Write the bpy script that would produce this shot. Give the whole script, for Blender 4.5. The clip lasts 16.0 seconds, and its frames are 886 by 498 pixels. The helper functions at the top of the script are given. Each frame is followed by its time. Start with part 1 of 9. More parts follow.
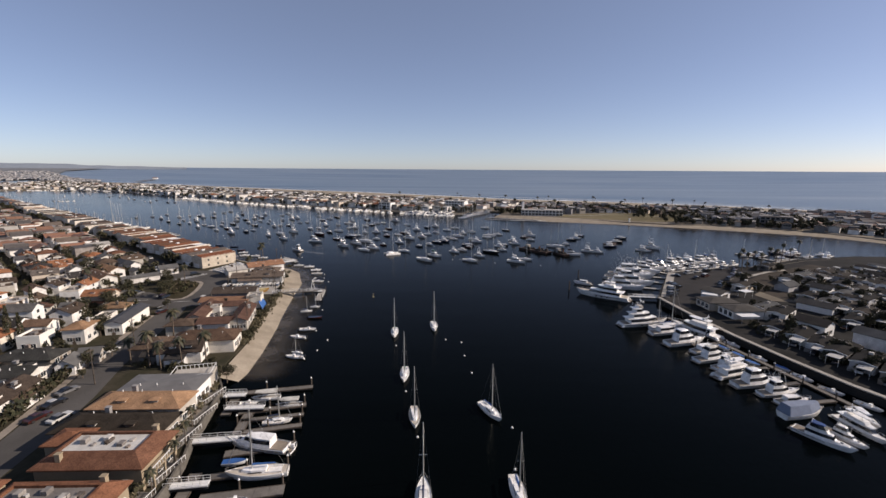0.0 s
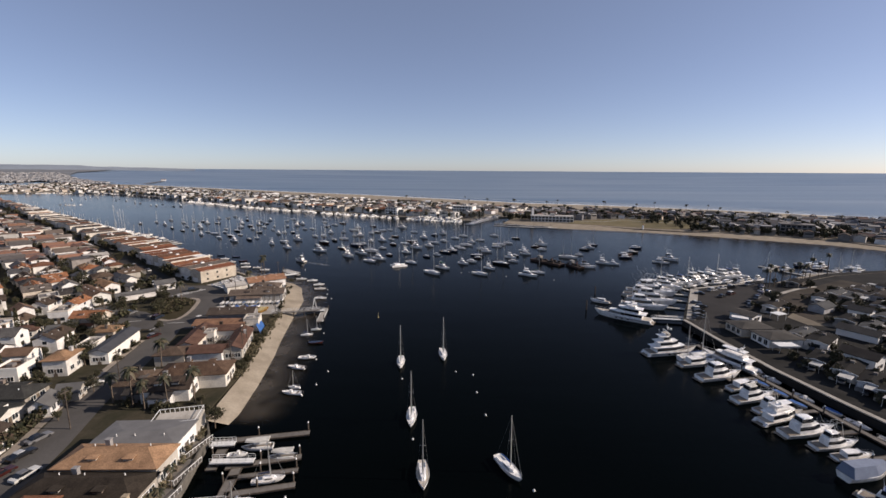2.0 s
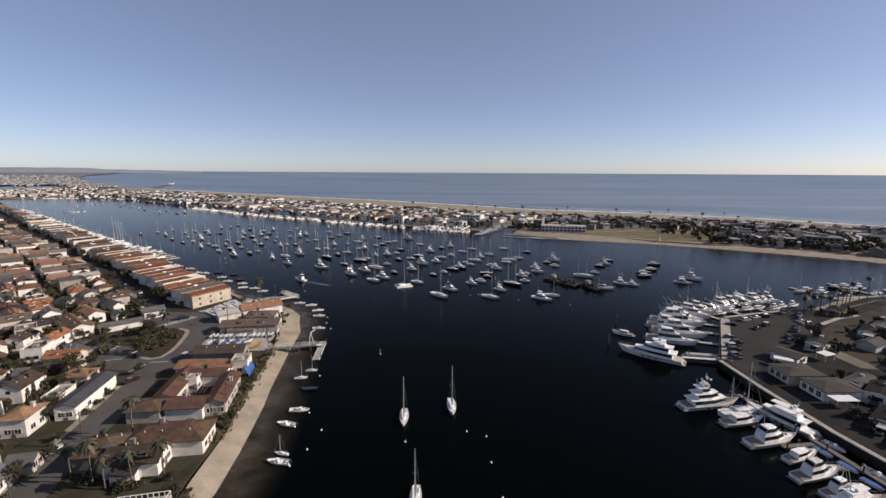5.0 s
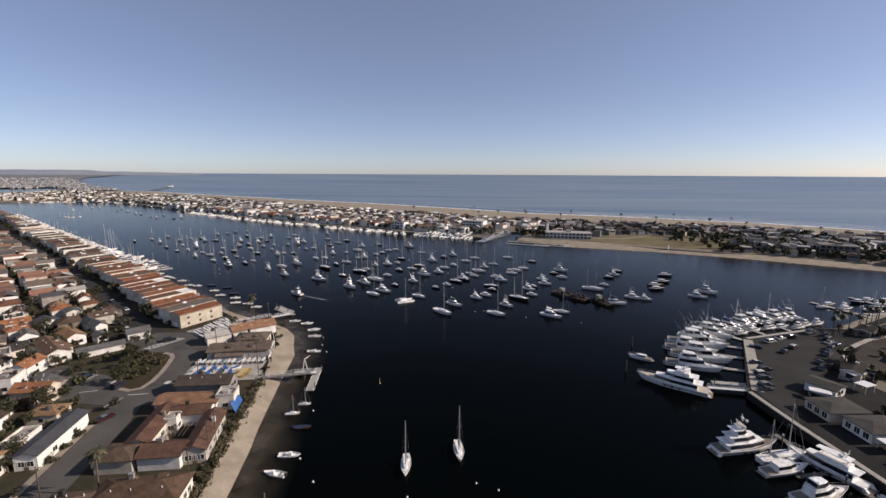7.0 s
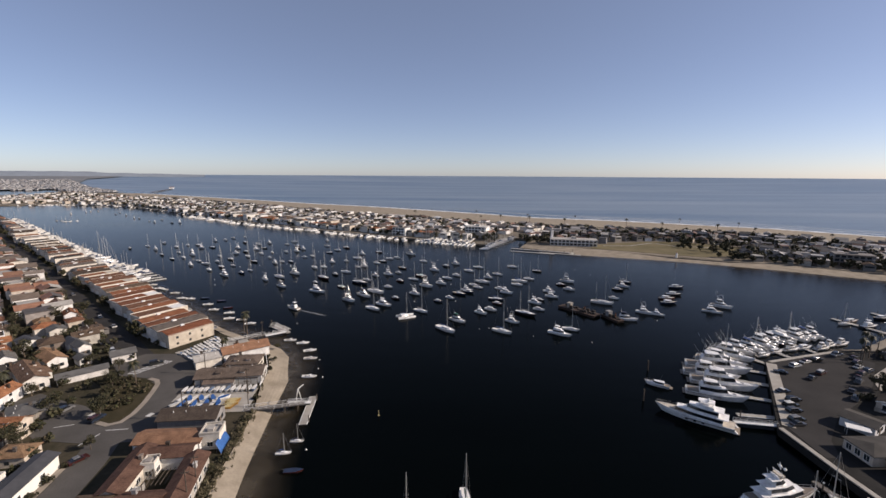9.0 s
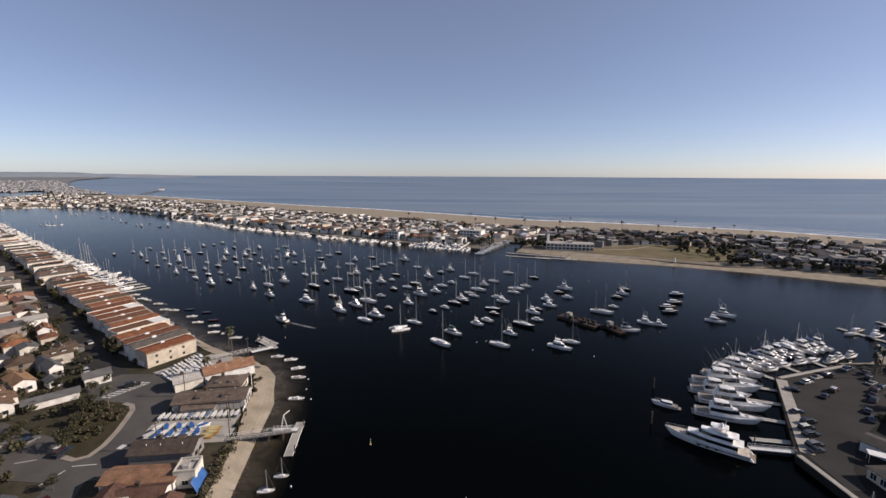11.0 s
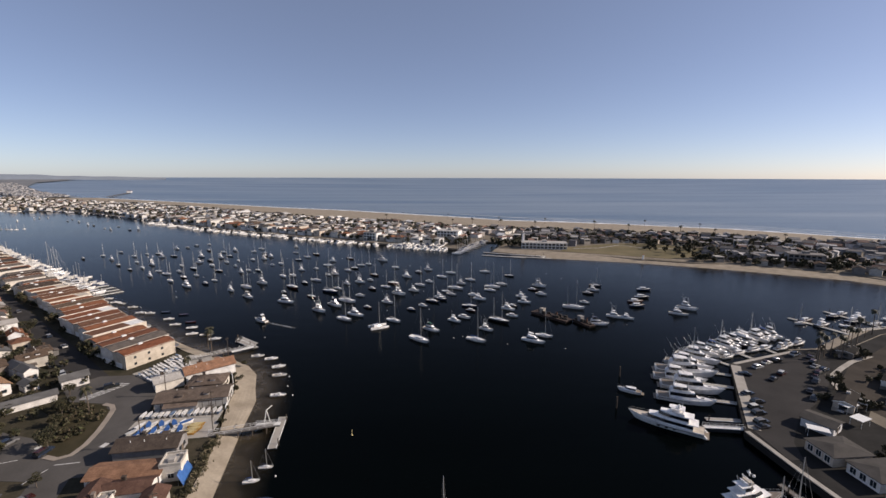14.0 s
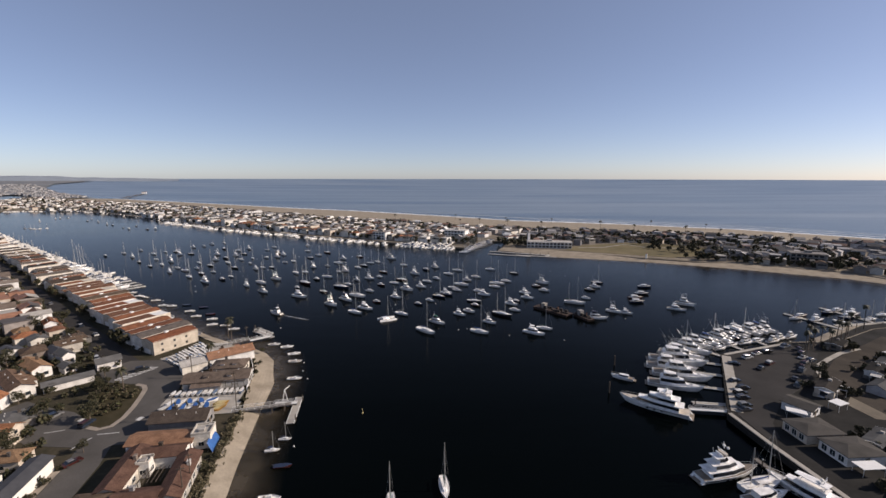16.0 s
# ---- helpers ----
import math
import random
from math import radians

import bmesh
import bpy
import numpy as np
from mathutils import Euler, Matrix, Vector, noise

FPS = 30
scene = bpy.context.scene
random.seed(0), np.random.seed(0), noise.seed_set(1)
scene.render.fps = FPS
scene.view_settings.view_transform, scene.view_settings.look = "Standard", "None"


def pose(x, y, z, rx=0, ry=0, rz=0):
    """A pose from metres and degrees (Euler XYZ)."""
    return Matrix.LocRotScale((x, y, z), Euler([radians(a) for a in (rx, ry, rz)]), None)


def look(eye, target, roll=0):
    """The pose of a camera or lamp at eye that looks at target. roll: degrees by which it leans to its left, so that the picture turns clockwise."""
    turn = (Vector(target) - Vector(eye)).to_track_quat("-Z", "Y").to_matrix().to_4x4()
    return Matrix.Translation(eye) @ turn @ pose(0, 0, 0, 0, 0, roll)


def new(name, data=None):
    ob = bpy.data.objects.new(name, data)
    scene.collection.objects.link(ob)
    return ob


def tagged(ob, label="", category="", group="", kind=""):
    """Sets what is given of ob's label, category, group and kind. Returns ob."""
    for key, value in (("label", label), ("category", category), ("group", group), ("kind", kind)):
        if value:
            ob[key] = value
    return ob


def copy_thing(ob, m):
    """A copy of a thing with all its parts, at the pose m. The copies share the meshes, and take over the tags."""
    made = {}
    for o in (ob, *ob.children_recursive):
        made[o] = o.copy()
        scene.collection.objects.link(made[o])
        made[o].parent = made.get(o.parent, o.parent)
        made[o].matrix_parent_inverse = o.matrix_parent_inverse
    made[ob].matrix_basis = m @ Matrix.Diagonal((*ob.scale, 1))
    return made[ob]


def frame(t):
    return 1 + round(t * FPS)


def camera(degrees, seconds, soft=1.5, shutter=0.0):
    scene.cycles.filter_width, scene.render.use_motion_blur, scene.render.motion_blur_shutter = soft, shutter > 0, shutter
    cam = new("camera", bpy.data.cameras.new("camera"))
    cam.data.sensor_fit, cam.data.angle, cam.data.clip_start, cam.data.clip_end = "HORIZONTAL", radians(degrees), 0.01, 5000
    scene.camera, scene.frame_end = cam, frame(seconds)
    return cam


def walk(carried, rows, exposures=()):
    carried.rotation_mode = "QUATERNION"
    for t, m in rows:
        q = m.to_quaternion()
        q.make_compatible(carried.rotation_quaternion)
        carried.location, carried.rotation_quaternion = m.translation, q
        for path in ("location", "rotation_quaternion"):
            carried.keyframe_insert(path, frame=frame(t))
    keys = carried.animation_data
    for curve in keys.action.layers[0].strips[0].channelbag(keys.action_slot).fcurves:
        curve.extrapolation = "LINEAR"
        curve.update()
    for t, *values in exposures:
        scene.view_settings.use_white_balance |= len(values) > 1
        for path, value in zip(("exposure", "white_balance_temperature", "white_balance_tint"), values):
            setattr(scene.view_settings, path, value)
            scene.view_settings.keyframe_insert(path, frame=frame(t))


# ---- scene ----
import itertools

cam = camera(92, 16.0, soft=1.5)
ROWS = [
    (0.0, 0.00, 0.00, 54.00, 0.000, -10.382, -0.386),
    (0.5, -0.44, 3.05, 55.17, 0.255, -10.359, -0.386),
    (1.0, -0.69, 6.33, 56.23, 0.557, -10.335, -0.384),
    (1.5, -0.96, 9.16, 57.46, 0.739, -10.311, -0.384),
    (2.0, -1.23, 12.04, 58.78, 0.890, -10.286, -0.391),
    (2.5, -1.75, 15.17, 60.02, 0.901, -10.261, -0.397),
    (3.0, -1.62, 18.18, 61.22, 1.089, -10.240, -0.405),
    (3.5, -1.90, 21.29, 62.44, 1.229, -10.215, -0.405),
    (4.0, -1.79, 23.51, 63.99, 1.601, -10.189, -0.409),
    (6.5, -3.70, 39.20, 69.79, 1.849, -9.971, -0.312),
    (7.0, -4.10, 42.17, 70.91, 1.867, -9.930, -0.301),
    (7.5, -4.35, 44.98, 72.16, 1.952, -9.894, -0.312),
    (8.0, -4.75, 48.12, 73.26, 1.950, -9.860, -0.316),
    (8.5, -5.25, 50.97, 74.38, 1.943, -9.825, -0.339),
    (9.0, -5.41, 53.68, 75.56, 2.044, -9.790, -0.339),
    (11.5, -6.47, 63.99, 78.94, 0.593, -9.752, -0.256),
    (12.0, -6.43, 63.67, 78.98, -0.344, -9.696, -0.250),
    (12.5, -6.30, 62.59, 78.92, -1.583, -9.642, -0.225),
    (13.0, -6.31, 61.06, 78.95, -1.833, -9.621, -0.193),
    (13.5, -6.02, 59.00, 78.85, -1.785, -9.601, -0.158),
    (14.0, -5.79, 56.62, 78.69, -1.763, -9.579, -0.142),
    (14.5, -5.78, 53.85, 78.54, -1.730, -9.541, -0.135),
    (15.0, -5.35, 50.95, 78.33, -1.412, -9.501, -0.110),
    (15.5, -4.91, 48.16, 78.02, -0.869, -9.461, -0.107),
    (16.0, -4.42, 44.90, 78.07, -0.589, -9.422, -0.092),
]
walk(cam, [(t, pose(x, y, z, 0, 0, yaw) @ pose(0, 0, 0, 90 + pitch, 0, 0) @ pose(0, 0, 0, 0, 0, -lean)) for t, x, y, z, yaw, pitch, lean in ROWS], exposures=[(0, 0.0, 6820, 21.5), (16, 0.0, 6820, 21.5)])

# ---- light ----
SUN_AZ, SUN_EL = 90.0, 28.5          # degrees clockwise from +y, and up
world = bpy.data.worlds.new("sky")
scene.world = world
world.use_nodes = True
wn = world.node_tree
sky = wn.nodes.new("ShaderNodeTexSky")
sky.sky_type = "NISHITA"
sky.sun_disc = False
sky.sun_elevation = radians(SUN_EL)
sky.sun_rotation = radians(SUN_AZ)
sky.altitude = 60
sky.air_density, sky.dust_density, sky.ozone_density = 0.62, 0.42, 1.75
veil = wn.nodes.new("ShaderNodeMix")
veil.data_type = "RGBA"
veil.inputs[0].default_value = 0.22
veil.inputs[7].default_value = (3.2, 4.0, 5.1, 1)
wn.links.new(sky.outputs[0], veil.inputs[6])
wn.links.new(veil.outputs[2], wn.nodes["Background"].inputs[0])
wn.nodes["Background"].inputs[1].default_value = 0.118
sun = new("sun", bpy.data.lights.new("sun", "SUN"))
sun.data.energy, sun.data.angle, sun.data.color = 5.5, radians(0.53), (1.0, 0.955, 0.82)
sun_to = Vector((math.sin(radians(SUN_AZ)) * math.cos(radians(SUN_EL)), math.cos(radians(SUN_AZ)) * math.cos(radians(SUN_EL)), math.sin(radians(SUN_EL))))
sun.matrix_world = look(sun_to * 500, (0, 0, 0))
scene.view_settings.exposure = 0.0


# ---- materials ----
class Nodes:
    """A small builder for node materials."""

    def __init__(self, name):
        self.mat = bpy.data.materials.new(name)
        self.mat.use_nodes = True
        self.tree = self.mat.node_tree
        self.bsdf = self.tree.nodes["Principled BSDF"]
        self.out = self.tree.nodes["Material Output"]

    def add(self, kind, **values):
        node = self.tree.nodes.new(kind)
        for key, value in values.items():
            node.inputs[key.replace("_", " ")].default_value = value
        return node

    def link(self, a, b):
        self.tree.links.new(a, b)

    def coords(self, scale=1.0, stretch=(1, 1, 1)):
        geo = self.tree.nodes.new("ShaderNodeNewGeometry")
        mapping = self.tree.nodes.new("ShaderNodeMapping")
        mapping.inputs["Scale"].default_value = [scale * s for s in stretch]
        self.link(geo.outputs["Position"], mapping.inputs["Vector"])
        return mapping.outputs["Vector"]

    def local(self, stretch=(1, 1, 1)):
        tex = self.tree.nodes.new("ShaderNodeTexCoord")
        mapping = self.tree.nodes.new("ShaderNodeMapping")
        mapping.inputs["Scale"].default_value = stretch
        self.link(tex.outputs["Object"], mapping.inputs["Vector"])
        return mapping.outputs["Vector"]

    def noise(self, vector, scale, detail=4.0, rough=0.6):
        node = self.add("ShaderNodeTexNoise", Scale=scale, Detail=detail, Roughness=rough)
        self.link(vector, node.inputs["Vector"])
        return node.outputs["Fac"]

    def ramp(self, fac, stops, smooth=True):
        node = self.tree.nodes.new("ShaderNodeValToRGB")
        node.color_ramp.interpolation = "LINEAR" if smooth else "CONSTANT"
        el = node.color_ramp.elements
        while len(el) < len(stops):
            el.new(0.5)
        for e, (at, col) in zip(el, stops):
            e.position, e.color = at, (*col, 1) if len(col) == 3 else col
        self.link(fac, node.inputs["Fac"])
        return node.outputs["Color"]

    def mix(self, fac, a, b, blend="MIX"):
        node = self.tree.nodes.new("ShaderNodeMix")
        node.data_type, node.blend_type = "RGBA", blend
        for value, sock in ((fac, 0), (a, 6), (b, 7)):
            if hasattr(value, "is_output"):
                self.link(value, node.inputs[sock])
            elif sock == 0:
                node.inputs[0].default_value = value
            else:
                node.inputs[sock].default_value = (*value, 1)
        return node.outputs[2]

    def bump(self, height, strength=0.3, distance=0.1, normal=None):
        node = self.add("ShaderNodeBump", Strength=strength, Distance=distance)
        self.link(height, node.inputs["Height"])
        if normal:
            self.link(normal, node.inputs["Normal"])
        self.link(node.outputs["Normal"], self.bsdf.inputs["Normal"])
        return node.outputs["Normal"]

    def random(self):
        return self.tree.nodes.new("ShaderNodeObjectInfo").outputs["Random"]

    def island(self):
        return self.tree.nodes.new("ShaderNodeNewGeometry").outputs["Random Per Island"]

    def done(self, colour=None, rough=0.6, metal=0.0, spec=0.5):
        if colour is not None:
            if hasattr(colour, "is_output"):
                self.link(colour, self.bsdf.inputs["Base Color"])
            else:
                self.bsdf.inputs["Base Color"].default_value = (*colour, 1)
        self.bsdf.inputs["Roughness"].default_value = rough
        self.bsdf.inputs["Metallic"].default_value = metal
        self.bsdf.inputs["Specular IOR Level"].default_value = spec
        return self.mat


def surface(name, light, dark, scale=0.5, rough=0.7, metal=0.0, bump=0.15, grain=8.0, spec=0.4, vary=0.0, stretch=(1, 1, 1)):
    """A plain surface: two tones at two scales, with fine relief, and a tint that differs from object to object."""
    n = Nodes(name)
    at = n.coords(1.0, stretch)
    big = n.ramp(n.noise(at, scale, 3), [(0.32, (0, 0, 0)), (0.7, (1, 1, 1))])
    col = n.mix(big, dark, light)
    fine = n.noise(at, grain, 5, 0.7)
    col = n.mix(n.ramp(fine, [(0.35, (0.35,) * 3), (0.75, (0, 0, 0))]), col, [c * 0.6 for c in dark])
    if vary:
        shade = n.ramp(n.random(), [(0, (1 - vary,) * 3), (1, (1 + vary,) * 3)])
        col = n.mix(1.0, col, shade, "MULTIPLY")
    if bump:
        n.bump(fine, bump, 0.05)
    return n.done(col, rough, metal, spec)


def palette(name, tones, scale=0.4, rough=0.75, bump=0.15, grain=6.0, per="object", stretch=(1, 1, 1), spec=0.3):
    """One of several tones for each object (or each loose piece), mottled and stained."""
    n = Nodes(name)
    step = 1.0 / len(tones)
    col = n.ramp(n.random() if per == "object" else n.island(), [(i * step, c) for i, c in enumerate(tones)], smooth=False)
    at = n.coords(1.0, stretch)
    big = n.noise(at, scale, 4)
    col = n.mix(1.0, col, n.ramp(big, [(0.3, (0.72, 0.70, 0.68)), (0.72, (1.12, 1.1, 1.08))]), "MULTIPLY")
    fine = n.noise(at, grain, 5, 0.7)
    col = n.mix(1.0, col, n.ramp(fine, [(0.3, (0.7, 0.7, 0.7)), (0.6, (1.05, 1.05, 1.05))]), "MULTIPLY")
    if bump:
        n.bump(fine, bump, 0.06)
    return n.done(col, rough, 0.0, spec)


def water_material():
    n = Nodes("harbour_water")
    at = n.coords(1.0)
    ripple = n.noise(at, 0.9, 6, 0.62)
    swell = n.noise(n.coords(1.0, (0.35, 1.0, 1.0)), 0.10, 3, 0.5)
    patch = n.noise(n.coords(1.0, (0.25, 1.0, 1.0)), 0.012, 3, 0.55)
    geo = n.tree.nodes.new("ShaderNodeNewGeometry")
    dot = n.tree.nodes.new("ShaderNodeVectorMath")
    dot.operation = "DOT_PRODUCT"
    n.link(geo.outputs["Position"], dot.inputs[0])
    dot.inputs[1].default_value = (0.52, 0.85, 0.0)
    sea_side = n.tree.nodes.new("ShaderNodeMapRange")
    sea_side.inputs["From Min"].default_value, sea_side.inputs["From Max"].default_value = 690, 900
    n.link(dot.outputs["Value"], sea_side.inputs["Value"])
    inner = n.add("ShaderNodeBump", Strength=0.06, Distance=1.2)
    n.link(swell, inner.inputs["Height"])
    outer = n.add("ShaderNodeBump", Distance=0.35)
    calm = n.ramp(patch, [(0.35, (0.07,) * 3), (0.65, (0.19,) * 3)])
    lee = n.tree.nodes.new("ShaderNodeVectorMath")
    lee.operation = "DOT_PRODUCT"
    n.link(geo.outputs["Position"], lee.inputs[0])
    lee.inputs[1].default_value = (0.75, 0.66, 0.0)
    wind = n.tree.nodes.new("ShaderNodeMapRange")
    wind.inputs["From Min"].default_value, wind.inputs["From Max"].default_value = 190, 400
    n.link(lee.outputs["Value"], wind.inputs["Value"])
    calm = n.mix(wind.outputs["Result"], calm, (0.34,) * 3)
    rough = n.ramp(patch, [(0.35, (0.4,) * 3), (0.65, (0.6,) * 3)])
    n.link(n.mix(sea_side.outputs["Result"], calm, rough), outer.inputs["Strength"])
    n.link(ripple, outer.inputs["Height"])
    n.link(inner.outputs["Normal"], outer.inputs["Normal"])
    n.link(outer.outputs["Normal"], n.bsdf.inputs["Normal"])
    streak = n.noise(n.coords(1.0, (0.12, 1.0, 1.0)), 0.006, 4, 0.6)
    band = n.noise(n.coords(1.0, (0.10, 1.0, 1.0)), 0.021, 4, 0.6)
    # Pale base tones stand in for sky sheen on the ocean's streaks.
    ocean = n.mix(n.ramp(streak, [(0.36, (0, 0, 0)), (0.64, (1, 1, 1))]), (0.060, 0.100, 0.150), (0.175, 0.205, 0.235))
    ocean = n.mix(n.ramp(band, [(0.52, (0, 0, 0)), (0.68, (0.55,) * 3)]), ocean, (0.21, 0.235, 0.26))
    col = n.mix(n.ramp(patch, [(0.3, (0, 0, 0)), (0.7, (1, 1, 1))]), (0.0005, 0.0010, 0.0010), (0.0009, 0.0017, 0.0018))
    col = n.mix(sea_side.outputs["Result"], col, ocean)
    n.link(n.mix(sea_side.outputs["Result"], (0.12,) * 3, (0.34,) * 3), n.bsdf.inputs["Roughness"])
    n.bsdf.inputs["IOR"].default_value = 1.33
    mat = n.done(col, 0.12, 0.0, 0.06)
    n.bsdf.inputs["Specular Tint"].default_value = (0.95, 1.0, 0.93, 1)
    # Specular level is raised eastwards and seawards to brighten the sky reflection.
    n.link(n.mix(sea_side.outputs["Result"], n.mix(wind.outputs["Result"], (0.040,) * 3, (0.075,) * 3), (0.5,) * 3), n.bsdf.inputs["Specular IOR Level"])
    return mat


def roof_tiles(name, tones, ridge=3.2):
    """Rows of clay or shingle courses, a tone for each house."""
    n = Nodes(name)
    step = 1.0 / len(tones)
    col = n.ramp(n.random(), [(i * step, c) for i, c in enumerate(tones)], smooth=False)
    at = n.coords(1.0)
    big = n.noise(at, 0.5, 4)
    col = n.mix(1.0, col, n.ramp(big, [(0.3, (0.62, 0.6, 0.6)), (0.72, (1.15, 1.12, 1.1))]), "MULTIPLY")
    fine = n.noise(at, 4.0, 5, 0.8)
    col = n.mix(1.0, col, n.ramp(fine, [(0.3, (0.55, 0.55, 0.55)), (0.62, (1.1, 1.1, 1.1))]), "MULTIPLY")
    wave = n.add("ShaderNodeTexWave", Scale=ridge, Distortion=1.5, Detail=2.0)
    wave.bands_direction = "Z"
    n.link(n.local(), wave.inputs["Vector"])
    col = n.mix(1.0, col, n.ramp(wave.outputs["Fac"], [(0.0, (0.75, 0.75, 0.75)), (0.5, (1, 1, 1))]), "MULTIPLY")
    n.bump(wave.outputs["Fac"], 0.5, 0.08)
    return n.done(col, 0.85, 0.0, 0.06)


WATER = water_material()
SAND = surface("beach_sand", (0.37, 0.315, 0.245), (0.235, 0.196, 0.148), 0.16, 0.95, bump=0.3, grain=1.5, spec=0.1)
SOIL = surface("garden_soil", (0.075, 0.062, 0.045), (0.035, 0.034, 0.022), 0.15, 0.95, grain=1.2, spec=0.03)
KERB = surface("kerb_concrete", (0.34, 0.29, 0.24), (0.24, 0.205, 0.17), 0.3, 0.9, grain=3.0, spec=0.08)
WORNASPHALT = surface("worn_asphalt", (0.112, 0.104, 0.097), (0.076, 0.071, 0.066), 0.08, 0.9, grain=2.0, spec=0.05)
ASPHALT = surface("asphalt", (0.052, 0.048, 0.046), (0.034, 0.032, 0.031), 0.08, 0.85, grain=2.0, spec=0.06)
YARD = surface("paved_yard", (0.040, 0.038, 0.036), (0.020, 0.0195, 0.0185), 0.09, 0.9, grain=1.2, spec=0.05)
SPITSOIL = surface("spit_ground", (0.26, 0.225, 0.18), (0.13, 0.112, 0.088), 0.05, 0.95, grain=0.8, spec=0.03)
LANESOIL = surface("worn_lane", (0.080, 0.068, 0.057), (0.048, 0.042, 0.036), 0.1, 0.95, grain=1.5, spec=0.03)
ROWSTUCCO = palette("row_stucco", [(0.58, 0.52, 0.44), (0.64, 0.59, 0.52), (0.50, 0.44, 0.36), (0.66, 0.62, 0.56)])
CONCRETE = surface("concrete", (0.42, 0.39, 0.345), (0.30, 0.275, 0.24), 0.3, 0.85, grain=3.0, spec=0.1)
DRYLAWN = surface("dry_lawn", (0.20, 0.165, 0.10), (0.125, 0.108, 0.062), 0.03, 0.95, bump=0.4, grain=3.0, spec=0.05)
BED = surface("planted_bed", (0.062, 0.051, 0.032), (0.038, 0.034, 0.02), 0.2, 0.95, grain=2.0, spec=0.03)
PLANK = surface("dock_planks", (0.19, 0.172, 0.152), (0.12, 0.108, 0.096), 0.4, 0.85, grain=5.0, spec=0.2)
PILE = surface("pile_wood", (0.13, 0.105, 0.085), (0.06, 0.05, 0.042), 1.0, 0.9, grain=6.0, spec=0.05)
WHITE = surface("white_paint", (0.80, 0.79, 0.76), (0.70, 0.69, 0.66), 0.5, 0.5, grain=4.0, spec=0.4)
STUCCO = palette("stucco_walls", [(0.72, 0.70, 0.66), (0.66, 0.61, 0.53), (0.75, 0.74, 0.72), (0.55, 0.48, 0.40), (0.77, 0.75, 0.72), (0.46, 0.43, 0.38), (0.70, 0.66, 0.59), (0.74, 0.73, 0.72)])
GREYWALL = palette("clapboard_walls", [(0.26, 0.25, 0.245), (0.18, 0.172, 0.165), (0.34, 0.31, 0.27), (0.46, 0.45, 0.43), (0.22, 0.18, 0.15)])
TERRACOTTA = roof_tiles("terracotta_roof", [(0.33, 0.145, 0.076), (0.25, 0.116, 0.068), (0.36, 0.168, 0.09), (0.20, 0.10, 0.064)])
SHINGLE = roof_tiles("shingle_roof", [(0.10, 0.08, 0.066), (0.06, 0.056, 0.054), (0.13, 0.094, 0.07), (0.085, 0.065, 0.052), (0.15, 0.13, 0.115)], 4.5)
FLATROOF = palette("flat_roof_gravel", [(0.28, 0.26, 0.24), (0.42, 0.40, 0.37), (0.18, 0.165, 0.155), (0.52, 0.50, 0.47)], grain=3.0)
GLASS = Nodes("window_glass").done((0.02, 0.025, 0.03), 0.08, 0.0, 0.6)


# ---- the setting ----
def land(name, outline, top, bottom, material, label, category):
    """A slab with that outline: a flat top and steep sides."""
    bm = bmesh.new()
    up = [bm.verts.new((x, y, top)) for x, y in outline]
    low = [bm.verts.new((x, y, bottom)) for x, y in outline]
    bm.faces.new(up)
    for i in range(len(up)):
        j = (i + 1) % len(up)
        bm.faces.new((up[i], low[i], low[j], up[j]))
    bmesh.ops.recalc_face_normals(bm, faces=bm.faces)
    bmesh.ops.triangulate(bm, faces=[f for f in bm.faces if len(f.verts) > 4])
    me = bpy.data.meshes.new(name)
    bm.to_mesh(me)
    bm.free()
    me.materials.append(material)
    return tagged(new(name, me), label, category, kind="structure")


def ribbon(name, left, right, zl, zr, material, label, category, steps=1):
    """A strip of ground between two lines of equally many points, at the heights zl and zr."""
    bm = bmesh.new()
    rows = []
    for (ax, ay), (bx, by) in zip(left, right):
        rows.append([bm.verts.new((ax + (bx - ax) * k / steps, ay + (by - ay) * k / steps, zl + (zr - zl) * k / steps)) for k in range(steps + 1)])
    for a, b in zip(rows, rows[1:]):
        for k in range(steps):
            bm.faces.new((a[k], a[k + 1], b[k + 1], b[k]))
    bmesh.ops.recalc_face_normals(bm, faces=bm.faces)
    if sum(f.normal.z for f in bm.faces) < 0:
        bmesh.ops.reverse_faces(bm, faces=bm.faces)
    me = bpy.data.meshes.new(name)
    bm.to_mesh(me)
    bm.free()
    me.materials.append(material)
    return tagged(new(name, me), label, category, kind="structure")


def along(line, width):
    """Both edges of a road of that width along a line."""
    left, right = [], []
    for i, (x, y) in enumerate(line):
        a, b = line[max(i - 1, 0)], line[min(i + 1, len(line) - 1)]
        d = Vector((b[0] - a[0], b[1] - a[1])).normalized() * width / 2
        left.append((x - d.y, y + d.x))
        right.append((x + d.y, y - d.x))
    return left, right


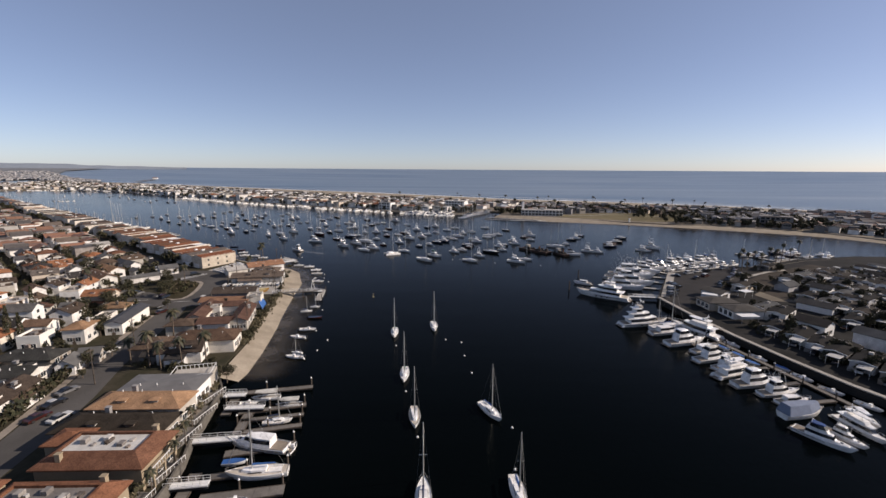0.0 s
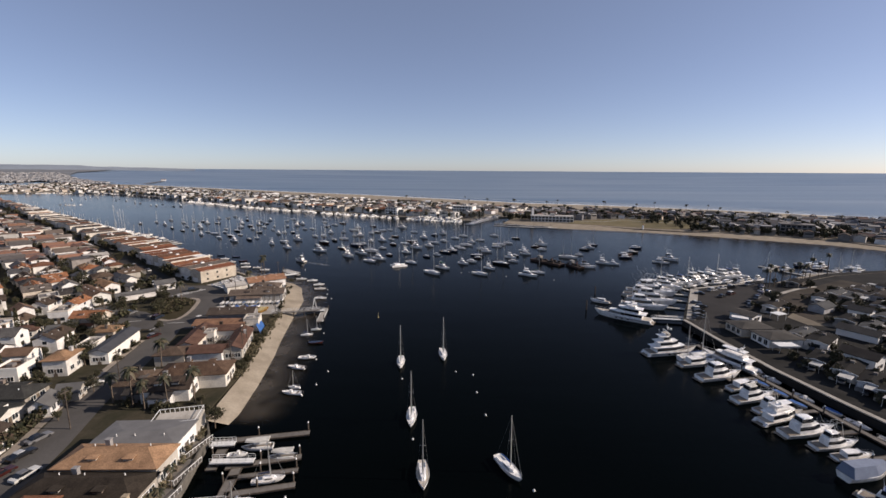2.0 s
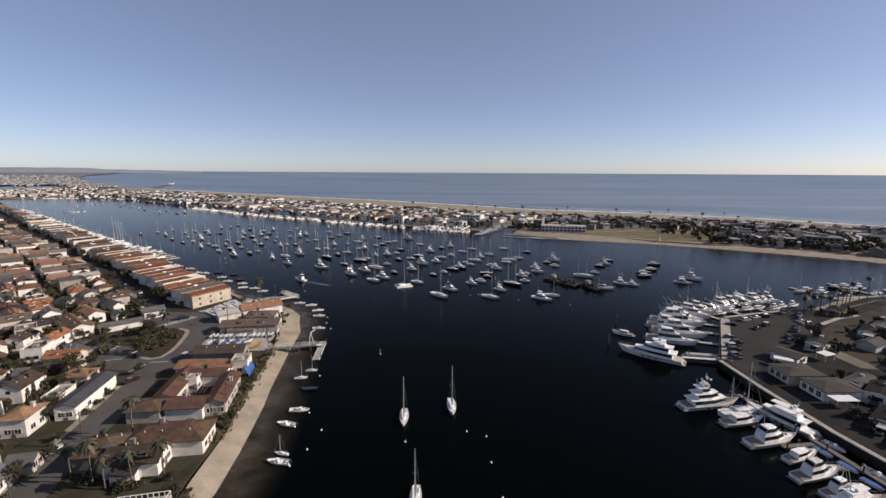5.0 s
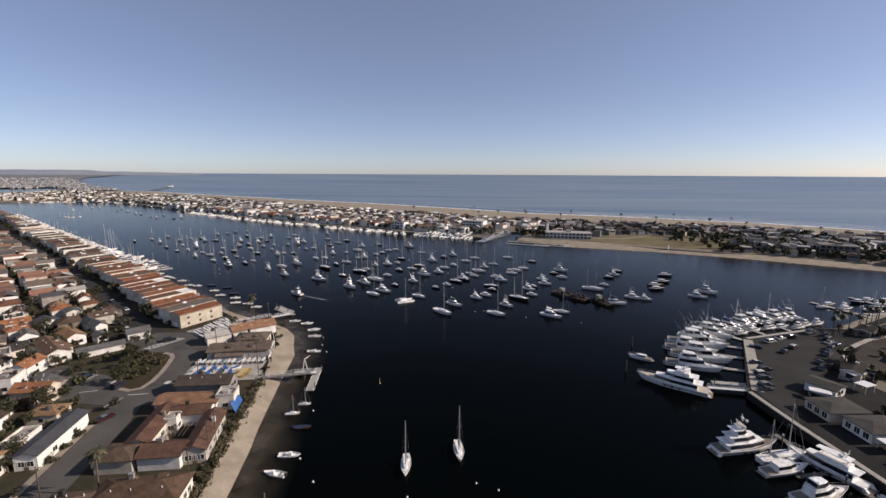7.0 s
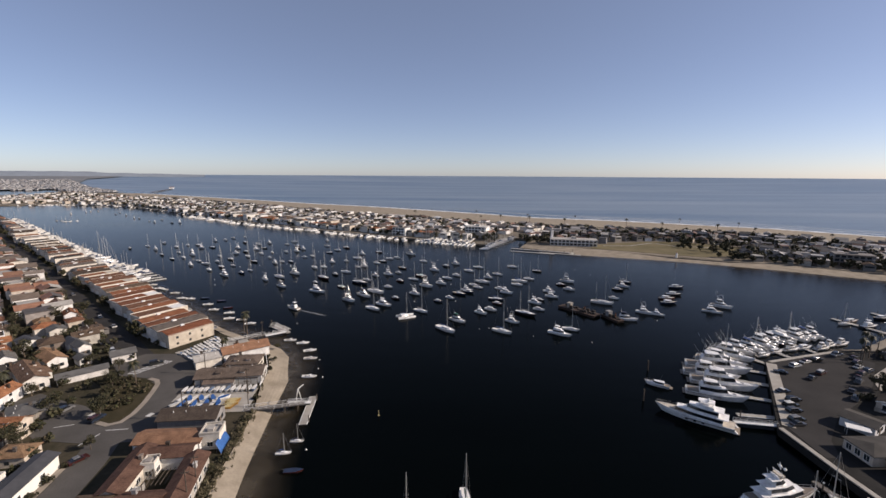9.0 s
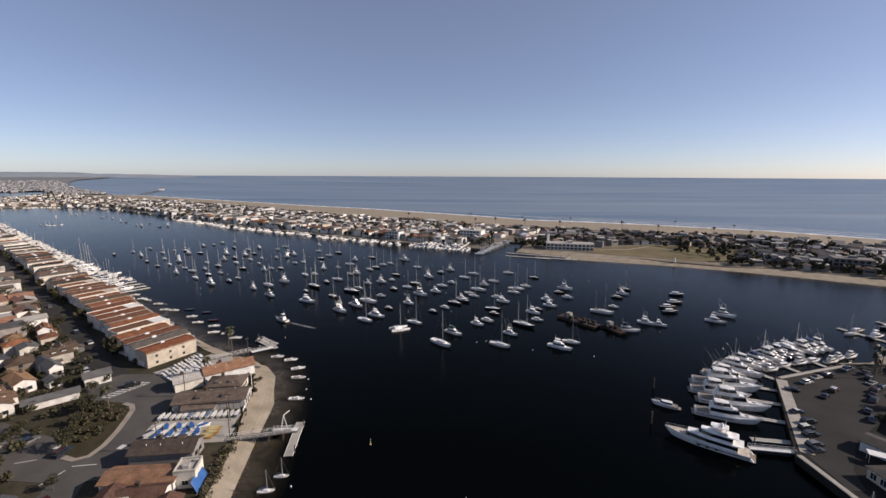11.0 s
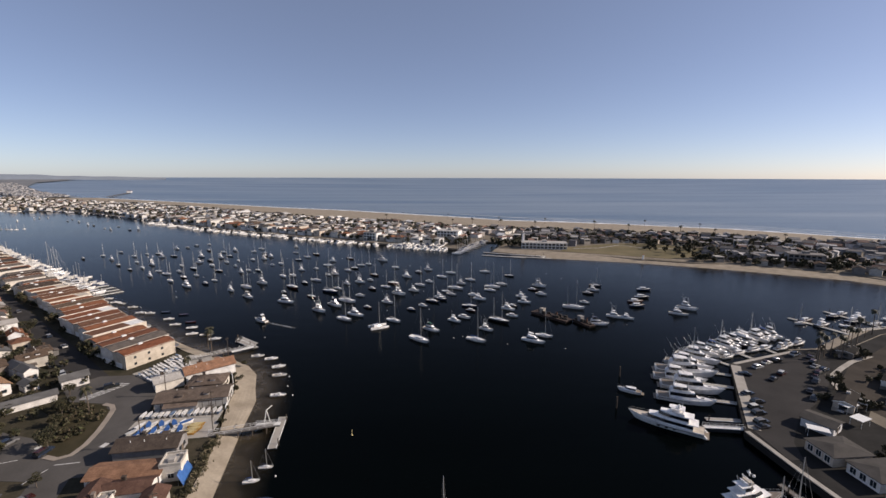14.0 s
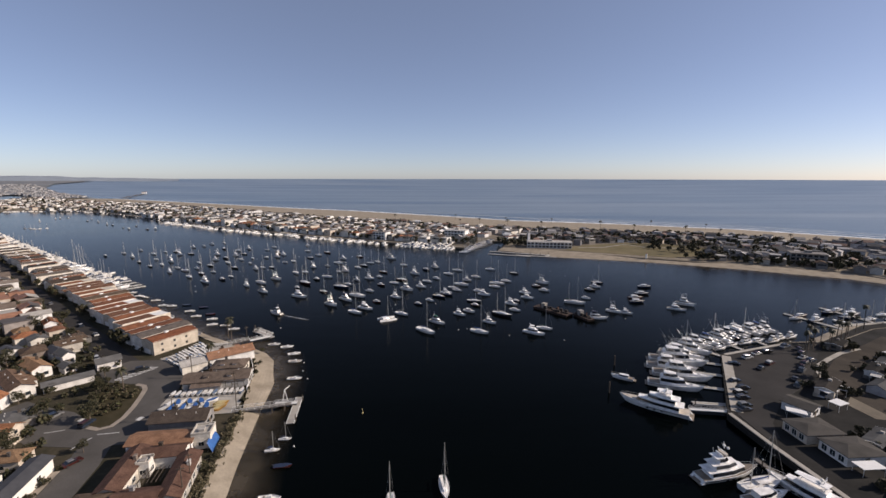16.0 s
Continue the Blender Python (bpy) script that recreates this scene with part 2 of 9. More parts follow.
def sea():
    """One sheet of water to the horizon; far out it follows the line of sight up to the skyline."""
    bm = bmesh.new()
    rings, n = [0, 60, 150, 300, 600, 1200, 2000, 2600, 3200, 3800, 4300, 4850], 96
    prev = None
    for r in rings:
        z = 66.0 * max(0.0, (r - 2000) / 2850) ** 1.6
        ring = [bm.verts.new((0, 60, 0))] if r == 0 else [bm.verts.new((r * math.sin(k * math.tau / n), 60 + r * math.cos(k * math.tau / n), z)) for k in range(n)]
        if prev:
            for k in range(n):
                j = (k + 1) % n
                bm.faces.new((prev[0], ring[j], ring[k]) if len(prev) == 1 else (prev[k], prev[j], ring[j], ring[k]))
        prev = ring
    bmesh.ops.recalc_face_normals(bm, faces=bm.faces)
    for f in bm.faces:
        f.smooth = True
    me = bpy.data.meshes.new("water")
    bm.to_mesh(me)
    bm.free()
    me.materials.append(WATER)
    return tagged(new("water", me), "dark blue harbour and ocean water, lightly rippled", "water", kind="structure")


sea()
ISLAND = [(-43, -120), (-44, 20), (-45.5, 62.8), (-47, 70), (-49, 76), (-50, 82), (-53, 95.7), (-58, 103), (-59, 108), (-60, 125), (-63.5, 141), (-65.3, 151), (-67, 162), (-69.5, 175), (-74.3, 189), (-78, 206),
          (-83, 216), (-90, 223.5), (-101, 231), (-117, 241), (-131, 252.5), (-160, 275.8), (-192.8, 302.3), (-228, 331), (-263, 360), (-323, 405), (-387, 453), (-458, 508), (-538, 569), (-633, 641), (-753, 732), (-856, 811),
          (-960, 900), (-1010, 800), (-1000, 560), (-800, 220), (-620, -120)]
land("ground_island", ISLAND, 1.9, -2.0, SOIL, "island ground with gardens between the houses", "ground")
BEACH_IN = [(-57, 101), (-58, 108), (-59.5, 125), (-63, 141), (-65, 151), (-66.5, 162), (-69, 175), (-73.5, 189), (-77.5, 206), (-82.5, 216), (-89.5, 223.5), (-100.5, 231), (-116.5, 241), (-131, 253), (-160, 276.3), (-192.8, 302.8), (-226, 329.5)]
BEACH_OUT = [(-52.5, 102.5), (-52, 107), (-53.5, 120), (-57, 141), (-59.5, 152), (-62, 166), (-64.5, 180), (-67.5, 200), (-72.5, 212), (-75.5, 220.5), (-82, 228.5), (-92, 235.5), (-105.5, 242), (-118.7, 249.9), (-135.7, 262.4), (-164.2, 285.6), (-223.2, 334.6)]
ribbon("beach_sand", BEACH_IN, BEACH_OUT, 1.95, -0.05, SAND, "pale sand beach sloping into the water", "beach", 6)
RIGHT = [(150, -120), (117, 45), (105, 89), (101, 98.5), (97.5, 112), (93.5, 131), (91, 155), (90, 173), (119.8, 222), (158, 235), (176, 235), (218, 258), (262, 268), (420, 262), (420, -120)]
land("ground_peninsula", RIGHT, 1.9, -2.0, YARD, "low peninsula ground with paved yards", "ground")
SPIT = [(-3300, 3600), (-2300, 2330), (-1760, 1800), (-1500, 1580), (-1400, 1400), (-1480, 1240), (-1500, 1000), (-1054, 993), (-968, 1042), (-888, 1061), (-803, 1025), (-726, 981), (-628, 914), (-558, 869), (-456, 791), (-362, 722), (-303, 683), (-251, 655), (-204, 629), (-158, 600), (-119, 583), (-82, 563), (-48, 547), (-14, 533),
        (14, 519), (26, 512), (50, 566), (82, 562), (66, 512), (100, 499), (130, 494), (152, 478), (192, 451), (234, 432), (266, 425), (298, 407), (332, 385), (350, 352), (362, 316), (420, 300), (700, 300),
        (700, 402), (560, 521), (494, 559), (432, 568), (390, 607), (338, 646), (263, 659), (190, 684), (113, 719), (27, 750), (-70, 821), (-178, 861), (-319, 971), (-494, 1095), (-681, 1215), (-963, 1382), (-1232, 1515), (-1450, 1665), (-1700, 1890), (-2178, 2390), (-3100, 3561)]
land("ground_spit", SPIT, 1.8, -2.0, SPITSOIL, "long built-up sand spit between harbour and ocean", "ground")
OCEAN_IN = [(700, 400), (560, 520), (494, 558), (432, 567), (390, 606), (338, 645), (263, 658), (190, 683), (113, 718), (27, 749), (-70, 820), (-178, 860), (-319, 970), (-494, 1094), (-681, 1214), (-963, 1381), (-1232, 1514), (-1450, 1664), (-1700, 1888), (-3100, 3560)]
OCEAN_OUT = [(760, 430), (640, 545), (581, 594), (512, 661), (462, 707), (391, 737), (317, 778), (231, 813), (135, 842), (35, 920), (-84, 998), (-226, 1092), (-384, 1170), (-585, 1295), (-820, 1435), (-1165, 1640), (-1475, 1810), (-1745, 2020), (-3350, 3800)]
ribbon("beach_ocean", OCEAN_IN, OCEAN_OUT, 2.2, -0.1, SAND, "wide pale ocean beach along the spit", "beach", 4)
BAY_IN = [(66, 513), (100, 500), (130, 491), (158, 478), (200, 459), (240, 441), (274, 426), (306, 410), (338, 393), (358, 358), (372, 318)]
BAY_OUT = [(60, 505), (92, 486), (114, 462), (150, 451), (190, 438), (227, 421), (261, 403), (290, 385), (317, 369), (338, 343), (356, 306)]
ribbon("beach_bay", BAY_IN, BAY_OUT, 2.0, -0.1, SAND, "narrow sand beach along the harbour side", "beach", 4)
COVE_IN = [(158, 233), (176, 231), (218, 252), (258, 262)]
COVE_OUT = [(160, 240), (174, 241), (212, 263), (256, 274)]
ribbon("beach_cove", COVE_IN, COVE_OUT, 2.0, -0.1, SAND, "strip of sand behind the car park", "beach", 3)


def fading(name, shade, fine=0.5, rough=0.3):
    """A thin film on the water that thins out towards its edges, along the strip's own fade."""
    n = Nodes(name)
    att = n.tree.nodes.new("ShaderNodeAttribute")
    att.attribute_name = "fade"
    at_ = n.noise(n.coords(1.0), fine, 5, 0.7)
    strength = n.tree.nodes.new("ShaderNodeMath")
    strength.operation = "MULTIPLY"
    n.link(att.outputs["Fac"], strength.inputs[0])
    n.link(n.ramp(at_, [(0.30, (0.15,) * 3), (0.62, (1, 1, 1))]), strength.inputs[1])
    clear = n.tree.nodes.new("ShaderNodeBsdfTransparent")
    mixer = n.tree.nodes.new("ShaderNodeMixShader")
    n.link(strength.outputs[0], mixer.inputs[0])
    n.link(clear.outputs[0], mixer.inputs[1])
    n.link(n.bsdf.outputs[0], mixer.inputs[2])
    n.link(mixer.outputs[0], n.out.inputs["Surface"])
    return n.done(shade, rough, 0.0, 0.3)


def film_strip(name, line, near, far, z, profile, material, label, category, side=1):
    """A strip beside a shore line from near to far metres off it; profile: the fade at even steps across."""
    bm = bmesh.new()
    layer = bm.verts.layers.float.new("fade")
    n = len(profile) - 1
    rows = []
    for i, (x, y) in enumerate(line):
        a, b = line[max(i - 1, 0)], line[min(i + 1, len(line) - 1)]
        d = Vector((b[0] - a[0], b[1] - a[1])).normalized()
        row = []
        for k in range(n + 1):
            w = near + (far - near) * k / n
            v = bm.verts.new((x + d.y * w * side, y - d.x * w * side, z))
            v[layer] = profile[k] * (0.0 if i in (0, len(line) - 1) else 1.0)
            row.append(v)
        rows.append(row)
    for p, q in zip(rows, rows[1:]):
        for k in range(n):
            bm.faces.new((p[k], p[k + 1], q[k + 1], q[k]))
    me = bpy.data.meshes.new(name)
    bm.to_mesh(me)
    bm.free()
    me.materials.append(material)
    return tagged(new(name, me), label, category, kind="structure")


SHALLOW = fading("shallow_water", (0.068, 0.053, 0.033), 0.12, 0.35)
FOAM = fading("surf_foam", (0.75, 0.77, 0.78), 0.05, 0.8)
film_strip("water_shallow_beach", BEACH_OUT, -1.6, 13.0, 0.035, (1.0, 0.95, 0.8, 0.55, 0.28, 0.1, 0.0), SHALLOW, "brownish shallow water over the sand", "water")
film_strip("water_shallow_bay", BAY_OUT, -2, 16, 0.035, (0.9, 0.7, 0.45, 0.2, 0.0), SHALLOW, "brownish shallow water off the bay beach", "water")
film_strip("water_surf", OCEAN_OUT, -16, 10, 0.10, (0.0, 0.95, 0.95, 0.5, 0.0), FOAM, "white wash of surf along the ocean beach", "water")
film_strip("water_breaker", OCEAN_OUT[:9], 16, 34, 0.12, (0.0, 0.0, 0.85, 0.2, 0.0), FOAM, "white line of a breaking wave", "water")
film_strip("water_breaker_outer", OCEAN_OUT[:11], 46, 64, 0.12, (0.0, 0.1, 0.7, 0.0), FOAM, "broken white line of an outer wave", "water")
film_strip("water_wake", [(-95, 283), (-91, 281), (-86, 278.5), (-81, 276), (-76, 274)], -1.1, 1.1, 0.03, (0.0, 0.3, 0.3, 0.0), FOAM, "faint white wake behind a boat", "water")


# ---- more materials ----
GELCOAT = palette("white_gelcoat", [(0.88, 0.88, 0.87), (0.85, 0.84, 0.82), (0.90, 0.90, 0.89), (0.84, 0.85, 0.86)], 0.6, 0.28, 0.03, 8.0, spec=0.5)
NAVY = palette("dark_gelcoat", [(0.02, 0.03, 0.06), (0.03, 0.03, 0.035), (0.06, 0.02, 0.018)], 0.6, 0.25, 0.03, 8.0, spec=0.5)
DECK = palette("boat_deck", [(0.74, 0.73, 0.70), (0.80, 0.79, 0.77), (0.52, 0.47, 0.40), (0.77, 0.77, 0.75)], 0.8, 0.6, 0.1, 9.0)
TEAK = surface("teak_deck", (0.26, 0.215, 0.165), (0.18, 0.145, 0.11), 0.8, 0.6, grain=9.0)
CANVAS = palette("canvas_covers", [(0.03, 0.07, 0.20), (0.45, 0.42, 0.36), (0.04, 0.05, 0.09), (0.55, 0.54, 0.50), (0.02, 0.09, 0.07)], 0.9, 0.9, 0.2, 7.0)
BLUECOVER = surface("blue_tarpaulin", (0.035, 0.13, 0.36), (0.025, 0.085, 0.25), 0.7, 0.6, grain=5.0)
ALLOY = Nodes("spar_aluminium").done((0.62, 0.61, 0.58), 0.35, 0.7)
WIRE = Nodes("rigging_wire").done((0.30, 0.30, 0.30), 0.4, 0.6)
BLACK = surface("black_rubber", (0.025, 0.025, 0.026), (0.015, 0.015, 0.016), 1.0, 0.6)
TINT = Nodes("dark_window").done((0.012, 0.014, 0.018), 0.1, 0.0, 0.6)
RUST = palette("rusty_steel", [(0.10, 0.05, 0.03), (0.055, 0.036, 0.028), (0.15, 0.066, 0.036), (0.035, 0.03, 0.028)], 0.8, 0.85, 0.3, 3.0, per="island")
CARPAINT = palette("car_paint", [(0.015, 0.015, 0.017), (0.40, 0.41, 0.42), (0.05, 0.05, 0.055), (0.60, 0.60, 0.58), (0.05, 0.014, 0.012), (0.02, 0.03, 0.05), (0.16, 0.16, 0.165), (0.02, 0.022, 0.02)], 1.0, 0.25, 0.0, spec=0.5)
BARK = surface("tree_bark", (0.16, 0.12, 0.09), (0.09, 0.07, 0.05), 1.5, 0.95, grain=6.0)
LEAF = palette("tree_leaves", [(0.038, 0.040, 0.019), (0.056, 0.054, 0.026), (0.028, 0.031, 0.016), (0.072, 0.064, 0.034), (0.056, 0.044, 0.026)], 0.5, 0.75, 0.0, per="island")
DRYLEAF = palette("dry_leaves", [(0.16, 0.135, 0.085), (0.20, 0.165, 0.105), (0.11, 0.098, 0.058), (0.085, 0.08, 0.045)], 0.5, 0.8, 0.0, per="island")
FROND = palette("palm_fronds", [(0.040, 0.040, 0.020), (0.058, 0.054, 0.026), (0.028, 0.031, 0.016), (0.095, 0.078, 0.046)], 0.5, 0.6, 0.0, per="island")
MARK = surface("road_paint", (0.62, 0.61, 0.58), (0.45, 0.44, 0.42), 1.0, 0.8)
BUOY = surface("buoy_white", (0.75, 0.74, 0.70), (0.6, 0.58, 0.54), 2.0, 0.5)
YELLOW = surface("marker_yellow", (0.60, 0.50, 0.26), (0.48, 0.38, 0.18), 2.0, 0.6)


# ---- shaping tools ----
def box(bm, x0, x1, y0, y1, z0, z1, m=None):
    v = [Vector((x, y, z)) for x in (x0, x1) for y in (y0, y1) for z in (z0, z1)]
    if m:
        v = [m @ p for p in v]
    v = [bm.verts.new(p) for p in v]
    for a, b, c, d in ((0, 1, 3, 2), (4, 6, 7, 5), (0, 4, 5, 1), (2, 3, 7, 6), (0, 2, 6, 4), (1, 5, 7, 3)):
        bm.faces.new((v[a], v[b], v[c], v[d]))
    return v


def prism(bm, low, high, zl, zh):
    """A solid between two outlines of equally many points, the lower at zl, the upper at zh."""
    a = [bm.verts.new((x, y, zl)) for x, y in low]
    b = [bm.verts.new((x, y, zh)) for x, y in high]
    bm.faces.new(a[::-1])
    bm.faces.new(b)
    for i in range(len(a)):
        j = (i + 1) % len(a)
        bm.faces.new((a[i], a[j], b[j], b[i]))


def tube(bm, a, b, ra, rb=None, n=6):
    a, b = Vector(a), Vector(b)
    rb = ra if rb is None else rb
    d = (b - a).normalized()
    s = d.orthogonal().normalized()
    t = d.cross(s)
    rings = [[bm.verts.new(p + r * (math.cos(k * math.tau / n) * s + math.sin(k * math.tau / n) * t)) for k in range(n)] for p, r in ((a, ra), (b, rb))]
    for k in range(n):
        j = (k + 1) % n
        bm.faces.new((rings[0][k], rings[0][j], rings[1][j], rings[1][k]))
    bm.faces.new(rings[0][::-1])
    bm.faces.new(rings[1])


def part(name, bm, material, parent, label="", smooth=False):
    """Links a bmesh as one mesh object under a thing or a part."""
    bmesh.ops.recalc_face_normals(bm, faces=bm.faces)
    me = bpy.data.meshes.new(name)
    bm.to_mesh(me)
    bm.free()
    me.materials.append(material)
    if smooth:
        me.polygons.foreach_set("use_smooth", [True] * len(me.polygons))
    ob = new(name, me)
    ob.parent = parent
    if label:
        tagged(ob, label)
    return ob


def boxes(name, rows, material, parent, label=""):
    """One part out of several boxes."""
    bm = bmesh.new()
    for r in rows:
        box(bm, *r)
    return part(name, bm, material, parent, label)


def tubes(name, rows, material, parent, label="", n=5):
    bm = bmesh.new()
    for r in rows:
        tube(bm, *r, n=n)
    return part(name, bm, material, parent, label)


def place(proto, poses):
    """Sets a thing at the first pose and copies of it at the others."""
    made = [proto] + [copy_thing(proto, m) for m in poses[1:]]
    proto.matrix_basis = poses[0]
    return made


def at(x, y, z=0.0, turn=0.0, size=1.0):
    return pose(x, y, z, 0, 0, turn) @ Matrix.Scale(size, 4)


# ---- boats ----
def half_beam(s, full=0.45, stern=0.8):
    if s < full:
        return stern + (1 - stern) * math.sin(s / full * math.pi / 2)
    return max(0.0, 1 - ((s - full) / (1 - full)) ** 2.0)


def hull(parent, length, beam, free, material, stern=0.8, flare=0.82, sheer=0.35, label=""):
    """A hull with its bow at +x: keel, chine and sheer lines, and a transom."""
    bm = bmesh.new()
    rows = []
    n = 11
    for i in range(n):
        s = i / (n - 1)
        b = beam / 2 * half_beam(s, stern=stern)
        top = free * (1 + sheer * s * s)
        rake = 0.10 * length * s ** 4
        x = (s - 0.5) * length
        ring = [(x - rake * 1.2, 0, -0.5), (x - rake, b * flare * 0.9, 0.02), (x - rake * 0.45, b * (flare + 1) / 2, top * 0.5), (x, b, top), (x, b * 0.97, top + 0.09)]
        rows.append([bm.verts.new(p) for p in ring] + [bm.verts.new((p[0], -p[1], p[2])) for p in ring[:0:-1]])
    for a, b in zip(rows, rows[1:]):
        m = len(a)
        for k in range(m):
            if k != 4:
                bm.faces.new((a[k], a[(k + 1) % m], b[(k + 1) % m], b[k]))
    bm.faces.new(rows[0])
    bmesh.ops.remove_doubles(bm, verts=bm.verts, dist=0.001)
    return part("hull", bm, material, parent, label)


def deck(parent, length, beam, free, material, stern=0.8, sheer=0.35, drop=0.02, s0=0.0, s1=1.0, name="deck", lift=0.0):
    bm = bmesh.new()
    left, right, n = [], [], 10
    for i in range(n + 1):
        s = s0 + (s1 - s0) * i / n
        b = beam / 2 * half_beam(min(s, 0.995), stern=stern) * 0.96
        z = free * (1 + sheer * s * s) - drop + lift
        x = (s - 0.5) * length
        left.append(bm.verts.new((x, b, z)))
        right.append(bm.verts.new((x, -b, z)))
    for i in range(n):
        bm.faces.new((left[i], left[i + 1], right[i + 1], right[i]))
    return part(name, bm, material, parent)


def cabin_shape(length, beam, s0, s1, width, inset=0.12, nose=0.5):
    """An outline for a deckhouse between two stations, narrower towards the bow."""
    x0, x1 = (s0 - 0.5) * length, (s1 - 0.5) * length
    w0 = beam / 2 * width
    w1 = w0 * nose
    low = [(x0, -w0), (x0 + (x1 - x0) * 0.6, -w0 * 0.96), (x1, -w1), (x1, w1), (x0 + (x1 - x0) * 0.6, w0 * 0.96), (x0, w0)]
    return low


def shrink(outline, front, side, back=0.0):
    xs = [p[0] for p in outline]
    hi, lo = max(xs), min(xs)
    out = []
    for x, y in outline:
        t = (x - lo) / (hi - lo)
        out.append((x - front * t + back * (1 - t), y * side))
    return out


def sailboat(length=10.0, masts=1, dark=False, cover=CANVAS, name="sailboat", label="", tall=1.3, plain=False, far=False):
    ob = tagged(new(name), label, "sailboat", "moored boats")
    beam, free = length * 0.31, length * 0.095
    hull(ob, length, beam, free, NAVY if dark else GELCOAT, 0.62)
    deck(ob, length, beam, free, DECK, 0.62)
    low = cabin_shape(length, beam, 0.34, 0.76, 0.55, nose=0.42)
    bm = bmesh.new()
    prism(bm, low, shrink(low, 0.5, 0.86), free * 0.98, free + 0.48 + length * 0.012)
    house = part("cabin", bm, GELCOAT, ob)
    for side in () if far else (-1, 1):
        y = side * beam * 0.27
        boxes("window", [(-0.1 * length, 0.12 * length, y - 0.02, y + 0.02, free + 0.16, free + 0.36)], TINT, ob)
    if not plain:
        boxes("cockpit", [((0.10 - 0.5) * length, (0.32 - 0.5) * length, -beam * 0.2, beam * 0.2, free * 0.95, free + 0.03)], DECK, ob)
        boxes("coaming", [((0.09 - 0.5) * length, (0.34 - 0.5) * length, s * beam * 0.25 - 0.07, s * beam * 0.25 + 0.07, free * 0.95, free + 0.28) for s in (-1, 1)], GELCOAT, ob)
    stations = [(0.57, length * tall)] if masts == 1 else [(0.62, length * tall), (0.22, length * tall * 0.72)]
    wires = []
    for n, (s, top) in enumerate(stations):
        x = (s - 0.5) * length
        tubes("mast", [((x, 0, free), (x - 0.02 * top, 0, free + top), 0.15, 0.10), ((x - 0.01 * top, -beam * 0.24, free + top * 0.55), (x - 0.01 * top, beam * 0.24, free + top * 0.55), 0.035)], ALLOY, ob)
        end = x - length * (0.40 if n == 0 else 0.2)
        if not far:
            tubes("boom", [((x, 0, free + 1.25), (end, 0, free + 1.2), 0.07)], ALLOY, ob)
        tubes("sail_cover", [((x - 0.1, 0, free + 1.42), (end + 0.3, 0, free + 1.34), 0.21, 0.13)], cover, ob)
        tip = (x - 0.02 * top, 0, free + top)
        wires += [(tip, (x, side * beam * 0.47, free), 0.016) for side in (-1, 1)]
        if n == 0:
            wires += [(tip, (length * 0.49, 0, free * 1.3), 0.045), (tip, (-length * 0.49, 0, free), 0.016)]
    tagged(tubes("rigging", wires, WIRE, ob, n=3), kind="stuff")
    if not plain:
        tubes("bow_rail", [((length * 0.36, s * beam * 0.26, free + 0.75), (length * 0.49, 0, free * 1.35 + 0.65), 0.02) for s in (-1, 1)] + [((length * 0.36, s * beam * 0.26, free), (length * 0.36, s * beam * 0.26, free + 0.75), 0.02) for s in (-1, 1)], ALLOY, ob, n=4)
    return ob


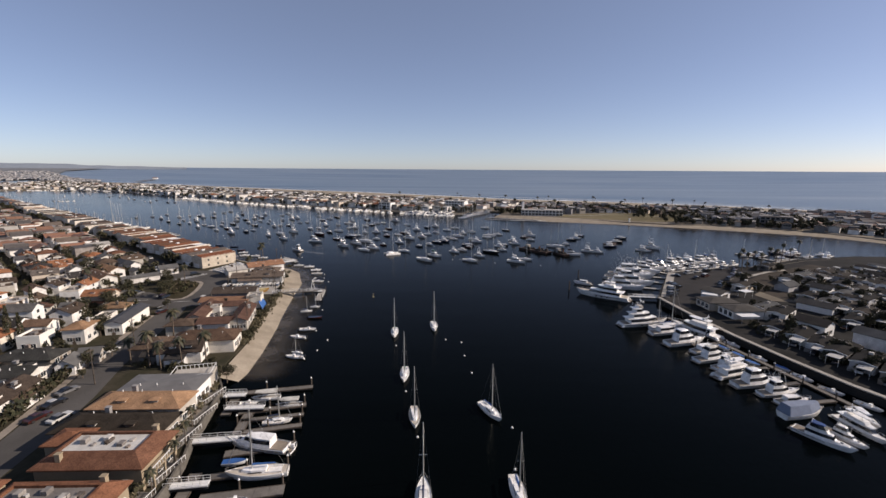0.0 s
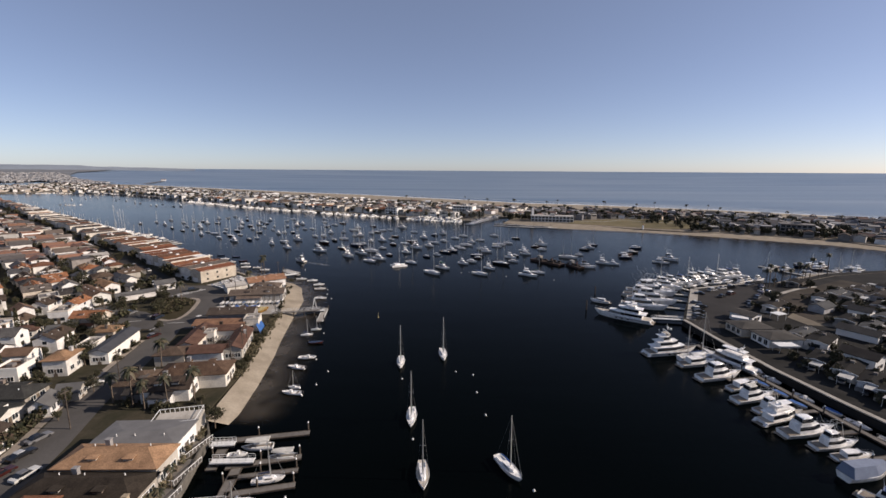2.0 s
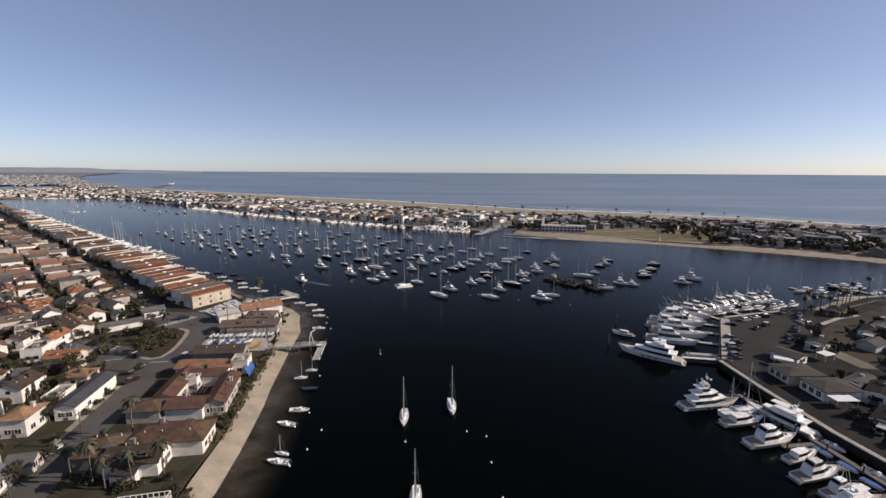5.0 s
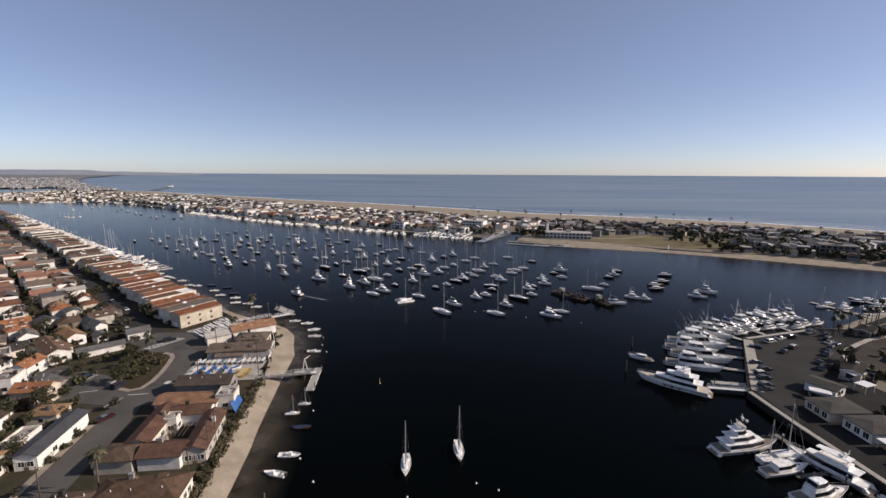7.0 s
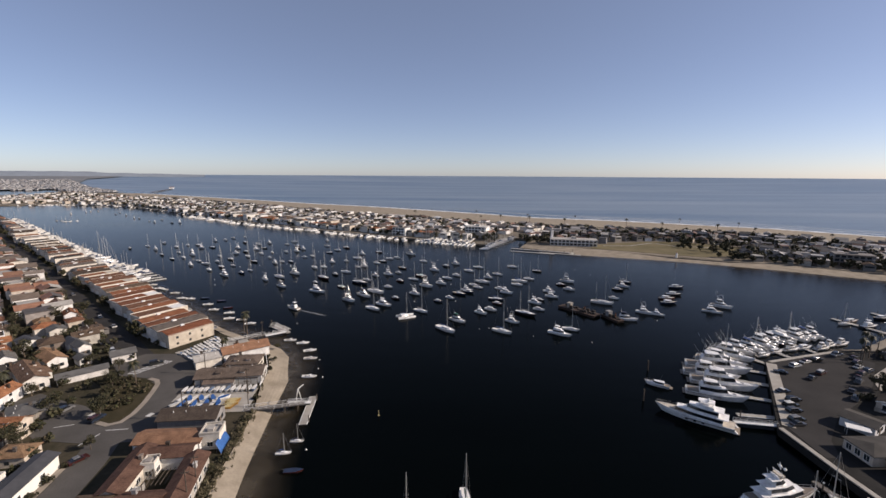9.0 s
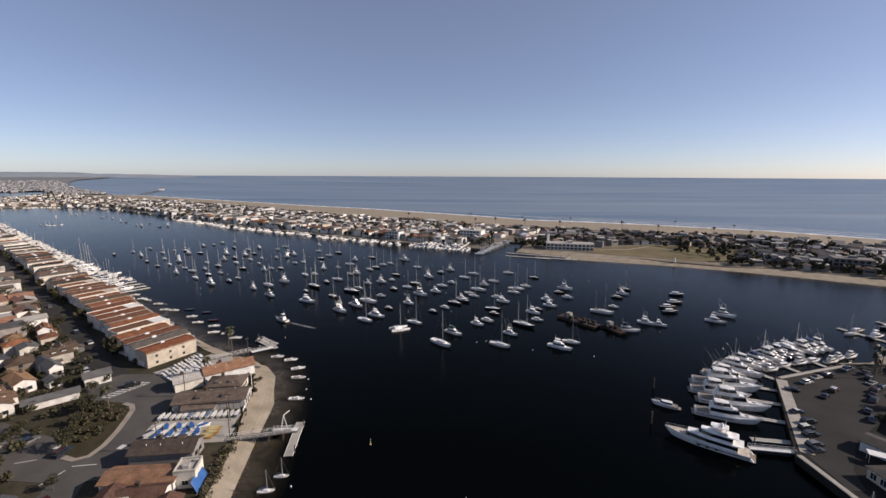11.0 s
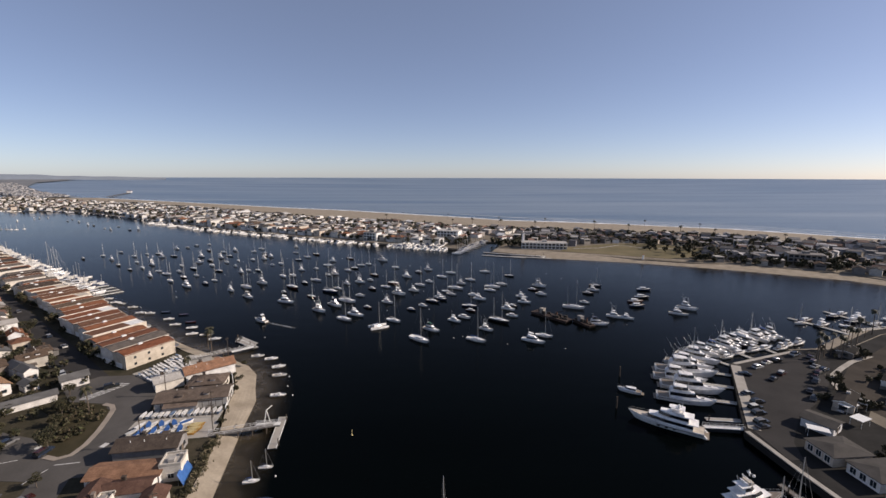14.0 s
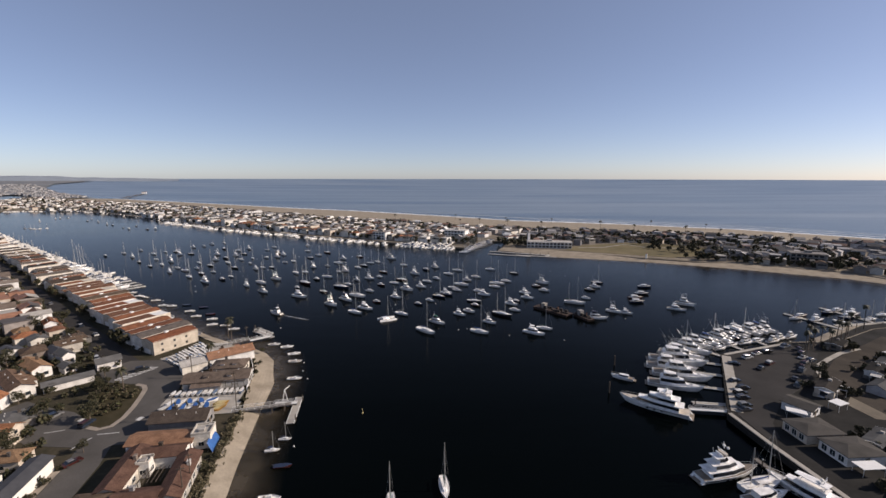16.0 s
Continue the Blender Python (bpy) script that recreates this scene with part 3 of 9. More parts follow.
def cruiser(length=11.0, fly=True, dark=False, tower=False, name="motor_boat", label="", cover=None, plain=False):
    ob = tagged(new(name), label, "motor boat", "moored boats")
    beam, free = length * (0.32 if length < 12.5 else 0.285), length * (0.105 if length < 12.5 else 0.082)
    hull(ob, length, beam, free, NAVY if dark else GELCOAT, 0.86, 0.8, 0.55)
    deck(ob, length, beam, free, DECK, 0.86, 0.55, drop=0.02 if plain else 0.2)
    if not plain:
        boxes("rub_rail", [(-0.49 * length, 0.05 * length, s * beam * 0.485 - 0.05, s * beam * 0.485 + 0.05, free * 0.8, free * 0.88) for s in (-1, 1)], BLACK, ob)
        boxes("cockpit", [((0.03 - 0.5) * length, (0.22 - 0.5) * length, -beam * 0.36, beam * 0.36, free * 0.9, free + 0.03)], TEAK, ob)
    low = cabin_shape(length, beam, 0.22, 0.72, 0.72, nose=0.5)
    top = free + length * 0.13
    bm = bmesh.new()
    prism(bm, low, shrink(low, length * 0.10, 0.86), free * 1.0, top)
    part("cabin", bm, GELCOAT, ob)
    mid = shrink(low, length * 0.045, 0.945)
    band = [(x * 1.008, y * 1.02) for x, y in mid]
    bm = bmesh.new()
    prism(bm, [(x + 0.03, y * 1.02) for x, y in shrink(low, length * 0.045, 0.94)], [(x + 0.03, y * 1.02) for x, y in shrink(low, length * 0.08, 0.89)], free + length * 0.05, free + length * 0.112)
    part("window", bm, TINT, ob, "dark wrap-round window band")
    if not plain:
        bm = bmesh.new()
        nose = cabin_shape(length, beam, 0.66, 0.9, 0.4, nose=0.45)
        prism(bm, nose, shrink(nose, 0.5, 0.7), free * 1.1, free * 1.35 + 0.22)
        part("trunk", bm, GELCOAT, ob)
        boxes("hatch", [(0.24 * length, 0.29 * length, -0.3, 0.3, free * 1.3 + 0.2, free * 1.35 + 0.27)], TINT, ob)
    if fly:
        up = cabin_shape(length, beam, 0.24, 0.56, 0.6, nose=0.62)
        bm = bmesh.new()
        prism(bm, up, shrink(up, 0.35, 1.04), top, top + 0.62)
        part("flybridge", bm, GELCOAT, ob)
        bm = bmesh.new()
        roof = shrink(up, length * 0.07, 0.94, length * 0.03)
        prism(bm, roof, shrink(roof, 0.3, 0.88, 0.2), top + 1.72, top + 1.9)
        part("hardtop", bm, cover or GELCOAT, ob)
        if not plain:
            bm = bmesh.new()
            prism(bm, shrink(up, length * 0.03, 0.94, length * 0.03), shrink(up, length * 0.08, 0.86, length * 0.04), top + 0.6, top + 1.72)
            part("enclosure", bm, TINT, ob, "dark clear-vinyl flybridge enclosure")
        xs, w = (-0.24 * length, 0.03 * length), beam * 0.27
        if not plain:
            tubes("post", [((x, s * w, top + 0.5), (x, s * w, top + 1.78), 0.035) for x in xs for s in (-1, 1)], ALLOY, ob, n=4)
        tubes("radar_arch", [((-0.2 * length, -w, top + 1.85), (-0.22 * length, 0, top + 2.6), 0.06), ((-0.2 * length, w, top + 1.85), (-0.22 * length, 0, top + 2.6), 0.06), ((-0.22 * length, 0, top + 2.6), (-0.24 * length, 0, top + 4.2), 0.03)], GELCOAT, ob)
    elif not plain:
        boxes("windscreen", [(0.1 * length, 0.13 * length, -beam * 0.26, beam * 0.26, top, top + 0.1)], ALLOY, ob)
        tubes("antenna", [((-0.1 * length, 0.5, top), (-0.16 * length, 0.5, top + 2.4), 0.02)], ALLOY, ob, n=4)
    if tower:
        h = top + 4.6
        legs = [((x, s * beam * 0.3, top + 0.5), (x * 0.5 - 0.4, s * beam * 0.14, h), 0.045) for x in (-0.22 * length, 0.05 * length) for s in (-1, 1)]
        tagged(tubes("tuna_tower", legs + [((-0.14 * length, -0.7, h), (0.02 * length, -0.7, h), 0.05), ((-0.14 * length, 0.7, h), (0.02 * length, 0.7, h), 0.05)], ALLOY, ob, n=4), kind="stuff")
        tubes("outrigger", [((-0.05 * length, s * beam * 0.36, top), (-0.34 * length, s * beam * 0.62, h + 2.5), 0.04, 0.015) for s in (-1, 1)], ALLOY, ob, n=4)
    rail = []
    for s in (-1, 1):
        rail += [((length * a, s * beam * 0.5 * half_beam(a + 0.5) * 0.94, free * (1 + 0.55 * (a + 0.5) ** 2) + 0.7), (length * b, s * beam * 0.5 * half_beam(min(b + 0.5, 0.99)) * 0.94, free * (1 + 0.55 * (b + 0.5) ** 2) + 0.7), 0.02) for a, b in ((0.05, 0.2), (0.2, 0.33), (0.33, 0.42), (0.42, 0.49))]
    if plain:
        return ob
    tubes("bow_rail", rail, ALLOY, ob, n=3)
    boxes("swim_platform", [(-0.5 * length - 0.9, -0.5 * length, -beam * 0.38, beam * 0.38, 0.25, 0.36)], TEAK, ob)
    return ob


def yacht(length=22.0, decks=2, name="motor_yacht", label="", group="yachts at the quay"):
    """A big motor yacht: raked hull, stacked deckhouses with window bands, a mast with domes, rails, a stern stair."""
    ob = tagged(new(name), label, "motor yacht", group)
    beam, free = length * 0.255, length * 0.072
    hull(ob, length, beam, free, GELCOAT, 0.9, 0.8, 0.6)
    deck(ob, length, beam, free, TEAK if decks > 2 else DECK, 0.9, 0.6)
    boxes("rub_rail", [(-0.49 * length, 0.1 * length, s * beam * 0.49 - 0.05, s * beam * 0.49 + 0.05, free * 0.72, free * 0.8) for s in (-1, 1)], BLACK, ob)
    boxes("porthole", [((x - 0.5) * length, (x - 0.5) * length + 0.9, s * beam * 0.465 - 0.06, s * beam * 0.465 + 0.06, free * 0.42, free * 0.66) for x in (0.35, 0.45, 0.55) for s in (-1, 1)], TINT, ob)
    z, s0, s1, w = free, 0.14, 0.76, 0.82
    for n in range(decks):
        h = 2.0 if n == 0 else 1.9
        low = cabin_shape(length, beam, s0, s1, w, nose=0.55)
        rake = 0.075 * length
        bm = bmesh.new()
        prism(bm, low, shrink(low, rake, 0.9), z * 0.99, z + h)
        body = part("deckhouse", bm, GELCOAT, ob)
        bm = bmesh.new()
        prism(bm, [(x + 0.05, y * 1.03) for x, y in shrink(low, rake * 0.32, 0.968)], [(x + 0.05, y * 1.03) for x, y in shrink(low, rake * 0.84, 0.916)], z + h * 0.32, z + h * 0.84)
        part("window", bm, TINT, body, "dark tinted window band")
        if decks == 2:
            x0, x1, w0 = (s0 - 0.5) * length, (s0 - 0.5 + (s1 - s0) * 0.6) * length, beam / 2 * w
            for k in range(5):
                xa = x0 + (x1 - x0) * (k + 0.15) / 5
                for s in (-1, 1):
                    boxes("side_window", [(xa, xa + (x1 - x0) * 0.14, min(s * w0 * 0.85, s * w0 * 0.985), max(s * w0 * 0.85, s * w0 * 0.985), z + h * 0.4, z + h * 0.8)], TINT, body)
        roof = shrink(low, rake * 0.6, 1.0, -0.06 * length)
        bm = bmesh.new()
        prism(bm, [(x, y * 1.02) for x, y in roof], [(x, y * 0.99) for x, y in roof], z + h, z + h + 0.16)
        part("deck_overhang", bm, GELCOAT, ob)
        z, s0, s1, w = z + h + 0.16, s0 + 0.06, s1 - 0.15, w * 0.84
    x0, x1 = (s0 - 0.5) * length, (s1 - 0.5) * length
    low = cabin_shape(length, beam, s0, s1, w, nose=0.7)
    bm = bmesh.new()
    prism(bm, low, shrink(low, 0.6, 1.03), z, z + 0.8)
    part("flybridge", bm, GELCOAT, ob)
    boxes("bench", [(x0 + 0.3, x0 + 1.6, -beam * 0.24, beam * 0.24, z + 0.1, z + 0.9)], DECK, ob)
    bm = bmesh.new()
    prism(bm, [(x, y * 0.9) for x, y in low], [(x, y * 0.86) for x, y in low], z + 2.0, z + 2.13)
    part("hardtop", bm, GELCOAT, ob)
    tubes("arch", [((x0 + 0.8, s * beam * 0.25, z + 0.6), (x0 + 0.3, s * beam * 0.22, z + 2.05), 0.12, 0.09) for s in (-1, 1)] + [((x1 - 1.2, s * beam * 0.2, z + 0.7), (x1 - 1.6, s * beam * 0.2, z + 2.05), 0.06) for s in (-1, 1)], GELCOAT, ob)
    tubes("radar_mast", [((x0 + 1.3, 0, z + 2.1), (x0 + 0.8, 0, z + 4.4), 0.14, 0.06), ((x0 + 1.0, -0.8, z + 3.2), (x0 + 1.0, 0.8, z + 3.2), 0.08)], GELCOAT, ob)
    bm = bmesh.new()
    for s in (-1, 1):
        bmesh.ops.create_uvsphere(bm, u_segments=10, v_segments=6, radius=0.42, matrix=Matrix.Translation((x0 + 1.9, s * 0.75, z + 2.5)))
    part("radar_dome", bm, WHITE, ob, smooth=True)
    rail = []
    for s in (-1, 1):
        for a, b in ((0.0, 0.12), (0.12, 0.24), (0.24, 0.34), (0.34, 0.42), (0.42, 0.485)):
            za, zb = free * (1 + 0.6 * (a + 0.5) ** 2), free * (1 + 0.6 * (b + 0.5) ** 2)
            pa, pb = (length * a, s * beam * 0.47 * half_beam(a + 0.5)), (length * b, s * beam * 0.47 * half_beam(b + 0.5))
            rail += [((*pa, za + 0.85), (*pb, zb + 0.85), 0.03), ((*pa, za), (*pa, za + 0.85), 0.025)]
    tubes("bow_rail", rail, ALLOY, ob, n=4)
    boxes("swim_platform", [(-0.5 * length - 1.4, -0.5 * length, -beam * 0.42, beam * 0.42, 0.3, 0.48)], TEAK, ob)
    for s in (-1, 1):
        bm = bmesh.new()
        side = [(-0.9, 0.3), (-0.9, 0.55), (-0.6, 0.55), (-0.6, 0.85), (-0.3, 0.85), (-0.3, 1.15), (0.3, 1.15), (0.3, 0.3)]
        near, off = [], []
        for x, z in side:
            near.append(bm.verts.new((-0.5 * length + x, s * beam * 0.36 - 0.4, z)))
            off.append(bm.verts.new((-0.5 * length + x, s * beam * 0.36 + 0.4, z)))
        bm.faces.new(near)
        bm.faces.new(off[::-1])
        for i in range(len(side)):
            j = (i + 1) % len(side)
            bm.faces.new((near[i], off[i], off[j], near[j]))
        part("stern_stair", bm, GELCOAT, ob)
    return ob


def skiff(length=5.0, motor=True, cover=False, name="skiff", label="", mat=None):
    ob = tagged(new(name), label, "small boat", "small boats off the beach")
    beam, free = length * 0.36, 0.5
    hull(ob, length, beam, free, mat or GELCOAT, 0.85, 0.82, 0.3)
    deck(ob, length, beam, free, (NAVY if mat else BLUECOVER) if cover else DECK, 0.85, 0.3, drop=-0.1 if cover else 0.22, name="cover" if cover else "floor")
    if not cover:
        boxes("thwart", [(x * length, x * length + 0.35, -beam * 0.42, beam * 0.42, 0.3, 0.42) for x in (-0.3, -0.02)], TEAK, ob)
        boxes("console", [(-0.02 * length, 0.1 * length, -0.35, 0.35, 0.3, 1.15)], GELCOAT, ob)
    if motor:
        boxes("outboard_motor", [(-0.5 * length - 0.45, -0.5 * length + 0.02, -0.18, 0.18, 0.3, 1.0), (-0.5 * length - 0.3, -0.5 * length - 0.12, -0.07, 0.07, -0.3, 0.3)], BLACK, ob)
    return ob


def launch(length=6.5, label=""):
    """A small electric launch with a fringed canopy on posts."""
    ob = tagged(new("canopy_launch"), label, "small boat", "boats at the private docks")
    beam, free = length * 0.34, 0.62
    hull(ob, length, beam, free, GELCOAT, 0.8, 0.85, 0.25)
    deck(ob, length, beam, free, TEAK, 0.8, 0.25, drop=0.18)
    low = cabin_shape(length, beam, 0.1, 0.86, 0.92, nose=0.5)
    bm = bmesh.new()
    prism(bm, low, shrink(low, 0.2, 0.8), 2.05, 2.28)
    part("canopy", bm, CANVAS, ob, "canvas canopy")
    tubes("post", [((x * length, s * beam * 0.38, free), (x * length, s * beam * 0.38, 2.08), 0.03) for x in (-0.36, 0.0, 0.24) for s in (-1, 1)], ALLOY, ob, n=4)
    boxes("bench", [(-0.4 * length, 0.15 * length, s * beam * 0.3 - 0.2, s * beam * 0.3 + 0.2, 0.4, 0.8) for s in (-1, 1)], DECK, ob)
    return ob


def catamaran(length=12.0, label=""):
    ob = tagged(new("catamaran"), label, "sailboat", "moored boats")
    for s in (-1, 1):
        bm = bmesh.new()
        pts = [((k / 8 - 0.5) * length, 0.75 * half_beam(k / 8, stern=0.7)) for k in range(9)]
        prism(bm, [(x, s * 2.6 - y) for x, y in pts] + [(x, s * 2.6 + y) for x, y in pts[-2::-1]], [(x, s * 2.6 - y) for x, y in pts] + [(x, s * 2.6 + y) for x, y in pts[-2::-1]], -0.3, 1.25)
        part("hull", bm, GELCOAT, ob)
    boxes("bridge_deck", [(-0.42 * length, 0.18 * length, -2.7, 2.7, 0.8, 1.3)], DECK, ob)
    low = cabin_shape(length, 6.4, 0.2, 0.62, 0.66, nose=0.6)
    bm = bmesh.new()
    prism(bm, low, shrink(low, 1.2, 0.85), 1.3, 2.2)
    part("cabin", bm, GELCOAT, ob)
    tubes("mast", [((0.6, 0, 1.3), (0.4, 0, 17.0), 0.12, 0.08)], ALLOY, ob)
    tubes("boom", [((0.6, 0, 2.9), (-4.6, 0, 2.8), 0.09)], ALLOY, ob)
    tubes("sail_cover", [((0.4, 0, 3.1), (-4.3, 0, 3.0), 0.24, 0.15)], CANVAS, ob)
    tubes("rigging", [((0.4, 0, 16.8), (0.3, s * 3.0, 1.3), 0.02) for s in (-1, 1)] + [((0.4, 0, 16.8), (5.6, 0, 1.3), 0.03)], WIRE, ob, n=3)
    return ob


# ---- houses ----
def gable(bm, w, d, z, rise, over=0.5, thick=0.18, y0=None, y1=None):
    """A pitched roof with its ridge along y, overhanging eaves and thickness."""
    hw = w / 2 + over
    a, b = (-d / 2 - over if y0 is None else y0), (d / 2 + over if y1 is None else y1)
    drop = rise * over / (w / 2)
    for s in (-1, 1):
        top = [(0, a, z + rise + thick), (s * hw, a, z - drop + thick), (s * hw, b, z - drop + thick), (0, b, z + rise + thick)]
        low = [(x, y, q - thick) for x, y, q in top]
        v = [bm.verts.new(p) for p in top] + [bm.verts.new(p) for p in low]
        bm.faces.new(v[:4])
        bm.faces.new(v[:3:-1])
        for i in range(4):
            j = (i + 1) % 4
            bm.faces.new((v[i], v[i + 4], v[j + 4], v[j]))


def hip(bm, w, d, z, rise, over=0.5, thick=0.2):
    hw, hd = w / 2 + over, d / 2 + over
    rx, ry = (max(hw - hd, 0), max(hd - hw, 0))
    e = [bm.verts.new((x, y, z + thick)) for x, y in ((-hw, -hd), (hw, -hd), (hw, hd), (-hw, hd))]
    f = [bm.verts.new((x, y, z)) for x, y in ((-hw, -hd), (hw, -hd), (hw, hd), (-hw, hd))]
    if d >= w:
        a, b = bm.verts.new((0, -ry, z + rise + thick)), bm.verts.new((0, ry, z + rise + thick))
        for face in ((e[0], e[1], a), (e[1], e[2], b, a), (e[2], e[3], b), (e[3], e[0], a, b)):
            bm.faces.new(face)
    else:
        a, b = bm.verts.new((-rx, 0, z + rise + thick)), bm.verts.new((rx, 0, z + rise + thick))
        for face in ((e[0], e[1], b, a), (e[1], e[2], b), (e[2], e[3], a, b), (e[3], e[0], a)):
            bm.faces.new(face)
    bm.faces.new(f[::-1])
    for i in range(4):
        j = (i + 1) % 4
        bm.faces.new((e[i], f[i], f[j], e[j]))


def walls(bm, w, d, h, rise=0.0):
    """Outer walls, with gable ends where rise is given."""
    if rise:
        pts = [(-w / 2, 0), (w / 2, 0), (w / 2, h), (0, h + rise), (-w / 2, h)]
        a = [bm.verts.new((x, -d / 2, z)) for x, z in pts]
        b = [bm.verts.new((x, d / 2, z)) for x, z in pts]
        bm.faces.new(a)
        bm.faces.new(b[::-1])
        for i in range(5):
            j = (i + 1) % 5
            bm.faces.new((a[j], a[i], b[i], b[j]))
    else:
        box(bm, -w / 2, w / 2, -d / 2, d / 2, 0, h)


def window(parent, side, along_, z, half, wide=1.3, high=1.2, fine=True, mat=None):
    """A framed window on a wall. side: 0 +x, 1 +y, 2 -x, 3 -y; half: the wall's distance from the middle."""
    m = Matrix.Rotation(side * math.pi / 2, 4, "Z") @ Matrix.Translation((half, along_, z))
    bm = bmesh.new()
    if fine:
        t = 0.09
        for r in ((-0.02, 0.06, -wide / 2 - t, wide / 2 + t, high, high + t), (-0.02, 0.09, -wide / 2 - t, wide / 2 + t, -t, 0), (-0.02, 0.06, -wide / 2 - t, -wide / 2, 0, high), (-0.02, 0.06, wide / 2, wide / 2 + t, 0, high), (-0.02, 0.05, -0.03, 0.03, 0, high)):
            box(bm, *r, m=m)
        frame_ob = part("window", bm, WHITE, parent)
        bm = bmesh.new()
        box(bm, -0.02, 0.025, -wide / 2, wide / 2, 0, high, m=m)
        part("pane", bm, GLASS, frame_ob)
    else:
        box(bm, -0.02, 0.03, -wide / 2, wide / 2, 0, high, m=m)
        part("window", bm, GLASS, parent)


def house(w=11, d=14, h=6.0, roof="gable", wall=STUCCO, top=SHINGLE, rise=2.0, panes=2, fine=False, chimney=True, name="house", label="", group="island houses", garage=False, terrace=False, extra=True):
    ob = tagged(new(name), label, "house", group)
    bm = bmesh.new()
    if roof == "gable":
        walls(bm, w, d, h, rise)
    else:
        walls(bm, w, d, h)
    part("wall", bm, wall, ob)
    bm = bmesh.new()
    if roof == "gable":
        gable(bm, w, d, h, rise)
    elif roof == "hip":
        hip(bm, w, d, h, rise)
    else:
        box(bm, -w / 2 + 0.25, w / 2 - 0.25, -d / 2 + 0.25, d / 2 - 0.25, h, h + 0.08)
    part("roof", bm, top, ob)
    if roof == "flat":
        t = 0.24
        boxes("parapet", [(-w / 2 - 0.05, w / 2 + 0.05, -d / 2 - 0.05, -d / 2 + t, h, h + 0.6), (-w / 2 - 0.05, w / 2 + 0.05, d / 2 - t, d / 2 + 0.05, h, h + 0.6), (-w / 2 - 0.05, -w / 2 + t, -d / 2 + t, d / 2 - t, h, h + 0.6), (w / 2 - t, w / 2 + 0.05, -d / 2 + t, d / 2 - t, h, h + 0.6)], wall, ob)
        for u in ((-0.8, 0.7, -1.5, 0.1, h, h + 0.9), (w * 0.2, w * 0.2 + 1.0, d * 0.2, d * 0.2 + 0.8, h, h + 0.6)):
            boxes("roof_unit", [u], FLATROOF, ob)
    levels = [1.0] if h < 5.1 else [1.0, 3.6]
    for z in levels:
        for k in range(panes):
            u = (k + 0.5) / panes - 0.5
            window(ob, 0, u * d * 0.8, z, w / 2, 1.5, 1.25, fine)
            window(ob, 3, u * w * 0.75, z, d / 2, 1.4, 1.25, fine)
    if panes > 1:
        boxes("door", [(-0.5, 0.5, -d / 2 - 0.05, -d / 2 + 0.02, 0.0, 2.1)], BARK, ob)
    if chimney:
        boxes("chimney", [(w * 0.22, w * 0.22 + 0.7, d * 0.12, d * 0.12 + 0.9, h * 0.7, h + max(rise, 0.4) + 0.7), (w * 0.22 - 0.08, w * 0.22 + 0.78, d * 0.12 - 0.08, d * 0.12 + 0.98, h + max(rise, 0.4) + 0.55, h + max(rise, 0.4) + 0.75)], GREYWALL if fine else SHINGLE, ob)
    if garage:
        boxes("garage_door", [(-w * 0.42, -w * 0.42 + 4.6, -d / 2 - 0.06, -d / 2 + 0.02, 0.0, 2.3)], WHITE, ob)
    if terrace:
        rows = [(-w / 2, w / 2, -d / 2 - 2.4, -d / 2, 2.75, 2.95)] + [(x, x + 0.16, -d / 2 - 2.4, -d / 2 - 2.24, 0, 3.9) for x in (-w / 2, -0.08, w / 2 - 0.16)] + [(-w / 2, w / 2, -d / 2 - 2.38, -d / 2 - 2.28, 3.8, 3.9)]
        boxes("balcony", rows, WHITE, ob)
    if extra:
        dress(ob, w, d, h, roof, rise, wall, top)
    return ob


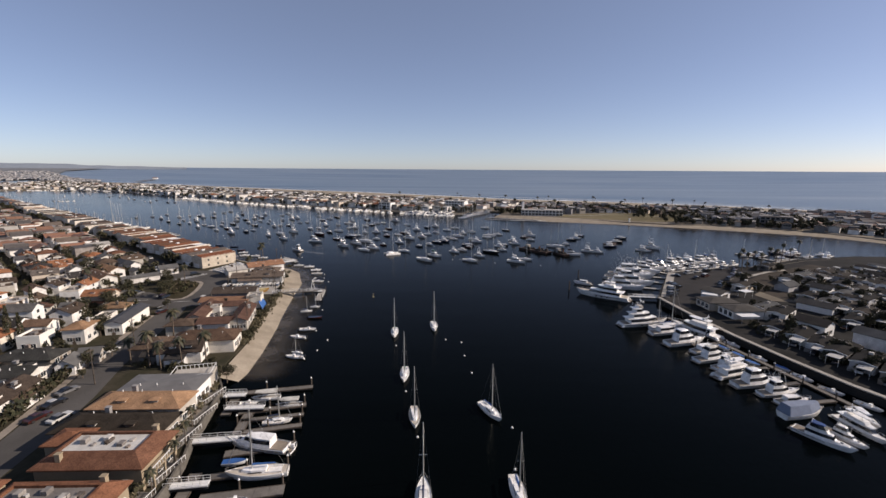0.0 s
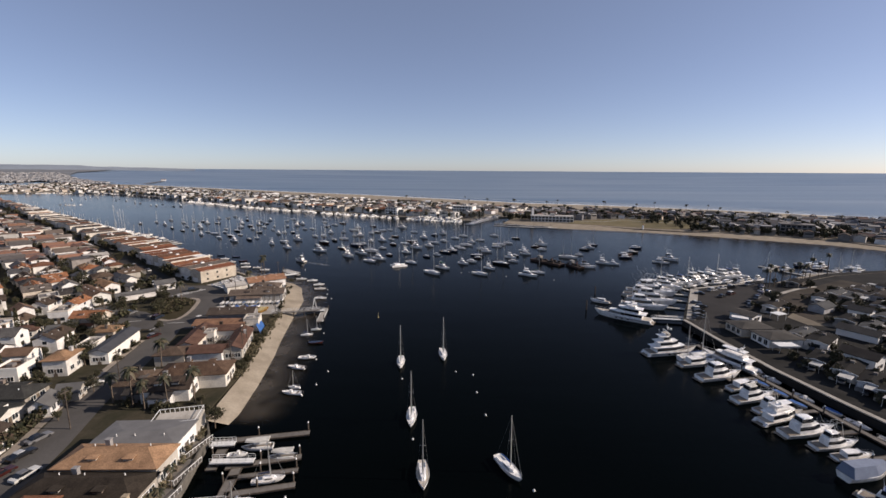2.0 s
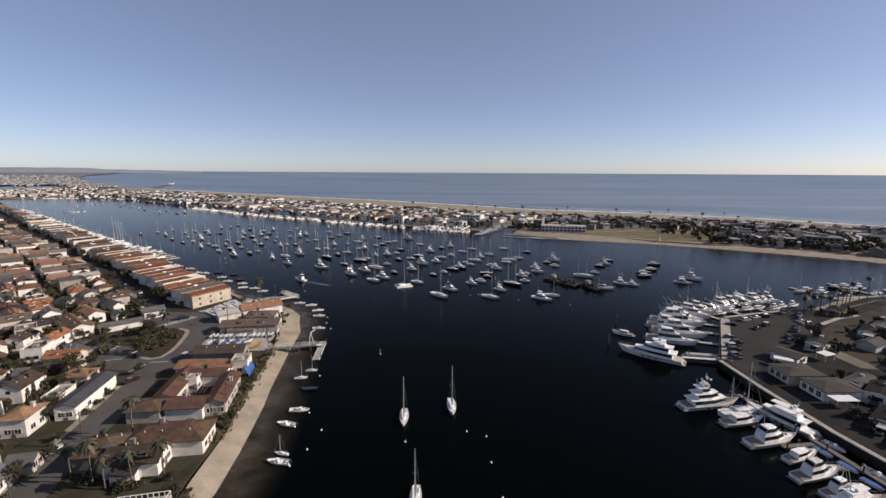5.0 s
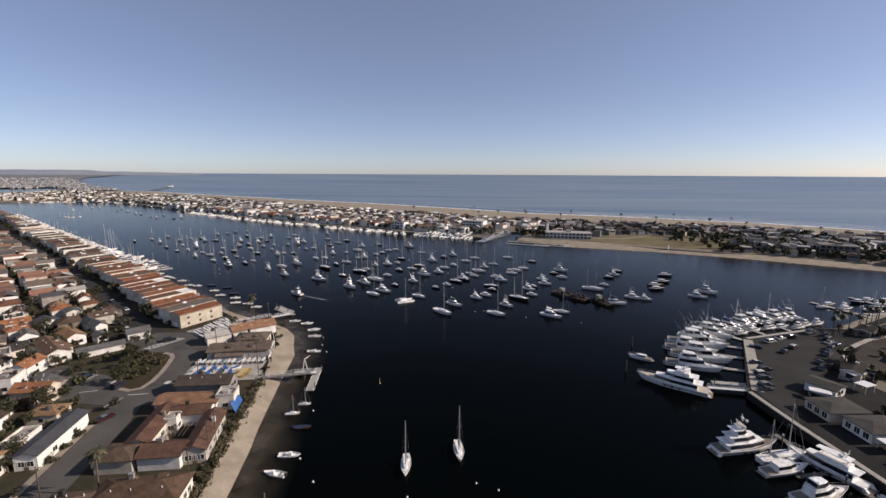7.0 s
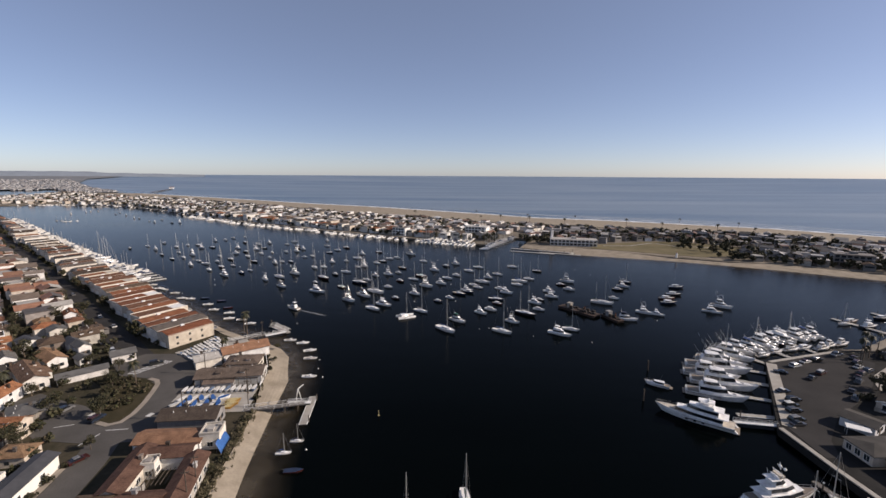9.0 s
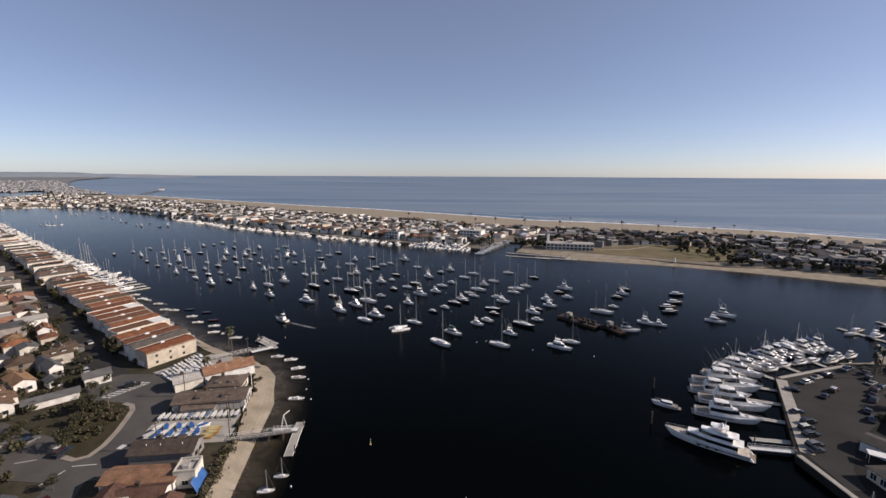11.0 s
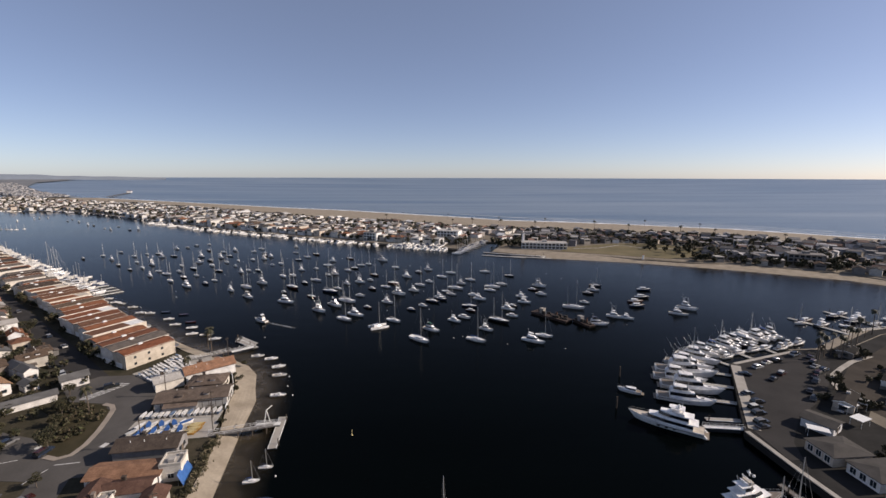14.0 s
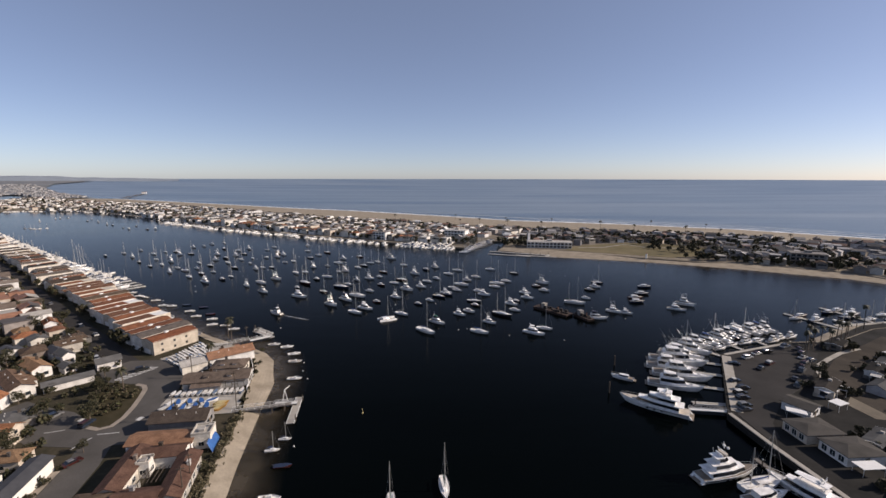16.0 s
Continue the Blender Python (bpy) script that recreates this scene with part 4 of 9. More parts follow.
def dress(ob, w, d, h, roof, rise, wall, top):
    """A lower wing with a lean-to roof, dormers and pipes, or a roof terrace with its stair box."""
    r = random.Random(int(w * 31 + d * 17 + h * 7))
    s = r.choice((-1, 1))
    y0 = r.uniform(-d * 0.42, -d * 0.05)
    y1 = y0 + d * 0.45
    bm = bmesh.new()
    x0, x1 = s * (w / 2 + 0.02), s * (w / 2 + 2.2)
    box(bm, min(x0, x1), max(x0, x1), y0, y1, 0, 2.3)
    part("wing", bm, wall, ob)
    bm = bmesh.new()
    a = [bm.verts.new(p) for p in ((x0, y0 - 0.2, 3.0), (s * (w / 2 + 2.55), y0 - 0.2, 2.25), (s * (w / 2 + 2.55), y1 + 0.2, 2.25), (x0, y1 + 0.2, 3.0))]
    b = [bm.verts.new((p.co.x, p.co.y, p.co.z + 0.14)) for p in a]
    bm.faces.new(a)
    bm.faces.new(b[::-1])
    for i in range(4):
        bm.faces.new((a[i], b[i], b[(i + 1) % 4], a[(i + 1) % 4]))
    part("wing_roof", bm, top, ob)
    if roof == "flat":
        y = r.choice((-1, 1)) * d * 0.26
        boxes("stair_box", [(-w * 0.36, -w * 0.36 + 2.4, y - 1.3, y + 1.3, h + 0.08, h + 2.2), (-w * 0.36 - 0.15, -w * 0.36 + 2.55, y - 1.45, y + 1.45, h + 2.2, h + 2.35)], wall, ob)
        boxes("terrace_floor", [(-w * 0.1, w * 0.42, y - 2.2, y + 2.2, h + 0.09, h + 0.16)], DECK, ob)
        return
    if rise >= 1.2:
        for t in (-0.2, 0.16):
            y = t * d
            z = h + rise * 0.3
            xa, xb = s * w * 0.36, s * w * 0.1
            boxes("dormer", [(min(xa, xb), max(xa, xb), y - 0.8, y + 0.8, z - 0.6, z + 0.75)], wall, ob)
            boxes("dormer_roof", [(min(xa + s * 0.3, xb), max(xa + s * 0.3, xb), y - 1.0, y + 1.0, z + 0.75, z + 0.88)], top, ob)
    tubes("vent_pipe", [((-s * w * 0.2, t * d, h + rise * 0.5), (-s * w * 0.2, t * d, h + rise * 0.6 + 0.7), 0.09) for t in (-0.3, 0.05, 0.27)], WHITE, ob, n=5)


ROWROOF = roof_tiles("row_roof_tiles", [(0.23, 0.092, 0.052), (0.175, 0.078, 0.048), (0.26, 0.112, 0.062), (0.165, 0.088, 0.058)])


def townhouse(w=9.2, d=22.0, h=6.2, roof="gable", top=ROWROOF, label="", fine=False, balcony=True, plain=False):
    """One house of the long waterfront row: narrow, with its ridge running from street to beach."""
    ob = tagged(new("townhouse"), label, "house", "waterfront row houses")
    bm = bmesh.new()
    rise = 1.1 if roof == "gable" else 0.0
    walls(bm, w, d, h, rise)
    part("wall", bm, ROWSTUCCO, ob)
    bm = bmesh.new()
    if roof == "gable":
        gable(bm, w, d, h, rise, 0.12)
    else:
        box(bm, -w / 2 + 0.3, w / 2 - 0.3, -d / 2 + 0.3, d * 0.22, h, h + 0.12)
    part("roof", bm, top, ob)
    if roof == "gable":
        boxes("parapet", [(s * (w / 2 - 0.1) - 0.08, s * (w / 2 - 0.1) + 0.08, -d / 2 - 0.05, d / 2 + 0.05, h - 0.3, h + 0.28) for s in (-1, 1)], ROWSTUCCO, ob)
    if roof != "gable":
        boxes("parapet", [(s * (w / 2 - 0.15) - 0.15, s * (w / 2 - 0.15) + 0.15, -d / 2, d / 2, h, h + 0.5) for s in (-1, 1)], ROWSTUCCO, ob)
        boxes("roof_terrace", [(-w / 2 + 0.3, w / 2 - 0.3, d * 0.22 + 0.02, d / 2 - 0.1, h, h + 0.1)], DECK, ob)
    else:
        boxes("roof_unit", [(-1.6, -0.4, -2.0, -0.4, h + 0.6, h + rise + 0.7)], WHITE, ob)
    for z in (1.0, 3.9):
        window(ob, 1, 0.0, z, d / 2, w * 0.7, 1.6, fine)
        if not plain:
            for k in (-0.32, -0.05, 0.22):
                window(ob, 0, k * d, z, w / 2, 1.1, 1.1, False)
    if plain:
        return ob
    if balcony:
        boxes("balcony", [(-w / 2 + 0.2, w / 2 - 0.2, d / 2, d / 2 + 1.8, 2.9, 3.05), (-w / 2 + 0.2, w / 2 - 0.2, d / 2 + 1.72, d / 2 + 1.8, 3.05, 4.0)], WHITE, ob)
    boxes("garage_door", [(-w * 0.35, w * 0.2, -d / 2 - 0.05, -d / 2 + 0.02, 0, 2.3)], WHITE, ob)
    return ob


def mobile_home(w=5.4, d=12.5, label="", awning=True, roofm=None, top_rise=0.55, wallm=None, side=False):
    """A low single-storey home with a shallow roof, white eaves trim and a carport awning on posts at its end."""
    ob = tagged(new("mobile_home"), label, "mobile home", "homes on the peninsula")
    h = 2.7
    bm = bmesh.new()
    walls(bm, w, d, h, top_rise)
    part("wall", bm, wallm or GREYWALL, ob)
    bm = bmesh.new()
    gable(bm, w, d, h, top_rise, 0.25, 0.1)
    part("roof", bm, roofm or SHINGLE, ob)
    bm = bmesh.new()
    for k in (-0.28, 0.2):
        box(bm, -w / 2 - 0.03, -w / 2 + 0.02, k * d - 0.9, k * d + 0.9, 1.0, 2.1)
    box(bm, -1.1, 1.1, d / 2 - 0.02, d / 2 + 0.03, 1.0, 2.1)
    part("window", bm, GLASS, ob)
    for y in (-d / 2 - 0.27, d / 2 + 0.25):
        bm = bmesh.new()
        v = [(-w / 2 - 0.25, h - 0.2), (0, h + top_rise - 0.16), (w / 2 + 0.25, h - 0.2), (w / 2 + 0.25, h + 0.06), (0, h + top_rise + 0.1), (-w / 2 - 0.25, h + 0.06)]
        f = [bm.verts.new((p[0], y, p[1])) for p in v]
        g = [bm.verts.new((p[0], y + 0.03, p[1])) for p in v]
        for q in (f, g):
            bm.faces.new((q[0], q[1], q[4], q[5]))
            bm.faces.new((q[1], q[2], q[3], q[4]))
        for i in range(6):
            bm.faces.new((f[i], g[i], g[(i + 1) % 6], f[(i + 1) % 6]))
        part("trim", bm, WHITE, ob, "white gable board")
    if awning:
        x0, x1, y0, y1 = (-w / 2 - 2.6, -w / 2 - 0.05, -d * 0.3, d * 0.1) if side else (-w / 2 + 0.3, w * 0.12, d / 2 + 0.3, d / 2 + 4.2)
        bm = bmesh.new()
        prism(bm, [(x0, y0), (x1, y0), (x1, y1), (x0, y1)], [(x0 + 0.06, y0 + 0.06), (x1 - 0.06, y0 + 0.06), (x1 - 0.06, y1 - 0.06), (x0 + 0.06, y1 - 0.06)], 2.4, 2.53)
        part("awning", bm, AWNING, ob, "pale carport awning")
        tubes("post", [((x, y, 0), (x, y, 2.44), 0.05) for x in (x0 + 0.15, x1 - 0.15) for y in (y0 + 0.2, y1 - 0.2)], WHITE, ob, n=4)
    boxes("porch", [(w * 0.2, w / 2, d / 2, d / 2 + 1.6, 0.0, 0.45), (w * 0.2, w / 2, d / 2 + 1.52, d / 2 + 1.6, 0.45, 1.3)], GREYWALL, ob)
    boxes("roof_unit", [(-0.6, 0.4, -d * 0.2, -d * 0.2 + 0.9, h + top_rise - 0.2, h + top_rise + 0.65)], FLATROOF, ob)
    return ob


# ---- plants ----
def crown(bm, rng, rx, ry, rz, cz, leaves, size):
    lobes = []
    for _ in range(9):
        a, r = rng.uniform(0, math.tau), rng.uniform(0.2, 0.7)
        lobes.append((math.cos(a) * r * rx, math.sin(a) * r * ry, cz + rng.uniform(-0.55, 0.6) * rz, rng.uniform(0.35, 0.62)))
    for i in range(leaves):
        x, y, z, k = lobes[i % len(lobes)]
        d = Vector((rng.gauss(0, 1), rng.gauss(0, 1), rng.gauss(0, 1))).normalized() * rng.uniform(0.6, 1.0)
        p = Vector((x + d.x * rx * k, y + d.y * ry * k, z + d.z * rz * k))
        m = Matrix.Translation(p) @ Euler((rng.uniform(0, 3), rng.uniform(0, 3), rng.uniform(0, 6))).to_matrix().to_4x4()
        s = size * rng.uniform(0.6, 1.3)
        v = [bm.verts.new(m @ Vector(q)) for q in ((-s, -s * 0.6, 0), (s * 0.2, -s * 0.9, s * 0.25), (s, s * 0.2, 0), (s * 0.1, s * 0.8, s * 0.2))]
        bm.faces.new(v)


def tree(seed, height=8.0, spread=3.6, leaves=420, name="tree", label=""):
    rng = random.Random(seed)
    ob = tagged(new(name), label, "tree", "garden trees")
    limbs = [((0, 0, 0), (rng.uniform(-0.2, 0.2), 0.1, height * 0.45), 0.28, 0.17)]
    for k in range(6):
        a = k * 1.05 + rng.uniform(-0.3, 0.3)
        limbs.append((limbs[0][1], (math.cos(a) * spread * 0.6, math.sin(a) * spread * 0.6, height * rng.uniform(0.6, 0.85)), 0.12, 0.04))
    tubes("trunk", limbs, BARK, ob)
    bm = bmesh.new()
    crown(bm, rng, spread, spread, height * 0.34, height * 0.66, int(leaves * 2.0), 0.27)
    part("crown", bm, LEAF, ob)
    return ob


def cypress(seed, height=9.0, label=""):
    rng = random.Random(seed)
    ob = tagged(new("cypress"), label, "tree", "garden trees")
    tubes("trunk", [((0, 0, 0), (0, 0, height * 0.7), 0.2, 0.05)], BARK, ob)
    bm = bmesh.new()
    for i in range(330):
        t = rng.random()
        r = 1.0 * (1 - t) ** 0.6 * rng.uniform(0.7, 1.05) * min(1, t * 6 + 0.4)
        a = rng.uniform(0, math.tau)
        m = Matrix.Translation((math.cos(a) * r, math.sin(a) * r, 0.4 + t * height)) @ Euler((rng.uniform(0, 3), rng.uniform(0, 3), a)).to_matrix().to_4x4()
        v = [bm.verts.new(m @ Vector(q)) for q in ((-0.22, -0.15, 0), (0.1, -0.25, 0.05), (0.3, 0.1, 0), (0, 0.3, 0.05))]
        bm.faces.new(v)
    part("crown", bm, LEAF, ob)
    return ob


def palm(seed, height=11.0, label="", fronds=22, reach=2.4):
    rng = random.Random(seed)
    ob = tagged(new("palm_tree"), label, "palm tree", "palm trees")
    bend = rng.uniform(-0.4, 0.4)
    pts = [(bend * (k / 4) ** 2, 0, height * k / 4) for k in range(5)]
    tubes("trunk", [(a, b, 0.24 - 0.03 * i, 0.21 - 0.03 * i) for i, (a, b) in enumerate(zip(pts, pts[1:]))], BARK, ob)
    bm = bmesh.new()
    tip = Vector(pts[-1])
    for k in range(fronds):
        a = k * 2.399 + rng.uniform(-0.2, 0.2)
        lift = rng.uniform(-0.9, 1.0)
        out = Vector((math.cos(a), math.sin(a), 0))
        side = Vector((-math.sin(a), math.cos(a), 0))
        prev = None
        for j in range(5):
            t = j / 4
            c = tip + out * reach * t * (1 - 0.15 * abs(lift)) + Vector((0, 0, reach * (lift * 0.7 * t - 0.75 * t * t)))
            half = 0.5 * math.sin(math.pi * min(0.96, t * 0.8 + 0.15))
            row = [bm.verts.new(c + side * half - Vector((0, 0, half * 0.5))), bm.verts.new(c), bm.verts.new(c - side * half - Vector((0, 0, half * 0.5)))]
            if prev:
                bm.faces.new((prev[0], prev[1], row[1], row[0]))
                bm.faces.new((prev[1], prev[2], row[2], row[1]))
            prev = row
    part("crown", bm, FROND, ob)
    return ob


def shrub(seed, size=1.6, label=""):
    rng = random.Random(seed)
    bm = bmesh.new()
    crown(bm, rng, size, size, size * 0.6, size * 0.55, 300, 0.2)
    for x, y in ((0.1, 0), (-0.2, 0.2)):
        tube(bm, (0, 0, 0), (x, y, size * 0.7), 0.08, 0.03, n=4)
    return tagged(part("shrub", bm, LEAF, None), label, "shrub", "garden shrubs")


# ---- vehicles and dock pieces ----
def car(kind="sedan", label=""):
    ob = tagged(new("car"), label, "car", "parked cars")
    l, w = (4.6, 1.82) if kind == "sedan" else (4.9, 1.95)
    hood, top = (0.86, 1.42) if kind == "sedan" else (1.02, 1.78)
    side = [(-l / 2, 0.35), (-l / 2 + 0.05, hood * 0.92), (-l * 0.32, hood), (l * 0.2, hood), (l / 2 - 0.1, hood * 0.8), (l / 2, 0.5), (l / 2 - 0.05, 0.3), (-l / 2 + 0.05, 0.28)]
    bm = bmesh.new()
    a = [bm.verts.new((x, -w / 2, z)) for x, z in side]
    b = [bm.verts.new((x, w / 2, z)) for x, z in side]
    bm.faces.new(a)
    bm.faces.new(b[::-1])
    for i in range(len(a)):
        j = (i + 1) % len(a)
        bm.faces.new((a[i], b[i], b[j], a[j]))
    part("body", bm, CARPAINT, ob)
    r0, r1 = (-l * 0.36, l * 0.2) if kind == "sedan" else (-l * 0.47, l * 0.22)
    c0, c1 = (-l * 0.22, l * 0.06) if kind == "sedan" else (-l * 0.42, l * 0.08)
    bm = bmesh.new()
    prism(bm, [(r0, -w * 0.47), (r1, -w * 0.47), (r1, w * 0.47), (r0, w * 0.47)], [(c0, -w * 0.4), (c1, -w * 0.4), (c1, w * 0.4), (c0, w * 0.4)], hood - 0.02, top - 0.06)
    part("glasshouse", bm, TINT, ob)
    bm = bmesh.new()
    prism(bm, [(c0 - 0.06, -w * 0.41), (c1 + 0.06, -w * 0.41), (c1 + 0.06, w * 0.41), (c0 - 0.06, w * 0.41)], [(c0 + 0.1, -w * 0.37), (c1 - 0.1, -w * 0.37), (c1 - 0.1, w * 0.37), (c0 + 0.1, w * 0.37)], top - 0.08, top)
    part("roof", bm, CARPAINT, ob)
    for x in (-l * 0.3, l * 0.31):
        for s in (-1, 1):
            tubes("wheel", [((x, s * (w / 2 - 0.2), 0.32), (x, s * (w / 2 + 0.02), 0.32), 0.32)], BLACK, ob, n=10)
    return ob


def float_dock(length, width, label="", piles=(), name="floating_dock", rail=False, mat=None):
    """A floating dock along +x with planks, edge beams and piles."""
    ob = tagged(new(name), label, "dock", "docks")
    n = max(4, int(length / 1.2))
    step = length / n
    boxes("decking", [(k * step + 0.02, (k + 1) * step - 0.02, -width / 2, width / 2, 0.38, 0.5) for k in range(n)], mat or PLANK, ob)
    boxes("float", [(0.1, length - 0.1, -width / 2 + 0.08, width / 2 - 0.08, -0.25, 0.38)], BLACK, ob)
    boxes("edge_beam", [(0, length, s * width / 2 - 0.07, s * width / 2 + 0.07, 0.3, 0.54) for s in (-1, 1)], WHITE if mat else PILE, ob)
    for x, s in piles:
        p = tubes("piling", [((x, s * (width / 2 + 0.2), -1.5), (x, s * (width / 2 + 0.2), 2.3), 0.17)], PILE, ob, n=8)
        if mat:
            continue
        tubes("cap", [((x, s * (width / 2 + 0.2), 2.3), (x, s * (width / 2 + 0.2), 2.65), 0.22, 0.06)], WHITE, p, "white cone cap", n=8)
    if rail:
        for s in (-1, 1):
            tubes("rail", [((0, s * width / 2, 1.5), (length, s * width / 2, 1.5), 0.04), ((0, s * width / 2, 1.0), (length, s * width / 2, 1.0), 0.03)] + [((k * length / 6, s * width / 2, 0.5), (k * length / 6, s * width / 2, 1.5), 0.04) for k in range(7)], WHITE, ob, n=4)
    return ob


# ---- ground details ----
NEAR_STREET = [(-75, 30), (-79, 60), (-81, 75), (-84.6, 90), (-90, 107), (-94.5, 126), (-99.5, 148), (-106, 166)]
ribbon("road_near", *along(NEAR_STREET, 8.6), 1.96, 1.96, WORNASPHALT, "dark asphalt street between the houses", "road")
land("road_square", [(-87, 160), (-106, 157), (-123, 158), (-134, 164), (-150, 176), (-146, 183), (-132, 178), (-124, 176), (-108, 166), (-115, 195), (-130, 197), (-140, 206), (-134, 216), (-120, 217), (-104, 208), (-99, 190), (-97, 172)], 1.97, 1.5, WORNASPHALT, "wide asphalt junction and parking area", "road")
ROW_STREET = [(-127, 207), (-156.5, 231), (-206.5, 270.5), (-281.5, 330), (-377.5, 405), (-490.5, 492), (-638.5, 610), (-858.5, 787)]
ribbon("road_row", *along(ROW_STREET, 10.0), 1.955, 1.955, ASPHALT, "dark asphalt street behind the row houses", "road")
land("pavement_green", [(-105, 168.5), (-106, 174), (-107.5, 180), (-110, 187), (-112, 191), (-117, 194), (-124, 196), (-138, 194), (-126, 186), (-121, 175), (-112, 167.5), (-108.5, 166.5)], 2.06, 1.5, BED, "planted traffic island with grass and trees", "lawn")
ribbon("pavement_curve", *along([(-112.5, 167.0), (-108.6, 165.9), (-105.8, 167.6), (-105.5, 172.2), (-106.9, 178.9), (-109.2, 186.0), (-111.2, 191.2), (-113.4, 193.8), (-117, 195.0)], 1.6), 2.10, 2.10, KERB, "pale concrete kerbside path", "pavement")
ribbon("pavement_near", *along([(-81, 40), (-84.4, 60), (-86.6, 75), (-90.4, 90), (-95.6, 107), (-100, 126), (-104.6, 147)], 1.8), 2.04, 2.04, KERB, "pale concrete pavement beside the street", "pavement")
ribbon("pavement_club", *along([(-99, 183.5), (-74, 186.5)], 8.0), 1.98, 1.98, CONCRETE, "pale concrete yard of the boat club", "pavement")
ribbon("pavement_yard", *along([(-97, 176), (-72, 179)], 7.5), 1.985, 1.985, CONCRETE, "pale concrete boat yard", "pavement")
land("pavement_boatyard", [(-123, 218), (-110, 236), (-100, 234), (-96, 224), (-112, 211)], 1.98, 1.5, CONCRETE, "pale paved boat storage yard", "pavement")
land("car_park", [(93.5, 174), (121, 220.5), (158, 232.5), (163, 222), (148, 206), (135, 194), (114, 181), (101, 168), (97, 160), (93, 160)], 1.97, 1.5, ASPHALT, "asphalt car park beside the marina", "car park")
ribbon("pavement_quay", *along([(94.2, 174.5), (107, 196.5), (120.5, 219.5)], 3.4), 2.05, 2.05, CONCRETE, "wide pale concrete walkway along the quay", "pavement")
ribbon("pavement_quay_far", *along([(121, 221), (140, 227.5), (157, 233)], 1.6), 2.05, 2.05, CONCRETE, "pale concrete kerb round the car park", "pavement")
ribbon("pavement_lot_edge", *along([(186, 227), (172, 221.5), (162.5, 216), (153, 210), (147, 203.5), (143, 196)], 2.0), 2.08, 2.08, CONCRETE, "curved pale pavement beside the car park", "pavement")
land("pavement_court", [(136, 170), (146, 168), (150, 178), (141, 184), (135, 179)], 1.965, 1.5, SPITSOIL, "bare brown ground between the homes", "yard")
ribbon("road_peninsula", *along([(215, 238), (186, 222), (168, 212), (153, 200), (146, 186), (147, 172)], 10.0), 1.975, 1.975, LANESOIL, "asphalt lane through the homes", "road")


def quay_wall():
    line = [(90.8, 173.2), (91.8, 155), (94.3, 131), (98.3, 112), (101.8, 98.5), (105.8, 89), (117.8, 45)]
    ob = tagged(new("quay_wall"), "pale concrete quay wall with a flat cap", "wall", kind="structure")
    for a, b in zip(line, line[1:]):
        d = math.hypot(b[0] - a[0], b[1] - a[1])
        m = pose(a[0], a[1], 0, 0, 0, math.degrees(math.atan2(b[1] - a[1], b[0] - a[0])))
        bm = bmesh.new()
        box(bm, 0, d, -0.7, 0.7, 2.15, 2.42, m=m)
        part("cap", bm, CONCRETE, ob)
        bm = bmesh.new()
        box(bm, 0, d, -0.25, 0.25, -1.0, 2.15, m=m)
        part("face", bm, PILE, ob)


quay_wall()

# ---- boats on the moorings ----
rng = random.Random(5)
SAIL_A = [(-335, 491), (-287, 444), (-302, 488), (-279, 457), (-264, 425), (-258, 432), (-298, 501), (-287, 501), (-235, 418), (-222, 407), (-205, 383), (-263, 488), (-229, 441), (-266, 564), (-211, 427), (-195, 401), (-201, 394), (-202, 441), (-172, 384), (-185, 418), (-224, 510), (-196, 456), (-208, 488), (-161, 420), (-194, 514), (-153, 420), (-189, 464), (-193, 532), (-173, 490)]
SAIL_B = [(-143, 448), (-124, 397), (-117, 400), (-132, 466), (-147, 506), (-128, 481), (-123, 496), (-94, 383), (-85, 337), (-89, 402), (-72, 358), (-54, 290), (-76, 419), (-72, 427), (-68, 440), (-98, 440), (-84, 472), (-62, 445), (-36, 430), (-51, 400), (-38, 362), (-33, 372), (-13, 367), (4, 393), (6, 348), (-4, 324), (-26, 287)]
SAIL_C = [(12, 407), (13, 357), (26, 382), (19, 313), (41, 411), (37, 351), (40, 360), (48, 368), (59, 395), (9, 341), (17, 257), (52, 262), (117, 362)]
TWO_MAST = [(-139, 363), (-75, 349), (-59, 326), (-105, 361), (83, 309), (33, 285)]
MOTOR_A = [(-312, 471), (-331, 511), (-343, 476), (-273, 485), (-285, 532), (-277, 539), (-271, 465), (-258, 446), (-231, 400), (-276, 555), (-245, 521), (-234, 485), (-221, 456), (-217, 416), (-215, 464), (-212, 479), (-217, 521), (-180, 438), (-174, 374), (-146, 354), (-164, 413), (-176, 467), (-178, 503), (-167, 472), (-165, 484), (-149, 443), (-107, 348), (-116, 421), (-158, 543), (-105, 426)]
MOTOR_B = [(-100, 374), (-84, 405), (-68, 372), (-53, 339), (-44, 312), (-59, 377), (-98, 461), (-52, 383), (-47, 356), (-24, 394), (-17, 351), (-6, 377), (-15, 410), (-7, 420), (1, 334), (-10, 315), (-17, 307), (-33, 323), (8, 286), (14, 292), (19, 304), (18, 371), (27, 329), (24, 338), (2, 329), (24, 272)]
MOTOR_C = [(42, 307), (42, 294), (46, 313), (55, 321), (56, 333), (71, 340), (68, 352), (101, 291), (107, 288), (94, 320), (104, 341), (111, 350), (-485, 710), (-504, 724), (-550, 763), (-565, 771), (-614, 815), (-648, 833), (-665, 864), (-742, 874), (-735, 833), (-499, 747), (-452, 703), (-444, 710), (-742, 885), (-736, 896)]
BIG_MOTOR = [(-183, 366), (-132, 375), (-127, 337), (-98, 325), (-72, 306), (-65, 317), (-49, 298), (-27, 343), (-5, 272), (45, 255), (75, 362), (-51, 463), (141, 295), (152, 305), (86, 279)]


